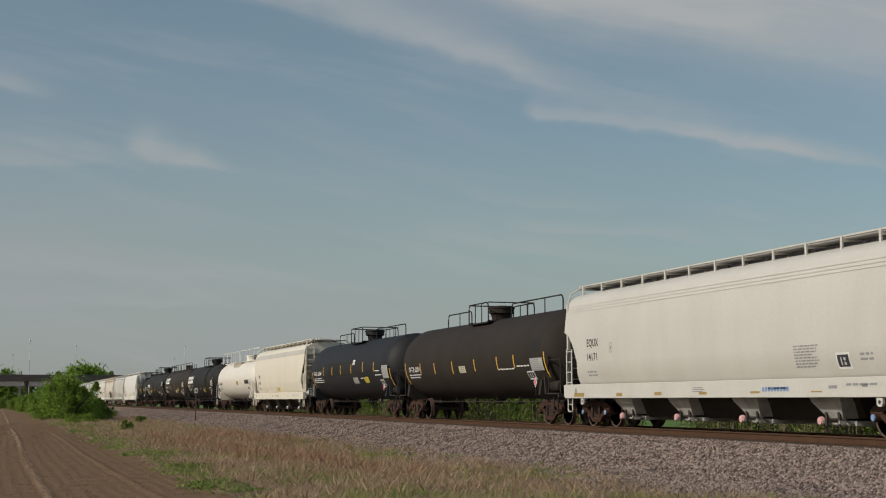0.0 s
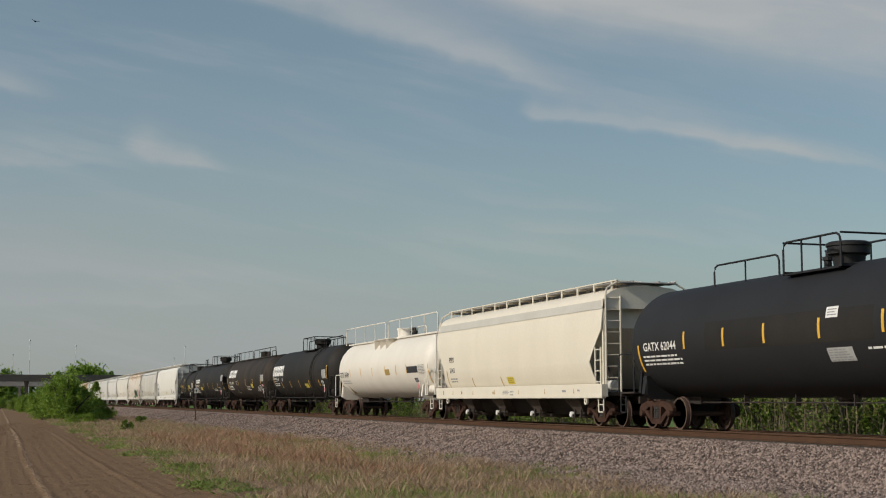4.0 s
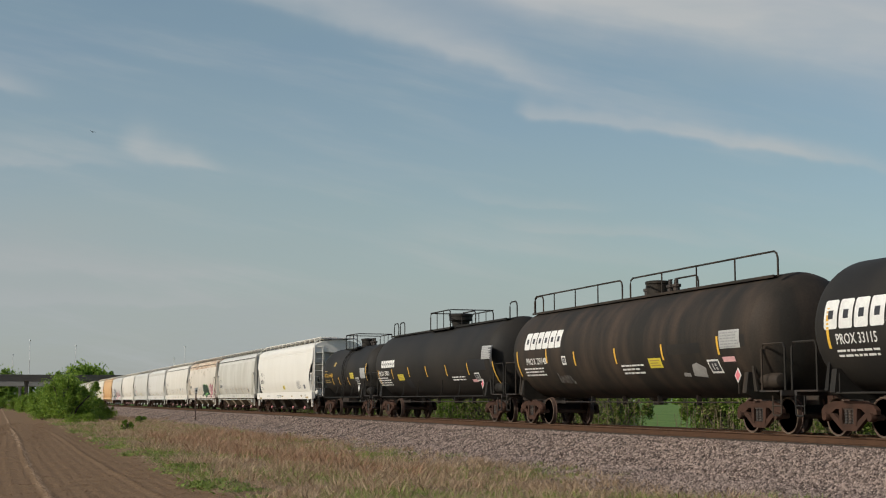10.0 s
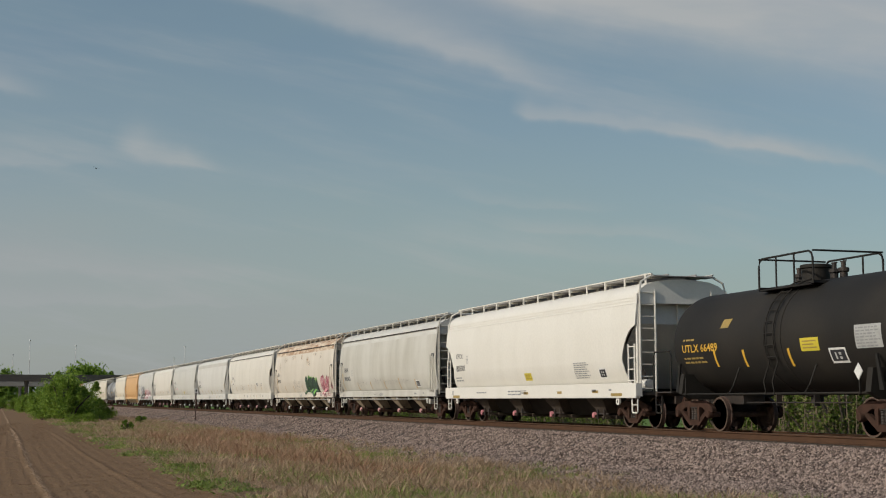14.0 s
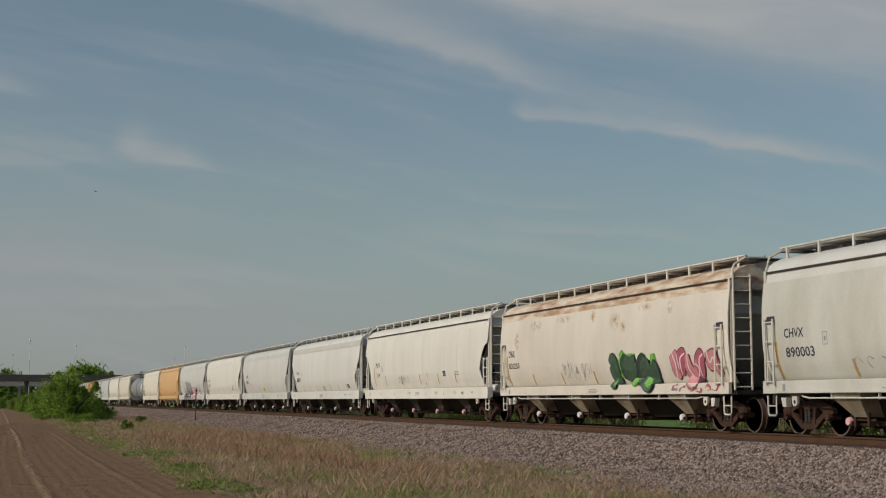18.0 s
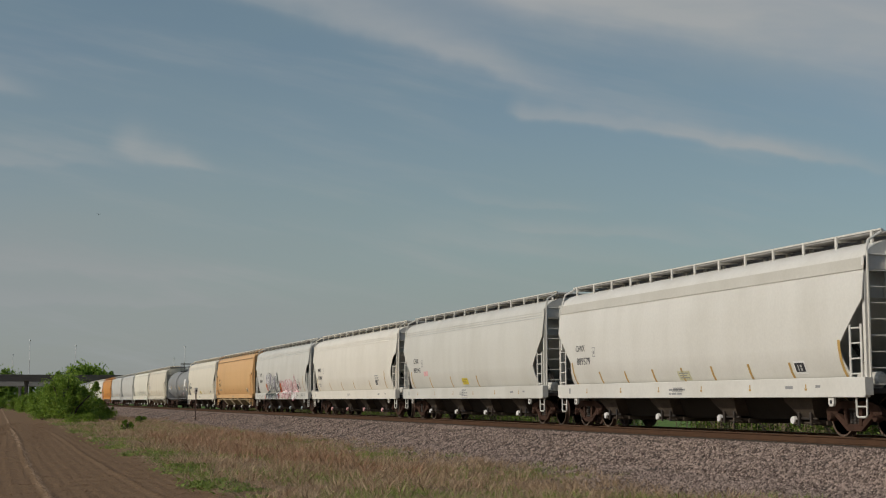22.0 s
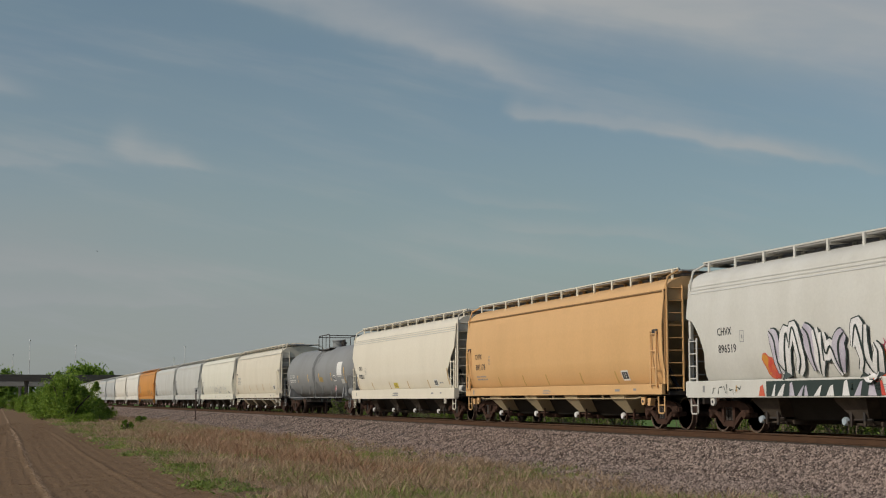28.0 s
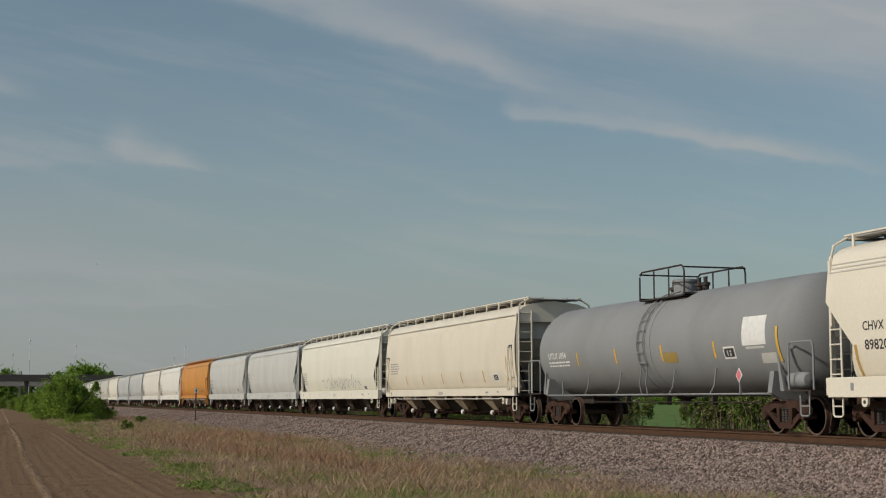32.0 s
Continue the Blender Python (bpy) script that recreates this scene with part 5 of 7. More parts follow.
def make_verge():
    b = spots(260000, -260, -19, -11.0, -1.45, 3, 2.3, lambda x, y, r: r < np.clip((y - toe(x) + 1.6) / 2.6, 0.03, 1) ** 1.4)
    tagged(scatter("ballast", b, 0.074, STONE_V, STONE_F, STONE, 0.25, 1.25, 0.05, 4), "grey and buff crushed-stone ballast", "gravel", kind="stuff")
    bank = lambda x, y: np.clip((toe(x) + 1.2 - y) / 3.0, 0.0, 1)
    litter = spots(130000, -150, -18, -15.6, -4.0, 5, 1.7, lambda x, y, r: r < bank(x, y) * np.clip(blotch(x, y, 1.6, 1.0) + 0.25, 0.15, 0.95))
    tagged(scatter("dead_grass", litter, 0.15, STALK_V, BLADE_F, GRASS_DRY, 0.9, 1.0, 0.02, 6), "flattened dead brown grass and stalks on the bank", "grass", kind="stuff")
    dry = tufts(100000, -150, -18, -15.2, -4.0, 15, 1.5, lambda x, y, r: r < bank(x, y) * np.clip(blotch(x, y, 2.6, 2.0) - 0.08, 0.04, 0.8), 18, 0.07)
    tagged(scatter("dry_grass", dry, 0.25, STALK_V, BLADE_F, GRASS_DRY, 0.5, 1.0, 0.02, 16), "dry straw-coloured grass tufts on the bank", "grass", kind="stuff")
    green = tufts(150000, -125, -18, -15.5, -5.6, 7, 1.6, lambda x, y, r: r < bank(x, y) * np.clip(blotch(x, y, 1.5, 4.0) * 1.3 - 0.36 + 0.06 * np.clip((-8.5 - y) / 5, -0.4, 1), 0.03, 0.5), 20, 0.12)
    tagged(scatter("green_grass", green, 0.16, STALK_V, BLADE_F, GRASS_GREEN, 0.45, 1.0, 0.02, 8), "fresh green grass in patches on the bank", "grass", kind="stuff")
    edge = lambda x: -15.15 + 0.25 * np.sin(x / 3.7) + 0.2 * np.sin(x / 1.3 + 1) + 1.1 * np.clip((-60 - x) / 60, 0, 1)
    weeds = tufts(75000, -160, -18, -15.8, -13.2, 11, 1.5, lambda x, y, r: r < np.exp(-((y - edge(x)) / (0.38 + 0.5 * np.clip((-60 - x) / 60, 0, 1))) ** 2) * np.clip(blotch(x, y, 0.9, 0.5) * 1.6 - 0.35, 0.10, 0.8), 22, 0.15)
    tagged(scatter("green_weeds", weeds, 0.085, WEED_V, WEED_F, LEAF_WEED, 0.5, 1.5, 0.0, 12), "bright green low weeds along the field edge", "weeds", kind="stuff")
    rust = tufts(60000, -90, -30, -14.2, -7.0, 9, 1.1, lambda x, y, r: r < 0.55 * np.exp(-((x + 52) / 11) ** 2 - ((y + 11.9) / 1.3) ** 2) + 0.5 * np.exp(-((x + 66) / 9) ** 2 - ((y + 8.6) / 1.1) ** 2) + 0.25 * np.exp(-((x + 38) / 7) ** 2 - ((y + 11.0) / 1.2) ** 2))
    tagged(scatter("tall_grass", rust, 0.29, STALK_V, BLADE_F, GRASS_RUST, 0.3, 1.2, 0.02, 10), "tall tan dead grass", "grass", kind="stuff")
    clods = spots(60000, -110, -17, -24.0, -15.6, 13, 1.7)
    tagged(scatter("soil_clods", clods, 0.036, STONE_V, STONE_F, SOIL, 0.1, 0.8, 0.1, 14), "loose brown clods on the tilled field", "soil", kind="stuff")


make_verge()


# ---- track ----
def rail_profile(x0, x1, y):
    out = [(-0.075, -0.186), (0.075, -0.186), (0.075, -0.172), (0.012, -0.155), (0.010, -0.05), (0.037, -0.035), (0.037, -0.006), (0.030, 0.0), (-0.030, 0.0), (-0.037, -0.006), (-0.037, -0.035), (-0.010, -0.05), (-0.012, -0.155), (-0.075, -0.172)]
    n = len(out)
    s = Shape().add([(x0, y + a, b) for a, b in out] + [(x1, y + a, b) for a, b in out], [(i, (i + 1) % n, n + (i + 1) % n, n + i) for i in range(n)] + [tuple(range(n)), tuple(range(2 * n - 1, n - 1, -1))])
    return s


def make_track():
    track = tagged(empty("railway_track"), "single railway track on wooden ties and ballast", "railway track", kind="structure")
    for y in (-0.7525, 0.7525):
        part("rail", None, lambda: rail_profile(-1500, 300, y), RAIL, track, label="rust-brown steel rail with a bright running surface", smooth=False)
        part("running_surface", None, lambda: Shape().box(-1500, 300, y - 0.026, y + 0.026, 0.0005, 0.003), TREAD, track, smooth=False)
    for i in range(290):
        part("tie", "tie", lambda: Shape().box(-0.115, 0.115, -1.29, 1.29, -0.36, -0.192, 0.01), TIE, track, pose(-12 - 0.5 * i + random.uniform(-0.03, 0.03), random.uniform(-0.04, 0.04), 0, 0, 0, random.uniform(-1, 1)), smooth=False)


make_track()


# ---- plants ----
def leaf_cloud(centres, radii, n, size, seed):
    """Leaves in loose clumps: each a small folded quad."""
    r = np.random.RandomState(seed)
    k = r.randint(0, len(centres), n)
    d = r.normal(0, 1, (n, 3))
    d /= np.linalg.norm(d, axis=1)[:, None]
    p = np.asarray(centres)[k] + d * np.asarray(radii)[k][:, None] * (r.uniform(0, 1, (n, 1)) ** 0.45) * np.array([1, 1, 0.85])
    u = r.normal(0, 1, (n, 3))
    u /= np.linalg.norm(u, axis=1)[:, None]
    w = np.cross(u, r.normal(0, 1, (n, 3)))
    w /= np.linalg.norm(w, axis=1)[:, None]
    s = size * r.uniform(0.6, 1.4, (n, 1))
    v = np.stack([p - u * s, p + w * s * 0.5, p + u * s, p - w * s * 0.5], 1).reshape(-1, 3)
    f = np.arange(n * 4).reshape(n, 4)
    return v, f


def shrub(name, wide, tall, n, size, mats, seed, label, trunk_h=0.35, category="shrub"):
    r = random.Random(seed)
    ob = tagged(empty(name), label, category)
    limbs = Shape()
    centres, radii = [], []
    for i in range(7 + int(wide)):
        a = r.uniform(0, 2 * math.pi)
        d = wide / 2 * r.uniform(0.1, 0.85)
        h = tall * r.uniform(0.35, 0.92) * (1 - 0.35 * (2 * d / wide) ** 2)
        x, y = d * math.cos(a), d * math.sin(a)
        b = (x * 0.25, y * 0.25, 0.0)
        limbs.rod([b, (x * 0.5, y * 0.5, h * 0.5), (x, y, h)], 0.02 + 0.012 * tall, 5)
        centres.append((x, y, h))
        radii.append(r.uniform(0.16, 0.30) * (wide + tall) / 2)
        for j in range(2):
            centres.append((x + r.uniform(-0.4, 0.4), y + r.uniform(-0.4, 0.4), h * r.uniform(0.3, 0.7)))
            radii.append(r.uniform(0.14, 0.26) * (wide + tall) / 2)
    for i in range(20):
        a = r.uniform(0, 2 * math.pi)
        d = wide * r.uniform(0.1, 0.52)
        h = tall * r.uniform(0.45, 0.86) * (1 - 0.3 * (2 * d / wide) ** 2)
        lean = r.uniform(-0.12, 0.12) * tall
        for k in range(4):
            centres.append((d * math.cos(a) + lean * k / 3, d * math.sin(a), h + 0.035 * tall * k))
            radii.append((0.085 - 0.018 * k) * tall)
    part("trunk", None, lambda: limbs, BARK, ob)
    if name == "hedge_shrub":
        stems = Shape()
        for i in range(26):
            x, y, h = r.uniform(-wide, wide) * 0.55, r.uniform(-wide, wide) * 0.55, tall * r.uniform(0.35, 0.85)
            stems.rod([(x, y, 0), (x + r.uniform(-0.1, 0.1), y, h * 0.6), (x + r.uniform(-0.25, 0.25), y, h)], 0.012, 3)
        tagged(part("dead_brush", None, lambda: stems, DEAD_STEM, ob), "dry tan brush inside the scrub", kind="stuff")
    m = n // len(mats)
    for i, mat in enumerate(mats):
        v, f = leaf_cloud(centres, radii, m, size, seed * 11 + i)
        v[:, 2] = np.where(v[:, 2] < 0.03, 0.03 + np.abs(v[:, 2]) * 0.2, v[:, 2])
        crown = new("crown", quick_mesh("crown", v, f, mat))
        crown.parent = ob
    return ob


def ground_at(x, y):
    return float(height(np.array([x]), np.array([y]))[0])


def make_plants():
    r = random.Random(12)
    # the thicket beside the field, up the line
    big = shrub("shrub", 5.0, 4.3, 33000, 0.082, (LEAF, LEAF_LIGHT, LEAF_DARK), 2, "dense green leafy shrub at the field's edge", category="shrub")
    big.matrix_basis = pose(-121, -14.0, ground_at(-121, -14.0))
    tagged(big, group="thicket by the field")
    for x, y, turn, k in ((-126, -15.6, 60, 0.40), (-131, -14.8, 95, 0.62), (-133, -13.4, 130, 0.95), (-145, -14.4, 200, 0.75), (-158, -14.6, 20, 0.75), (-172, -14.8, 90, 0.68), (-190, -15.2, 300, 0.66), (-212, -15.8, 10, 0.6), (-240, -16.6, 170, 0.55), (-290, -18.8, 77, 0.6), (-350, -22, 44, 0.65), (-128.7, -12.2, 250, 0.66), (-133.4, -10.2, 30, 0.40)):
        c = copy_thing(big, pose(x, y, ground_at(x, y) - 0.05, 0, 0, turn))
        c.scale = (k, k, k)
    low = shrub("low_shrub", 4.4, 3.4, 7000, 0.12, (LEAF_LIGHT, LEAF_LIGHT, LEAF), 5, "light green low shrub at the thicket's foot")
    places = ((-138.2, -9.6, 0.3), (-120.0, -11.5, 0.28), (-108.7, -12.9, 0.26), (-157.4, -7.6, 0.26), (-123.7, -12.4, 0.36), (-104.0, -14.3, 0.24))
    for i, (x, y, k) in enumerate(places):
        c = low if i == 0 else copy_thing(low, pose(x, y, 0))
        c.matrix_basis = pose(x, y, ground_at(x, y) - 0.03, 0, 0, 71 * i) @ Matrix.Diagonal((k * 1.2, k * 1.2, k, 1.0))
    tagged(low, group="thicket by the field")
    # low shrubs and weeds behind the track
    kinds = [shrub("hedge_shrub", 3.2, 2.7, 6000, 0.062, (SCRUB, SCRUB, SCRUB_DARK, LEAF_DARK), 21, "bright green leafy scrub behind the track"),
             shrub("hedge_shrub", 2.8, 2.3, 4600, 0.055, (SCRUB, SCRUB_DRY, SCRUB_DRY), 22, "low olive and dry tan weeds behind the track"),
             shrub("hedge_shrub", 3.4, 2.9, 6000, 0.065, (SCRUB_DARK, SCRUB, SCRUB_DRY), 23, "darker green tangled scrub behind the track")]
    for i, k in enumerate(kinds):
        tagged(k, group="scrub behind the track")
        k.matrix_basis = pose(-20 - 2 * i, 11.5, -0.95)
    x = -26.0
    while x > -190:
        for row in range(2 if x > -105 else 1):
            if -64.2 - 4.8 * row < x < -58.4 - 4.8 * row:
                continue
            k = r.choice(kinds)
            copy_thing(k, pose(x + r.uniform(-0.7, 0.7), 11.0 + 2.4 * row + r.uniform(-0.8, 0.8), -1.0, 0, 0, r.uniform(0, 360)))
        x -= r.uniform(1.8, 3.3)
    # trees beyond the bridge and the small weeds on the bank
    tree = shrub("tree", 11, 10.5, 9000, 0.45, (LEAF_DARK, LEAF), 31, "far dark green leafy tree", category="tree")
    tagged(tree, group="far trees")
    tree.matrix_basis = pose(-576, 15.5, -0.9) @ Matrix.Diagonal((1.35, 1.35, 1.66, 1.0))
    for x, y, k in ((-578, 12.2, 1.25), (-580, 18.4, 1.3), (-582, 15.0, 1.4), (-733, -18.5, 1.5), (-742, -30, 1.3), (-900, 12, 1.5), (-910, 24, 1.4), (-905, -4, 1.3)):
        c = copy_thing(tree, pose(x, y, -0.9, 0, 0, r.uniform(0, 360)))
        c.scale = (k, k, k * 1.22)
    centres, radii = [], []
    for k in range(130):
        centres.append((-780 + 4.2 * k + r.uniform(-3, 3), 235 + r.uniform(-6, 6), -0.9 + r.uniform(1.0, 4.2)))
        radii.append(r.uniform(2.2, 3.8))
    v, f = leaf_cloud(centres, radii, 16000, 0.75, 91)
    v[:, 2] = np.maximum(v[:, 2], -0.95)
    tagged(new("far_woods", quick_mesh("far_woods", v, f, LEAF_DARK)), "far line of light green scrub beyond the meadow", "scrub", kind="stuff")
    weed = shrub("weed", 0.7, 0.75, 500, 0.07, (LEAF_DARK,), 41, "small dark weed clump on the bank")
    weed.matrix_basis = pose(-82, -12.4, ground_at(-82, -12.4))
    for x, y, k in ((-118, -8.2, 1.2), (-122, -7.7, 1.1), (-112, -8.9, 0.8)):
        c = copy_thing(weed, pose(x, y, ground_at(x, y), 0, 0, r.uniform(0, 360)))
        c.scale = (k, k, k * 0.6)


make_plants()


# ---- things by the line and far off ----
def make_far():
    post = tagged(empty("marker_post", pose(-114.5, -4.2, ground_at(-114.5, -4.2) - 0.05)), "thin rusty marker post with a small white plate", "post")
    part("shaft", None, lambda: Shape().box(-0.045, 0.045, -0.045, 0.045, 0, 2.6, 0.01), POST, post)
    plate_on = part("sign_plate", None, lambda: Shape().box(0.046, 0.062, -0.13, 0.13, 2.2, 2.62, 0.005), WHITE, post, label="small white plate")
    part("plate_mark", None, lambda: Shape().box(0.0625, 0.065, -0.05, 0.05, 2.3, 2.48), INK, plate_on)
    for x0, drop, stuff, kind in ((-500, 0.0, DARK_CONCRETE, "dark concrete road overpass across the railway, shade in its colour"), (-640, 0.4, CONCRETE, "paler second concrete overpass beyond the first")):
        bridge = tagged(empty("road_bridge", pose(x0, 0, -drop)), kind, "bridge", "road overpasses")
        part("deck", "deck", lambda: Shape().box(-6, 6, -140, 180, 7.2, 8.5, 0.05), stuff, bridge)
        for g in (-6, 5.6):
            part("parapet", ("parapet", g), lambda: Shape().box(g, g + 0.4, -140, 180, 8.504, 9.4, 0.03), stuff, bridge)
        for y in (-70, -41, -27, -10, 11, 40, 80):
            cap = part("pier_cap", "pier_cap", lambda: Shape().box(-5, 5, -0.7, 0.7, 6.2, 7.196, 0.05), stuff, bridge, pose(0, y, 0))
            for x in (-3.5, 0, 3.5):
                part("column", "column", lambda: Shape().turned([(-1.2, 0.55), (6.2, 0.55)], "z", n=12), stuff, cap, pose(x, 0, 0))
    for x, y, h in ((-719, -4.8, 31), (-712, 16.7, 28.5), (-696, 67.7, 28), (-836, -11.5, 27.5), (-760, 70, 24)):
        mast = tagged(empty("light_mast", pose(x, y, -1)), "tall pale steel high-mast light pole", "light pole", "far light masts")
        part("pole", ("mast", h), lambda: Shape().turned([(0, 0.26), (h, 0.12)], "z", n=8), PALE_STEEL, mast)
        part("lamp_ring", ("ring", h), lambda: Shape().turned([(h - 0.3, 0.16), (h - 0.2, 0.36), (h + 0.2, 0.36), (h + 0.3, 0.15)], "z", n=10), PALE_STEEL, mast)


make_far()


# ---- sky: the cloud far off, and the bird ----
AHEAD = Vector((-math.sin(radians(72.47)), math.cos(radians(72.47)), 0))
ASIDE = Vector((math.cos(radians(72.47)), math.sin(radians(72.47)), 0))


def cloud_sheet():
    me = bpy.data.meshes.new("cloud_backdrop")
    me.from_pydata([(-3200, 0, -150), (3200, 0, -150), (3200, 0, 2400), (-3200, 0, 2400)], [], [(0, 1, 2, 3)])
    me.materials.append(cloud_material())
    return tagged(new("backdrop", me), "high thin cloud streaks in a blue-grey sky", "sky", kind="structure")


CLOUD = cloud_sheet()
FEATHER = material("dark_feathers", (0.02, 0.018, 0.017), 0.7, 0, 0.4, 8, 40, 0.1)


def make_bird():
    bird = tagged(empty("bird"), "dark bird gliding away over the field", "bird")
    part("body", None, lambda: Shape().turned([(-0.34, 0.02), (-0.2, 0.05), (-0.05, 0.085), (0.12, 0.075), (0.2, 0.05), (0.26, 0.045), (0.31, 0.01)], "x", (0, 0, 0), 10), FEATHER, bird)
    part("tail", None, lambda: Shape().add([(-0.30, -0.03, 0.0), (-0.30, 0.03, 0.0), (-0.52, 0.10, 0.01), (-0.54, 0.0, 0.01), (-0.52, -0.10, 0.01), (-0.3, 0.0, 0.015)], [(0, 4, 3, 5), (5, 3, 2, 1)]), FEATHER, bird)
    for g in (-1, 1):
        part("wing", None, lambda: Shape().add([(0.12, g * 0.05, 0.03), (0.16, g * 0.35, 0.12), (0.05, g * 0.70, 0.16), (-0.06, g * 0.68, 0.15), (-0.08, g * 0.35, 0.10), (-0.10, g * 0.05, 0.03), (0.02, g * 0.35, 0.135), (0.02, g * 0.06, 0.05)], [(0, 1, 6, 7), (1, 2, 3, 6), (6, 3, 4), (7, 6, 4, 5)]), FEATHER, bird)
    return bird


BIRD = make_bird()


# ---- the train ----
GAPS = [2.64, 4.43, 6.25, 8.04, 9.71, 11.42, 13.165, 14.94, 16.69, 17.83, 19.585, 21.315, 23.005, 24.795, 26.485, 28.175, 29.925, 31.655, 33.365, 35.055, 36.72, 38.452, 40.24, 41.988, 43.754, 45.562, 47.3, 49.1, 50.83, 52.62, 54.35, 56.1, 57.85, 59.6, 61.35]
LEAD = 5.66                         # a gap stands at x = SPEED * (t - gap) + LEAD
C_WHITE = paint(0.74, 0.71, 0.64, 0.12)
C_CREAM = paint(0.70, 0.64, 0.52, 0.2)
C_GREY = paint(0.55, 0.545, 0.51, 0.3)
C_GREY2 = paint(0.47, 0.48, 0.47, 0.3)
C_DUSTY = paint(0.58, 0.56, 0.50, 0.45)
C_RUSTED = paint(0.68, 0.62, 0.53, 0.3)
C_ORANGE = paint(0.66, 0.40, 0.18, 0.15)
C_DEEP_ORANGE = paint(0.60, 0.26, 0.05, 0.3)
C_BAND = paint(0.54, 0.515, 0.455, 0.2)
C_TANKWHITE = paint(0.76, 0.71, 0.62, 0.15)
C_TANKGREY = paint(0.25, 0.255, 0.255, 0.25, 0, 0.7, 0.2)
C_BROWNBLACK = paint(0.036, 0.029, 0.024, 0.5, 0, 0.7, 0.15)
C_BLUEBLACK = paint(0.02, 0.02, 0.021, 0.3, 0, 0.6, 0.25)
TRAIN = []


def length(i):
    return SPEED * (GAPS[i + 1] - GAPS[i])


def strips(car, put, rows):
    """Reflector strips: place along the car, bottom and top."""
    low = 1.36 if car.name.startswith("hopper") else 0.0
    for u, z0, z1 in rows:
        patch(car, put, "reflector", DULL_YELLOW if low else YELLOW, rect(u, max(z0, low), 0.10, z1 - max(z0, low)), label="dull ochre reflector strip" if low else "yellow reflector strip")


def add(made, ahead=0.0):
    """Puts a car into the train; its marks are laid out from a point that far ahead of its middle."""
    car, put, half = made
    TRAIN.append(car)
    return car, (lambda u, v: put(u + ahead, v)), half


C_CREAM2 = paint(0.73, 0.67, 0.55, 0.12)
C_CREAM3 = paint(0.73, 0.70, 0.59, 0.15)
C_WHITE2 = paint(0.72, 0.68, 0.60, 0.2)
C_PALEGREY = paint(0.60, 0.585, 0.535, 0.25)
C_PALEGREY2 = paint(0.66, 0.64, 0.59, 0.22)
C_WHITE0 = paint(0.575, 0.55, 0.495, 0.15)
C_TAN = paint(0.45, 0.36, 0.22, 0.35)
C_DARKORANGE = paint(0.28, 0.16, 0.06, 0.3)
C_STAINED = material("stained_tank_black", (0.026, 0.023, 0.019), 0.65, 0, 0.9, 0.9, 20, 0.08, (0.066, 0.047, 0.034), (1.6, 1.0, 0.25), 0.15)
C_RUSTROOF = material("rusted_roof_paint", (0.66, 0.56, 0.43), 0.6, 0, 1.0, 1.6, 30, 0.1, (0.30, 0.13, 0.045), (0.7, 1.5, 3.0))
STENCIL_PALE = material("stencil_ground", (0.42, 0.42, 0.40), 0.6, 0, 0.3, 6, 60, 0.02)


def lift_off(put, d):
    return lambda a, b: (put(a, b)[0], put(a, b)[1] - d, put(a, b)[2])


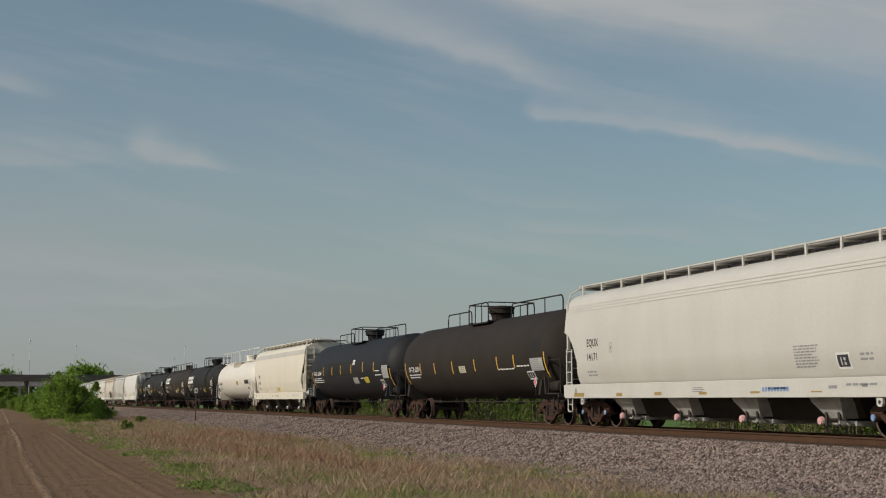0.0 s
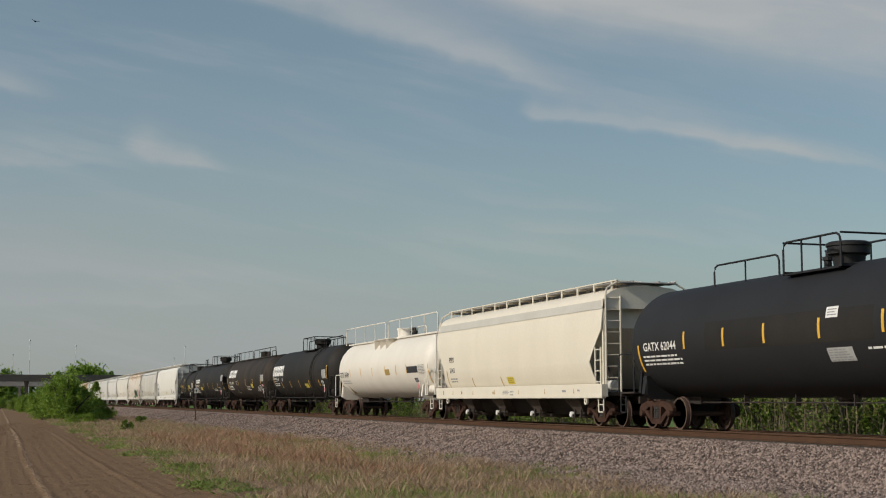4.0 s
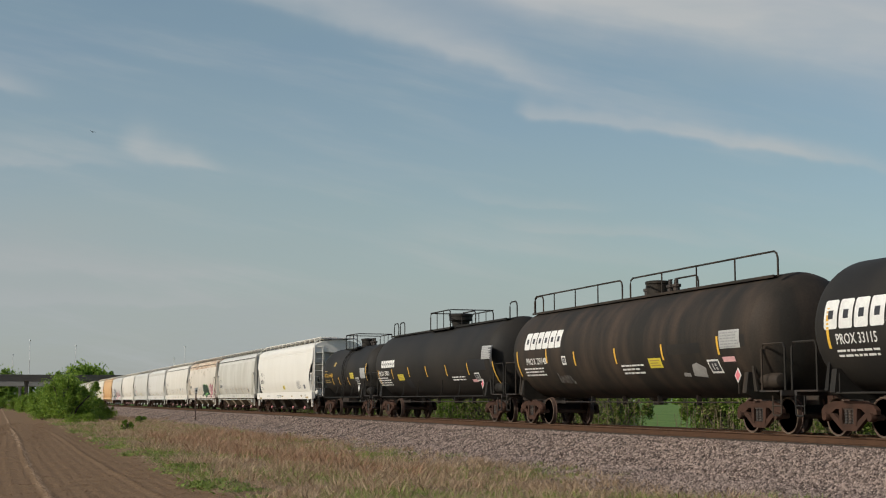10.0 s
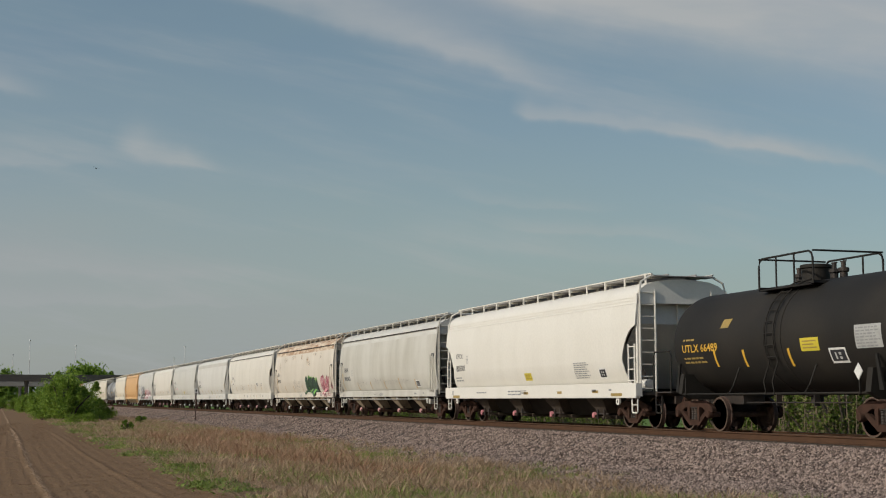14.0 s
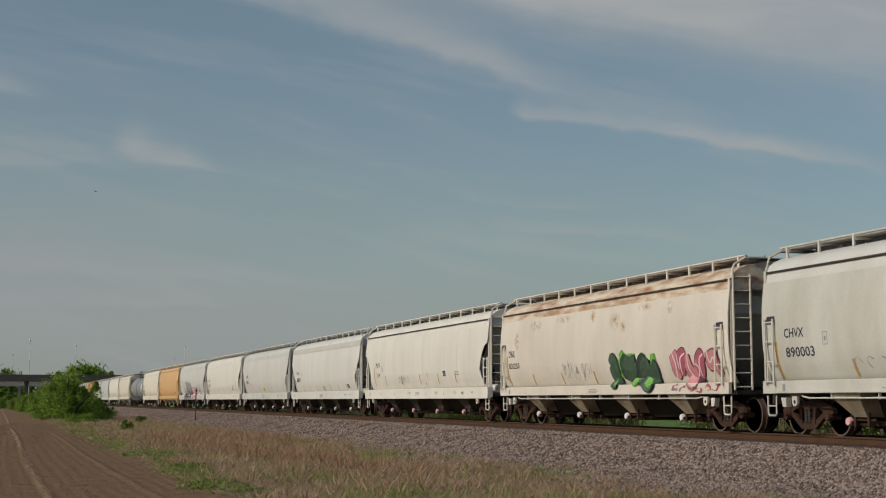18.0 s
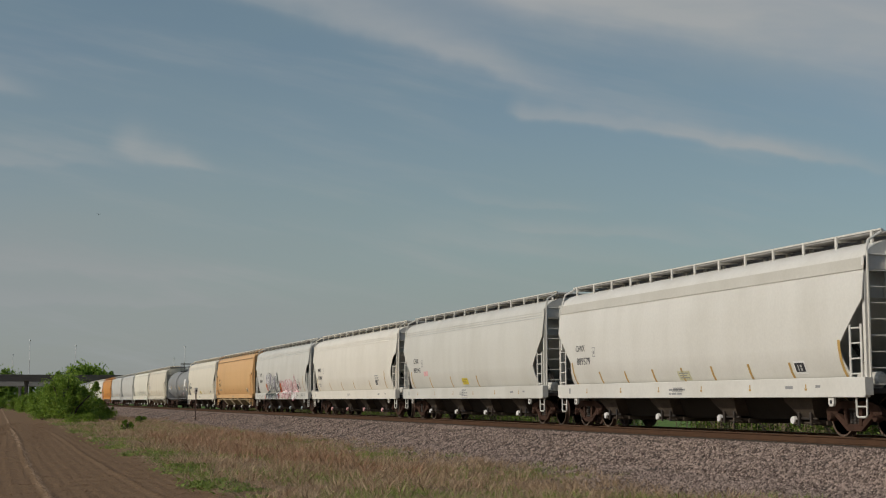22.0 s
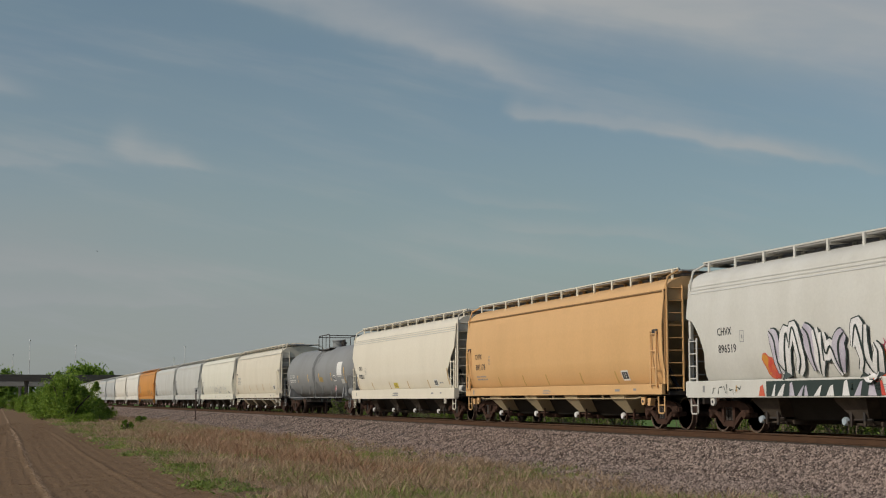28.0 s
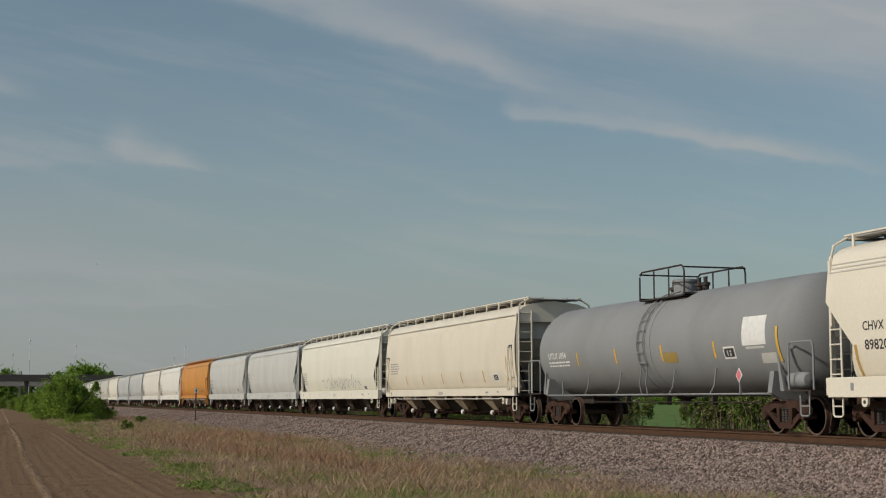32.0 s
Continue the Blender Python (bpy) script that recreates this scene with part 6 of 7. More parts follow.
def make_train():
    car, put, half = add(hopper(length(0), C_WHITE0, "curved", "ribs", under=FUNNEL_PALE, label="clean white covered hopper with yellow sill reflectors", cap=PINK), 0.26)
    for x in (-1, 1):
        for dx in (-0.89, 0.89):
            part("bearing_cap", "bearing_cap", lambda: Shape().turned([(-1.165, 0.01), (-1.16, 0.075), (-1.12, 0.085)], "y", (0, 0, R_WHEEL), 12), BLUE, car, pose(x * (length(0) / 2 - 1.97) + dx, 0, 0), "pale blue bearing end cap")
    lettering(car, put, "EQUX", -7.78, 2.53, 0.24, INK, 0.91)
    lettering(car, put, "14171", -7.83, 2.09, 0.23, INK, 0.83)
    small_print(car, put, -7.88, 1.71, 0.82, 2, INK)
    stencil_panel(car, put, 4.37, 1.57, 1.22, 0.60, GREYINK)
    tag_box(car, put, 6.17, 1.56, 0.48, 0.31)
    small_print(car, put, 7.07, 1.82, 0.49, 2, INK)
    outlined_mark(car, put, -6.05, 2.3, 0.2, GREYINK)
    plate(car, put, -8.81, 0.95, 0.79, 0.12, YELLOW)
    plate(car, put, -5.55, 0.96, 0.42, 0.10, YELLOW)
    plate(car, put, -2.95, 0.98, 0.45, 0.09, YELLOW)
    plate(car, put, -0.27, 0.99, 0.43, 0.07, YELLOW)
    plate(car, put, 2.43, 1.01, 0.45, 0.05, YELLOW)
    plate(car, put, 5.18, 1.02, 0.46, 0.03, YELLOW)
    small_print(car, put, 3.29, 1.10, 1.03, 1, BLUE)
    small_print(car, put, 6.6, 1.16, 1.2, 1, INK)
    patch(car, put, "painted_mark", BLUE, *[rect(3.0 + 0.14 * k, 1.05, 0.10, 0.11) for k in range(9)], label="pale blue painted mark")
    car, put, half = add(tank_car(length(1), C_BROWNBLACK, cage=(-0.9, 1.5), rails=((-4.8, -1.6), (3.2, 8.4)), ladder=None, rod=False, label="matt brown-black tank car with yellow reflector strips"), 0.62)
    strips(car, put, [(-8.95, 1.57, 2.51), (-6.60, 2.02, 2.45), (-4.50, 1.98, 2.42), (-2.02, 1.93, 2.43), (0.82, 1.97, 2.44), (3.46, 1.97, 2.45), (5.28, 2.00, 2.48), (8.30, 1.63, 2.50)])
    plate(car, put, -1.13, 1.94, 0.82, 0.27, CREAM_PLATE)
    small_print(car, put, 3.46, 1.96, 1.87, 1, WHITE)
    small_print(car, put, 5.56, 2.04, 1.32, 1, WHITE)
    stencil_panel(car, put, 6.96, 1.87, 1.19, 0.44, STENCIL_PALE)
    tag_box(car, put, 6.42, 1.60, 0.64, 0.24)
    lettering(car, put, "GATX 62074", -8.39, 2.10, 0.22, WHITE, 1.72)
    small_print(car, put, -8.41, 1.94, 1.87, 2, WHITE)
    patch(car, lift_off(put, -0.004), "repaint_patch", BLACK, rect(7.1, 2.5, 0.8, 0.5))
    car, put, half = add(tank_car(length(2), C_BLUEBLACK, cage=(-1.0, 1.5), rails=((-5.2, -1.8), (3.1, 8.6)), ladder=None, rod=False, label="glossy black tank car with white stencils and yellow strips"), 0.96)
    lettering(car, put, "GATX 62044", -8.73, 2.25, 0.24, WHITE, 2.06)
    strips(car, put, [(-9.10, 1.66, 2.43), (-6.23, 2.24, 2.71), (-4.05, 2.23, 2.71), (-2.01, 2.24, 2.72), (0.44, 2.25, 2.72), (2.90, 2.28, 2.78), (5.10, 2.25, 2.74), (8.11, 1.52, 2.38)])
    plate(car, put, 0.77, 2.70, 0.48, 0.25, WHITE)
    stencil_panel(car, put, 0.69, 1.71, 1.01, 0.31, STENCIL_PALE)
    plate(car, put, 3.00, 1.73, 0.87, 0.28, YELLOW)
    small_print(car, put, 2.28, 1.94, 0.74, 1, WHITE)
    small_print(car, put, 5.36, 2.27, 0.83, 1, WHITE)
    small_print(car, put, 5.35, 2.06, 1.18, 1, WHITE)
    stencil_panel(car, put, 6.71, 1.91, 1.08, 0.62, STENCIL_PALE)
    tag_box(car, put, 6.08, 1.51, 0.59, 0.31)
    small_print(car, put, -8.80, 2.06, 2.59, 3, WHITE)
    patch(car, lift_off(put, -0.004), "repaint_patch", BLACK, rect(-5.0, 2.15, 7.6, 0.75))
    car, put, half = add(hopper(length(3), C_CREAM2, "diagonal", "band", fascia=C_BAND, label="cream covered hopper with a grey eaves band", cap=SPRAY_WHITE), 0.72)
    lettering(car, put, "PSPX", -7.6, 2.37, 0.22, INK, 0.64)
    lettering(car, put, "2143", -7.58, 1.95, 0.21, INK, 0.64)
    strips(car, put, [(-8.02, 1.29, 2.05), (-4.90, 1.26, 1.71), (-1.58, 1.26, 1.72)])
    small_print(car, put, -7.58, 1.68, 0.9, 2, INK)
    plate(car, put, -0.92, 1.43, 0.72, 0.26, YELLOW)
    plate(car, put, -6.00, 1.08, 0.14, 0.11, YELLOW)
    plate(car, put, -2.21, 1.07, 0.13, 0.09, YELLOW)
    small_print(car, put, -0.31, 1.12, 0.38, 2, INK)
    car, put, half = add(tank_car(length(4), C_TANKWHITE, r=1.53, zc=2.47, dome="drum", cage=None, rails=((-8.75, -0.45), (0.1, 8.4)), walkway=(-8.75, 8.5), ladder=None, rod=False, rail_y=-0.95, rail_h=0.90, trim=C_TANKWHITE, brackets=(-1.35, -0.25, 0.85), dome_r=0.48, label="white tank car with a full-length railed walkway"), 1.22)
    lettering(car, put, "CGTX 64349", -9.14, 2.06, 0.27, INK, 2.02)
    strips(car, put, [(-6.84, 2.03, 2.49), (-4.58, 2.01, 2.50), (-2.24, 2.02, 2.47), (0.25, 2.05, 2.48), (2.21, 2.04, 2.48), (4.01, 2.04, 2.48), (7.46, 1.59, 2.44)])
    plate(car, put, 0.35, 2.04, 0.76, 0.28, OCHRE)
    plate(car, put, 4.12, 2.08, 1.75, 0.30, INK)
    stencil_panel(car, put, 5.95, 1.97, 1.10, 0.50, GREYINK)
    tag_box(car, put, 5.02, 1.63, 0.55, 0.23)
    small_print(car, put, -8.75, 1.84, 1.82, 2, INK)
    for tri in ([(6.6, 1.15), (7.1, 1.15), (6.9, 1.5)], [(-8.2, 1.2), (-7.6, 1.2), (-8.0, 1.6)]):
        patch(car, put, "brown_stain", OCHRE, tri, label="brown residue stain")
    car, put, half = add(tank_car(length(5), BLACK, cage=(-0.9, 2.5), rails=((-0.8, 3.7), (4.2, 8.5)), ladder=4.4, bands=(4.0, 4.85), label="black tank car with a white block mark"), 0.92)
    logo(car, put, -8.79, 2.43, 3.55, 0.66)
    lettering(car, put, "PROX 33115", -8.37, 2.09, 0.23, WHITE, 1.56)
    small_print(car, put, -8.42, 1.91, 1.65, 2, WHITE)
    plate(car, put, -5.83, 2.07, 0.30, 0.22, GREYINK)
    strips(car, put, [(-8.70, 2.00, 2.92), (-6.14, 1.61, 2.02), (-3.44, 1.62, 2.05), (-0.66, 1.64, 2.05), (2.27, 1.62, 2.04)])
    strips(car, put, [(5.05, 1.62, 2.04), (7.4, 2.05, 2.85)])
    tag_box(car, put, 5.75, 1.70, 0.5, 0.24)
    plate(car, put, 0.95, 1.60, 0.96, 0.24, YELLOW)
    stencil_panel(car, put, 6.2, 2.1, 1.0, 0.5, STENCIL_PALE)
    patch(car, lift_off(put, -0.004), "repaint_patch", C_BROWNBLACK, rect(4.0, 1.9, 1.6, 0.4))
    car, put, half = add(tank_car(length(6), C_STAINED, dome="drum", cage=None, rails=((-8.3, -0.7), (-0.1, 8.6)), walkway=(-8.5, 8.4), ladder=None, rod=False, rail_y=-0.8, rail_h=0.66, loops=(-8.6,), label="stained brownish-black tank car with a railed walkway"), 0.92)
    logo(car, put, -8.20, 2.60, 3.40, 0.59)
    lettering(car, put, "PROX 29148", -8.10, 2.08, 0.22, WHITE, 1.90)
    small_print(car, put, -8.43, 1.91, 2.00, 3, WHITE)
    tag_box(car, put, -4.78, 2.04, 0.28, 0.23)
    strips(car, put, [(-9.00, 1.69, 2.56), (-6.20, 2.10, 2.58), (-3.79, 1.96, 2.41), (-0.61, 1.94, 2.41), (2.57, 1.97, 2.41), (5.84, 2.02, 2.50)])
    plate(car, put, 1.64, 1.76, 0.81, 0.28, YELLOW)
    small_print(car, put, -0.30, 1.84, 1.55, 3, WHITE)
    stencil_panel(car, put, 6.00, 2.17, 1.06, 0.47, STENCIL_PALE)
    tag_box(car, put, 5.15, 1.58, 0.56, 0.30)
    plate(car, put, 6.00, 1.83, 0.64, 0.13, PINK)
    scrawl(car, put, -5.7, -4.4, 1.35, 1.75, SPRAY_GREY, 5, 4, 0.02)
    patch(car, lift_off(put, -0.004), "repaint_patch", BLACK, rect(3.0, 2.1, 1.9, 0.28))
    patch(car, lift_off(put, -0.004), "repaint_patch", BLACK, rect(6.8, 2.2, 0.5, 0.3))
    patch(car, put, "paint_spill", SPRAY_GREY, [(4.0, 1.5), (4.7, 1.45), (4.9, 1.7), (4.5, 1.85), (4.2, 1.8)], [(3.4, 1.5), (3.8, 1.48), (3.85, 1.58), (3.5, 1.6)], label="grey paint spill")
    car, put, half = add(tank_car(length(7), BLACK, cage=(-1.0, 1.9), rails=((2.4, 4.2),), walkway=(-8.3, 8.4), ladder=None, loops=(-8.4, -7.3, 8.4), label="dusty black tank car with a white block mark"), 0.96)
    logo(car, put, -8.15, 2.39, 2.37, 0.34)
    lettering(car, put, "PROX 29880", -8.76, 2.02, 0.22, WHITE, 1.85)
    small_print(car, put, -9.13, 1.88, 2.21, 4, WHITE)
    strips(car, put, [(-8.90, 1.54, 2.31), (-6.41, 1.86, 2.30), (-3.60, 1.89, 2.33), (-0.86, 1.86, 2.32), (2.02, 1.85, 2.31), (4.89, 1.85, 2.31), (7.97, 1.48, 2.31)])
    plate(car, put, -5.49, 1.76, 0.97, 0.28, YELLOW)
    small_print(car, put, 2.61, 1.76, 1.68, 2, WHITE)
    stencil_panel(car, put, 6.75, 2.42, 1.06, 0.51, STENCIL_PALE)
    # flat black patch: a slot's shade painted on, nothing is cut
    patch(car, put, "end_slot", INK, [(7.5, 2.85), (7.95, 2.95), (8.0, 2.25), (7.85, 2.1)], label="flat black patch painted as the dark of a slot")
    tag_box(car, put, 5.60, 1.63, 0.52, 0.26)
    plate(car, put, 5.04, 1.56, 0.63, 0.11, PINK)
    patch(car, lift_off(put, -0.004), "repaint_patch", C_BLUEBLACK, rect(4.9, 2.0, 2.2, 0.45))
    patch(car, lift_off(put, -0.004), "repaint_patch", C_BLUEBLACK, rect(-4.4, 1.4, 0.8, 0.4))
    car, put, half = add(tank_car(length(8), BLACK, r=1.40, zc=2.40, dome="drum", cage=(-0.9, 1.6), rails=(), ladder=0.3, bands=(-0.1, 0.7), sign=WHITE, label="short black tank car with yellow stencils"), 0.87)
    lettering(car, put, "UTLX 66489", -5.30, 2.14, 0.21, YELLOW, 2.0)
    small_print(car, put, -5.26, 1.95, 1.28, 2, OCHRE)
    small_print(car, put, -5.2, 2.45, 0.7, 1, OCHRE)
    patch(car, put, "painted_mark", OCHRE, [(-3.15, 2.72), (-2.75, 2.72), (-2.6, 2.95), (-3.05, 2.95)], label="small orange painted mark")
    strips(car, put, [(-3.56, 1.72, 2.18), (-2.05, 1.69, 2.12), (0.10, 1.65, 2.08), (4.18, 1.84, 2.74)])
    plate(car, put, 0.73, 1.99, 0.78, 0.31, YELLOW)
    stencil_panel(car, put, 2.98, 1.98, 1.00, 0.52, STENCIL_PALE)
    tag_box(car, put, 1.89, 1.71, 0.61, 0.29)
    car, put, half = add(hopper(length(9), C_WHITE, "curved", "ribs", end=C_PALEGREY2, label="white covered hopper with yellow sill reflectors", cap=SPRAY_ROSE), 0.39)
    lettering(car, put, "CPCX", -8.21, 2.51, 0.19, INK, 0.85)
    lettering(car, put, "805001", -8.21, 2.00, 0.24, INK, 1.09)
    outlined_mark(car, put, -6.90, 2.30, 0.2, GREYINK)
    plate(car, put, -0.55, 1.53, 0.67, 0.26, YELLOW)
    stencil_panel(car, put, 4.00, 1.51, 1.38, 0.59, GREYINK)
    tag_box(car, put, 6.04, 1.53, 0.48, 0.28)
    plate(car, put, -8.59, 0.93, 0.86, 0.10, YELLOW)
    plate(car, put, -0.44, 1.04, 0.44, 0.09, YELLOW)
    plate(car, put, 2.72, 1.05, 0.40, 0.08, YELLOW)
    plate(car, put, 5.64, 1.06, 0.46, 0.08, YELLOW)
    plate(car, put, 7.05, 0.96, 0.80, 0.09, YELLOW)
    small_print(car, put, -5.61, 1.10, 1.39, 1, INK)
    small_print(car, put, -2.07, 1.13, 1.43, 2, INK)
    small_print(car, put, -8.41, 1.71, 0.91, 2, INK)
    car, put, half = add(hopper(length(10), C_DUSTY, "straight", "line", fascia=STEEL_DARK, roof=C_PALEGREY, end=C_GREY, label="dusty pale grey covered hopper with grey scrawls", cap=PINK))
    lettering(car, put, "CHVX", -7.84, 2.32, 0.22, NAVY, 0.86)
    lettering(car, put, "890003", -7.81, 1.86, 0.23, NAVY, 1.24)
    outlined_mark(car, put, -6.20, 2.10, 0.2, GREYINK)
    strips(car, put, [(-8.27, 1.36, 2.24), (-5.15, 1.36, 1.75), (-2.54, 1.35, 1.77), (0.11, 1.35, 1.79), (2.77, 1.35, 1.87), (5.39, 1.36, 1.79)])
    tag_box(car, put, 5.61, 1.46, 0.50, 0.25)
    scrawl(car, put, -5.2, -3.3, 1.5, 1.85, SPRAY_GREY, 1, 4, 0.015)
    scrawl(car, put, -1.7, -0.3, 1.65, 1.95, SPRAY_GREY, 2, 5, 0.012)
    scrawl(car, put, 0.3, 4.6, 1.6, 1.85, SPRAY_GREY, 3, 11, 0.012)
    scrawl(car, put, -4, 0, 1.08, 1.24, SPRAY_GREY, 4, 8, 0.01)
    car, put, half = add(hopper(length(11), C_RUSTED, "straight", "line", fascia=STEEL_DARK, roof=C_RUSTROOF, end=C_GREY, label="cream covered hopper with a rusted roof and sprayed graffiti", cap=SPRAY_WHITE), 0.22)
    lettering(car, put, "CHVX", -7.94, 2.38, 0.24, INK, 0.63)
    lettering(car, put, "830250", -7.95, 1.97, 0.20, INK, 1.07)
    strips(car, put, [(-5.71, 1.33, 1.75), (-3.08, 1.32, 1.74), (-0.41, 1.31, 1.75), (-8.15, 1.33, 2.43)])
    scrawl(car, put, -3.0, -0.6, 1.42, 2.2, SPRAY_GREY, 11, 6, 0.013)
    scrawl(car, put, -2.9, -0.5, 1.46, 2.1, SPRAY_GREY, 16, 5, 0.010)
    graffiti(car, put, 1.2, 4.0, 1.46, 2.32, (SPRAY_GREEN,), 26, 6, 0.34, SPRAY_GREEN)
    graffiti(car, lift_off(put, 0.03), 1.15, 4.0, 1.38, 2.16, (SPRAY_TEAL, SPRAY_DARK, SPRAY_TEAL), 21, 6, 0.50, SPRAY_DARK, None, SPRAY_TEAL)
    graffiti(car, put, 5.05, 7.85, 1.40, 2.22, (SPRAY_ROSE, SPRAY_CRIMSON), 25, 5, 0.36, SPRAY_MAROON, None, SPRAY_PINK, -0.15)
    scrawl(car, put, 5.2, 7.9, 1.06, 1.28, SPRAY_CRIMSON, 23, 6, 0.03)
    for u, v, w, h in ((0.9, 2.9, 1.0, 0.7), (1.7, 2.8, 0.6, 0.5), (-7.4, 2.5, 0.6, 0.9), (-0.6, 3.2, 0.6, 0.6), (4.8, 3.2, 0.5, 0.5), (-6.0, 3.2, 1.4, 0.45), (2.8, 3.4, 1.2, 0.3), (-3.6, 3.35, 1.6, 0.35)):
        stain(car, put, u, v, w, h)
    car, put, half = add(hopper(length(12), C_WHITE2, "curved", "line", fascia=STEEL_DARK, end=C_GREY, label="white covered hopper with panel seams and rust spots", cap=PINK), 0.75)
    lettering(car, put, "PSPX", -8.10, 2.42, 0.22, INK, 0.83)
    lettering(car, put, "1336", -7.99, 1.96, 0.19, INK, 0.69)
    outlined_mark(car, put, -7.00, 2.20, 0.2, GREYINK)
    strips(car, put, [(-8.44, 1.53, 2.42), (-6.39, 1.54, 1.99), (-3.60, 1.54, 1.96), (-0.66, 1.53, 1.98), (2.06, 1.52, 1.97), (4.45, 1.53, 1.96)])
    tag_box(car, put, 2.85, 1.82, 0.40, 0.27)
    small_print(car, put, 4.51, 1.98, 0.53, 2, INK)
    scrawl(car, put, -4.2, -2.4, 1.55, 2.0, SPRAY_GREY, 6, 7, 0.009)
    scrawl(car, put, -4.1, -2.5, 1.6, 2.05, SPRAY_GREY, 17, 6, 0.007)
    [patch(car, put, "panel_seam", C_DUSTY, rect(-8.0 + 1.6 * k, 1.4, 0.022, 2.5)) for k in range(11)]
    for u, v, w, h in ((0.45, 1.55, 0.22, 0.75), (0.75, 1.6, 0.16, 0.5), (0.1, 1.42, 0.3, 0.3), (-2.5, 1.08, 0.8, 0.16), (1.6, 1.05, 0.9, 0.2), (4.2, 1.05, 0.7, 0.2)):
        stain(car, put, u, v, w, h)
    car, put, half = add(hopper(length(13), C_PALEGREY2, "diagonal", "band", fascia=C_BAND, end=C_GREY, label="pale grey covered hopper with a dark eaves band", cap=SPRAY_WHITE), 0.38)
    lettering(car, put, "CHVX", -7.62, 2.40, 0.19, INK, 0.73)
    lettering(car, put, "889579", -7.58, 1.97, 0.22, INK, 1.08)
    outlined_mark(car, put, -6.30, 2.20, 0.2, GREYINK)
    strips(car, put, [(-8.02, 1.28, 2.05), (-5.97, 1.28, 1.72), (-4.13, 1.28, 1.70), (-2.25, 1.27, 1.72), (-0.45, 1.27, 1.73), (1.27, 1.29, 1.73), (3.21, 1.29, 1.74), (5.14, 1.27, 1.73), (7.33, 1.26, 2.18)])
    plate(car, put, -0.69, 1.39, 0.73, 0.25, CREAM_PLATE)
    tag_box(car, put, 5.39, 1.48, 0.45, 0.25)
    small_print(car, put, -0.97, 1.10, 0.94, 2, INK)
    car, put, half = add(hopper(length(14), C_PALEGREY, "diagonal", "ribs", fascia=C_GREY, end=C_GREY, label="pale grey covered hopper with a ribbed eaves band", cap=SPRAY_WHITE), 0.55)
    lettering(car, put, "CHVX", -7.59, 2.46, 0.22, INK, 0.75)
    lettering(car, put, "893142", -7.60, 2.06, 0.21, INK, 1.04)
    outlined_mark(car, put, -6.40, 2.30, 0.2, GREYINK)
    plate(car, put, -6.09, 1.89, 0.64, 0.20, PINK)
    plate(car, put, -0.94, 1.47, 0.73, 0.25, YELLOW)
    strips(car, put, [(-8.06, 1.38, 2.1), (-5.34, 1.37, 1.82), (-2.42, 1.37, 1.82), (0.90, 1.37, 1.81)])
    small_print(car, put, -0.67, 1.22, 0.72, 4, INK)
    car, put, half = add(hopper(length(15), C_WHITE2, "curved", "ribs", end=C_GREY, label="off-white covered hopper with ribbed eaves"), 0.06)
    tag_box(car, put, 5.15, 1.58, 0.40, 0.25)
    small_print(car, put, 5.17, 2.02, 0.66, 3, INK)
    strips(car, put, [(-8.06, 1.4, 2.1), (-5.0, 1.4, 1.83), (-2.2, 1.4, 1.83), (0.54, 1.41, 1.85), (3.88, 1.39, 1.83), (6.95, 1.42, 2.28)])
    lettering(car, put, "MBRX", -7.75, 2.46, 0.20, INK, 0.78)
    lettering(car, put, "170004", -7.75, 2.02, 0.22, INK, 1.05)
    small_print(car, put, -7.65, 1.74, 0.55, 2, INK)
    outlined_mark(car, put, -6.45, 2.35, 0.2, GREYINK)
    car, put, half = add(hopper(length(16), C_PALEGREY, "curved", "ribs", fascia=C_GREY, end=C_GREY2, label="pale grey covered hopper covered in colourful graffiti", cap=SPRAY_BLUE), 0.67)
    lettering(car, put, "CHVX", -7.97, 2.51, 0.20, INK, 0.76)
    lettering(car, put, "896519", -7.94, 2.06, 0.21, INK, 0.93)
    outlined_mark(car, put, -6.80, 2.30, 0.2, GREYINK)
    tag_box(car, put, 4.78, 1.54, 0.48, 0.31)
    stencil_panel(car, put, 4.94, 1.88, 0.82, 0.33, GREYINK)
    strips(car, put, [(6.58, 1.41, 2.30)])
    graffiti(car, put, -5.9, -5.2, 1.36, 2.0, (C_DEEP_ORANGE, SPRAY_RED), 31, 2, 0.30, SPRAY_RED)
    graffiti(car, put, -1.1, -0.2, 1.36, 2.0, (SPRAY_RED, C_DEEP_ORANGE), 38, 3, 0.30, SPRAY_RED)
    graffiti(car, lift_off(put, 0.03), -5.5, -0.9, 1.36, 2.62, (SPRAY_LILAC, SPRAY_WHITE, SPRAY_WHITE), 32, 9, 0.34, SPRAY_DARK, None, SPRAY_DARK)
    patch(car, put, "graffiti_base", SPRAY_DARK, rect(-5.55, 0.93, 4.7, 0.37), label="black sprayed base")
    spray = random.Random(77)
    x = -5.9
    while x < -0.6:
        w, tip, lean = spray.uniform(0.12, 0.34), spray.uniform(1.18, 1.30), spray.uniform(-0.1, 0.25)
        colour = SPRAY_RED if x < -5.6 or x > -0.95 else spray.choice((SPRAY_WHITE, SPRAY_WHITE, SPRAY_WHITE, SPRAY_LILAC))
        patch(car, lift_off(put, 0.005), "graffiti_drop", colour, [(x, 0.94), (x + w, 0.94), (x + w * 0.7 + lean, tip), (x + lean + w * 0.3, tip - 0.04)], label="sprayed graffiti drop")
        x += w + spray.uniform(0.06, 0.35)
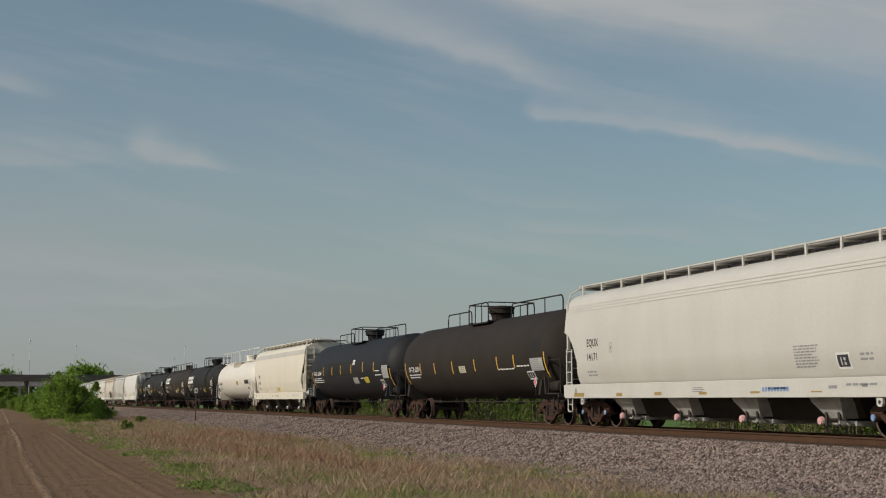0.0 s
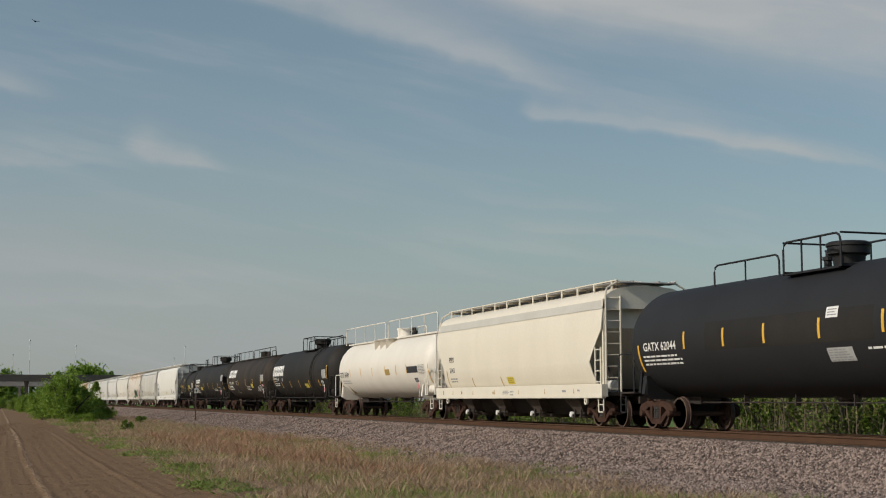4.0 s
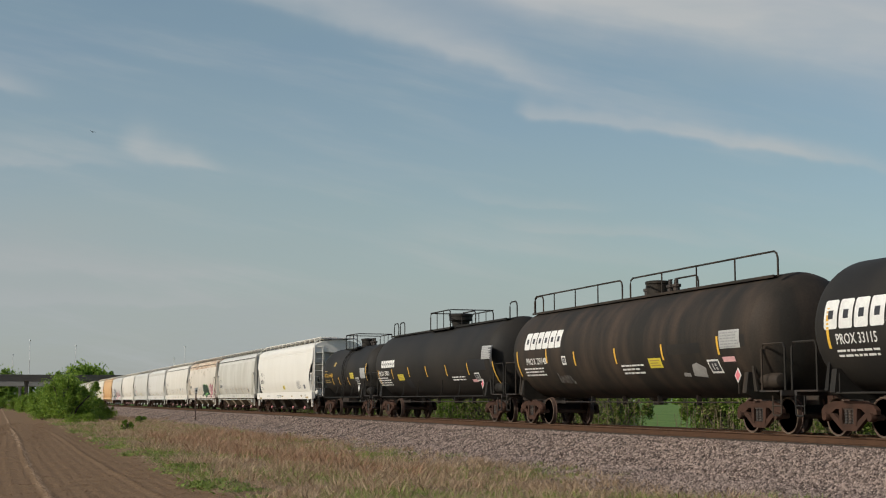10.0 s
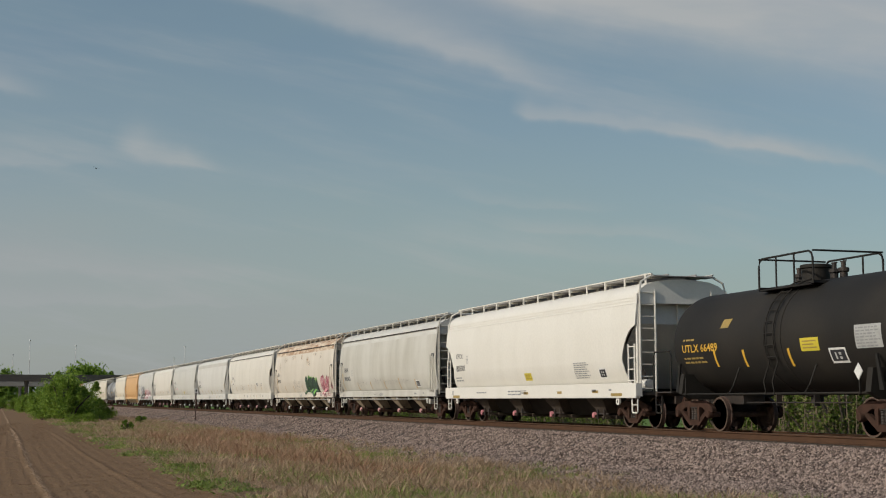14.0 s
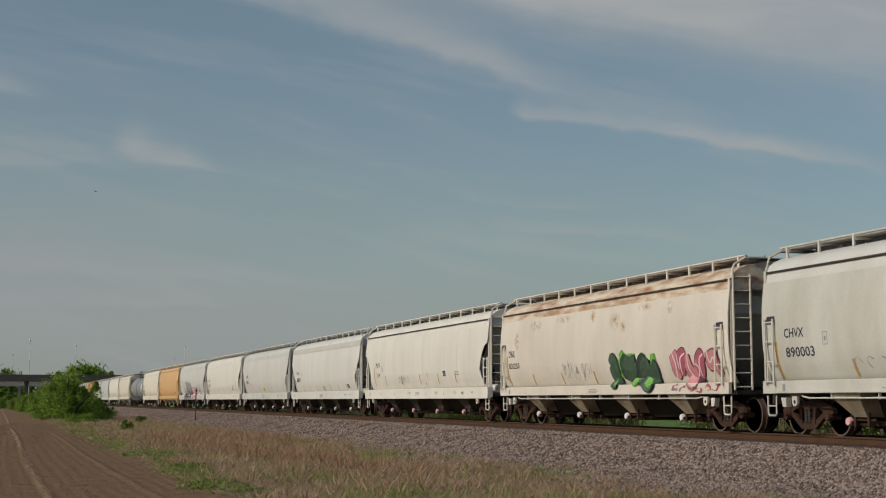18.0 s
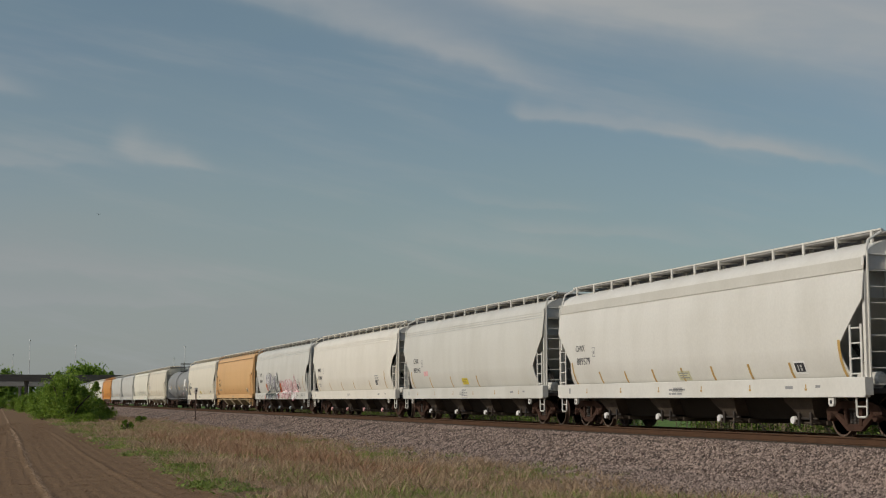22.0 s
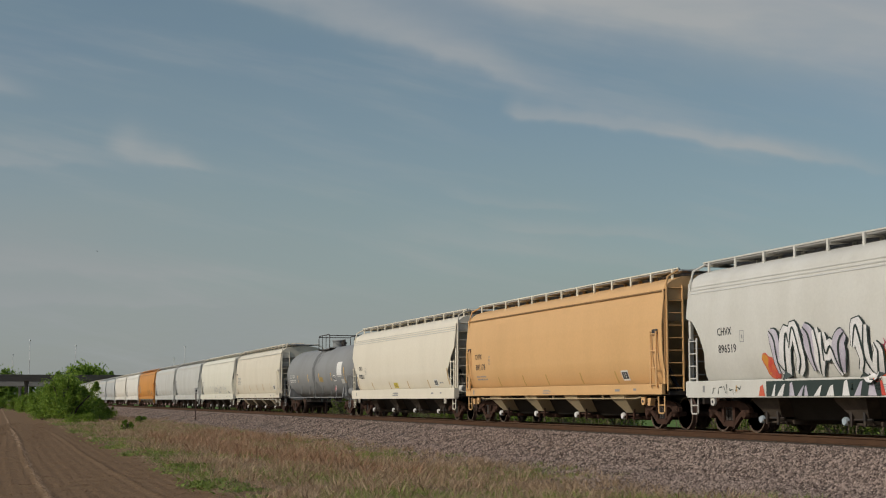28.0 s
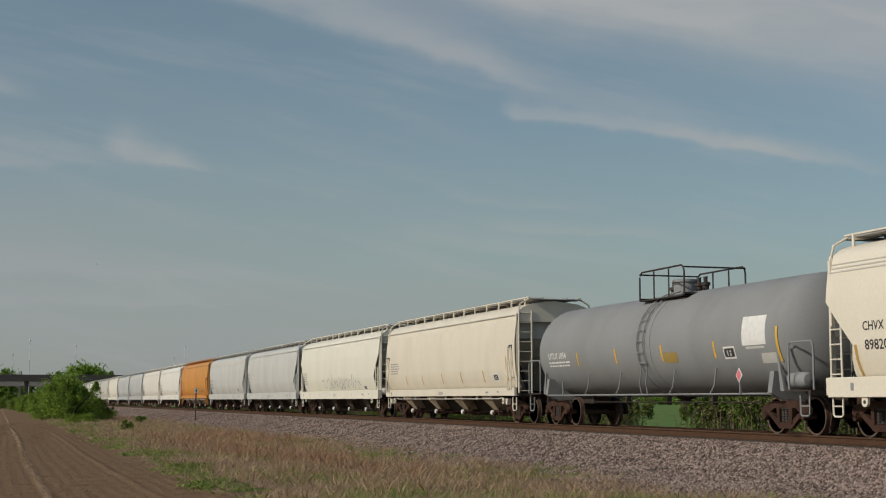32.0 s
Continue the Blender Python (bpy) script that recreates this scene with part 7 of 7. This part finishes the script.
    graffiti(car, put, 0.05, 3.35, 1.36, 2.14, (SPRAY_PINK, SPRAY_WHITE), 33, 7, 0.40, SPRAY_CRIMSON, SPRAY_PINK, SPRAY_ROSE)
    graffiti(car, put, 0.0, 3.45, 1.02, 1.30, (SPRAY_WHITE, SPRAY_PINK), 35, 8, 0.30, SPRAY_CRIMSON, None, SPRAY_ROSE)
    graffiti(car, put, 3.65, 4.85, 1.36, 2.0, (SPRAY_PINK, SPRAY_WHITE), 34, 3, 0.36, SPRAY_CRIMSON, SPRAY_PINK, SPRAY_ROSE)
    graffiti(car, put, 3.8, 4.8, 0.98, 1.28, (SPRAY_WHITE,), 37, 3, 0.36, SPRAY_CRIMSON)
    for k, (u, v, size) in enumerate(((-0.65, 1.95, 0.2), (-0.25, 2.05, 0.17), (4.1, 2.2, 0.25), (5.6, 1.72, 0.24), (-0.5, 1.1, 0.14))):
        sun_curl(car, put, u, v, size, SPRAY_CRIMSON, 50 + k)
    scrawl(car, put, -8.3, -6.8, 0.98, 1.25, SPRAY_DARK, 7, 5, 0.014)
    scrawl(car, put, 6.2, 7.6, 1.02, 1.3, SPRAY_DARK, 8, 5, 0.014)
    car, put, half = add(hopper(length(17), C_ORANGE, "straight", "line", under=C_TAN, fascia=C_DARKORANGE, roof=C_ORANGE, trim=C_CREAM3, end=C_TAN, label="faded orange steel covered hopper car", cap=SPRAY_WHITE), 0.37)
    lettering(car, put, "CHVX", -8.0, 2.42, 0.2, INK, 0.8)
    lettering(car, put, "891178", -7.95, 2.0, 0.22, INK, 1.1)
    small_print(car, put, -7.95, 1.72, 1.2, 2, INK)
    outlined_mark(car, put, -6.45, 2.2, 0.2, GREYINK)
    strips(car, put, [(-8.95, 1.34, 2.80), (-5.57, 1.29, 1.70), (-3.00, 1.28, 1.72), (-0.76, 1.29, 1.72), (2.23, 1.28, 1.73), (4.94, 1.28, 1.72)])
    tag_box(car, put, 5.44, 1.46, 0.43, 0.24)
    car, put, half = add(hopper(length(18), C_CREAM2, "diagonal", "ribs", fascia=C_DUSTY, end=C_GREY, label="clean cream-white steel covered hopper", cap=SPRAY_WHITE), 0.35)
    lettering(car, put, "CHVX", -7.66, 2.35, 0.20, INK, 0.79)
    lettering(car, put, "898206", -7.62, 1.93, 0.22, INK, 1.03)
    outlined_mark(car, put, -6.40, 2.15, 0.2, GREYINK)
    strips(car, put, [(-8.02, 1.29, 2.05), (-5.30, 1.26, 1.72), (-2.06, 1.27, 1.72), (1.11, 1.27, 1.71), (4.33, 1.27, 1.73), (7.30, 1.26, 2.19)])
    plate(car, put, -1.28, 1.41, 0.69, 0.25, YELLOW)
    tag_box(car, put, 5.31, 1.47, 0.44, 0.23)
    small_print(car, put, 6.03, 1.55, 0.50, 1, INK)
    small_print(car, put, -1.04, 1.14, 0.91, 2, INK)
    car, put, half = add(tank_car(length(19), C_TANKGREY, r=1.53, zc=2.47, dome="drum", cage=(-0.9, 2.0), rails=(), ladder=0.3, bands=(0.0, 0.8), cage_mat=STEEL_DARK, cage_h=0.86, label="grey tank car with a white stencil panel"), 0.68)
    lettering(car, put, "UTLX 1054", -7.71, 2.22, 0.20, WHITE, 1.53)
    strips(car, put, [(-5.28, 1.94, 2.37), (-2.33, 1.95, 2.40), (0.80, 1.94, 2.40), (3.90, 1.94, 2.38), (7.08, 1.78, 2.63)])
    plate(car, put, 0.98, 1.89, 0.80, 0.28, OCHRE)
    tag_box(car, put, 4.46, 1.93, 0.54, 0.26)
    patch(car, put, "plate", WHITE, rect(5.45, 2.21, 1.15, 0.73), label="large white panel")
    small_print(car, put, -7.71, 2.07, 1.90, 2, WHITE)
    patch(car, put, "bare_spot", C_GREY, rect(6.2, 1.75, 0.7, 0.25, 0.1), rect(5.6, 2.12, 0.9, 0.06))
    car, put, half = add(hopper(length(20), C_CREAM, "straight", "line", fascia=C_BAND, roof=C_CREAM, end=C_DUSTY, label="cream-yellow steel covered hopper car", cap=SPRAY_WHITE), 0.34)
    strips(car, put, [(-5.95, 1.51, 1.94), (-3.40, 1.51, 1.92), (-0.47, 1.52, 1.96), (2.09, 1.52, 1.97), (4.85, 1.52, 1.97), (7.52, 1.56, 2.44)])
    tag_box(car, put, 6.06, 1.57, 0.51, 0.25)
    small_print(car, put, -8.36, 2.49, 1.44, 5, INK)
    car, put, half = add(hopper(length(21), C_CREAM3, "diagonal", "line", fascia=C_DUSTY, end=C_GREY, label="pale yellow-white covered hopper with grey graffiti", cap=SPRAY_WHITE))
    tag_box(car, put, 6.02, 1.39, 0.52, 0.18)
    small_print(car, put, -8.45, 2.40, 0.97, 7, INK)
    scrawl(car, put, -3.4, 5.6, 1.38, 2.1, SPRAY_BLUE, 12, 9, 0.03)
    scrawl(car, put, -1.5, 4.0, 1.38, 2.3, SPRAY_GREY, 13, 6, 0.022)
    car, put, half = add(hopper(length(22), C_GREY, "diagonal", "line", fascia=C_BAND, end=C_GREY2, label="weathered grey steel covered hopper", cap=SPRAY_WHITE))
    small_print(car, put, -9.09, 2.77, 1.34, 9, INK)
    rest = ((C_GREY, "diagonal", "band", "grey covered hopper with a darker eaves band"), (C_DEEP_ORANGE, "straight", "line", "deep orange covered hopper with rusty eaves"), (C_WHITE, "diagonal", "ribs", "bright white steel covered hopper"),
            (C_WHITE2, "diagonal", "ribs", "off-white covered hopper with ribbed eaves"), (C_GREY2, "diagonal", "band", "weathered grey covered hopper"), (C_GREY2, "diagonal", "band", "weathered dark grey covered hopper"),
            (C_CREAM3, "diagonal", "line", "pale cream steel covered hopper"), (C_DUSTY, "straight", "line", "dusty pale covered hopper"), (C_GREY, "diagonal", "ribs", "plain grey covered hopper"), (C_WHITE, "diagonal", "ribs", "white covered hopper far down the train"), (C_GREY, "diagonal", "band", "grey covered hopper far down the train"))
    for k, (mat, style, top, label) in enumerate(rest):
        car, put, half = add(hopper(length(23 + k), mat, style, top, fascia=C_BAND if mat is not C_DEEP_ORANGE else C_DARKORANGE, end=C_GREY2, label=label))
        small_print(car, put, -half + 1.3, 2.4, 1.0, 3, INK, 0.16, 0.3)
        strips(car, put, [(u, 1.36, 1.8) for u in (-5, -2, 1, 4)])
        tag_box(car, put, half - 3.4, 1.5, 0.45, 0.28)
        if mat is C_DEEP_ORANGE:
            scrawl(car, put, 1.0, 6.5, 1.5, 2.2, SPRAY_DARK, 14, 5, 0.03)


make_train()


# ---- what moves ----
def sky_place(x, y, d):
    """A place at that distance, by its degrees right of the view and above the horizon."""
    way = AHEAD * math.cos(radians(x)) + ASIDE * math.sin(radians(x))
    return Vector((0, CAM_Y, CAM_Z)) + d * (way * math.cos(radians(y)) + Vector((0, 0, math.sin(radians(y)))))


def motions():
    far = Vector((0, CAM_Y, CAM_Z)) + AHEAD * 4000
    walk(CLOUD, [(t, pose(*(far + ASIDE * (6 - 64 * t / 32)), 0, 0, 72.47)) for t in (0.0, 32.0)])
    glide = ((0.0, -18.99, 18.52, 136), (3.0, -17.12, 15.51, 165), (3.5, -16.83, 15.11, 169), (5.5, -15.66, 13.45, 192), (6.0, -15.32, 12.92, 200), (9.0, -14.34, 11.03, 236), (13.0, -14.04, 9.44, 276), (19.0, -14.00, 8.02, 325), (23.0, -13.85, 7.08, 368), (28.0, -13.90, 5.87, 443), (32.0, -13.89, 5.36, 486))
    walk(BIRD, [(t, pose(*sky_place(x, y, d), 20, 0, 150)) for t, x, y, d in glide])
    for i, car in enumerate(TRAIN):
        x = LEAD - SPEED * (GAPS[i] + GAPS[i + 1]) / 2
        walk(car, [(0.0, pose(x, 0, 0)), (32.0, pose(x + SPEED * 32, 0, 0))])
        for owner, wheel, off in WHEELS:
            if owner is not car:
                continue
            here = lambda f: pose(off, 0, R_WHEEL) @ Matrix.Rotation(SPEED * f / FPS / R_WHEEL, 4, "Y")
            first = max(0, int((-85 - x) / SPEED * FPS))
            last = min(960, int((0 - x) / SPEED * FPS))
            if last < 1 or first > 959:
                continue
            walk(wheel, [(f / FPS, here(f)) for f in sorted({0, *range(first, last + 1), 960})])


motions()
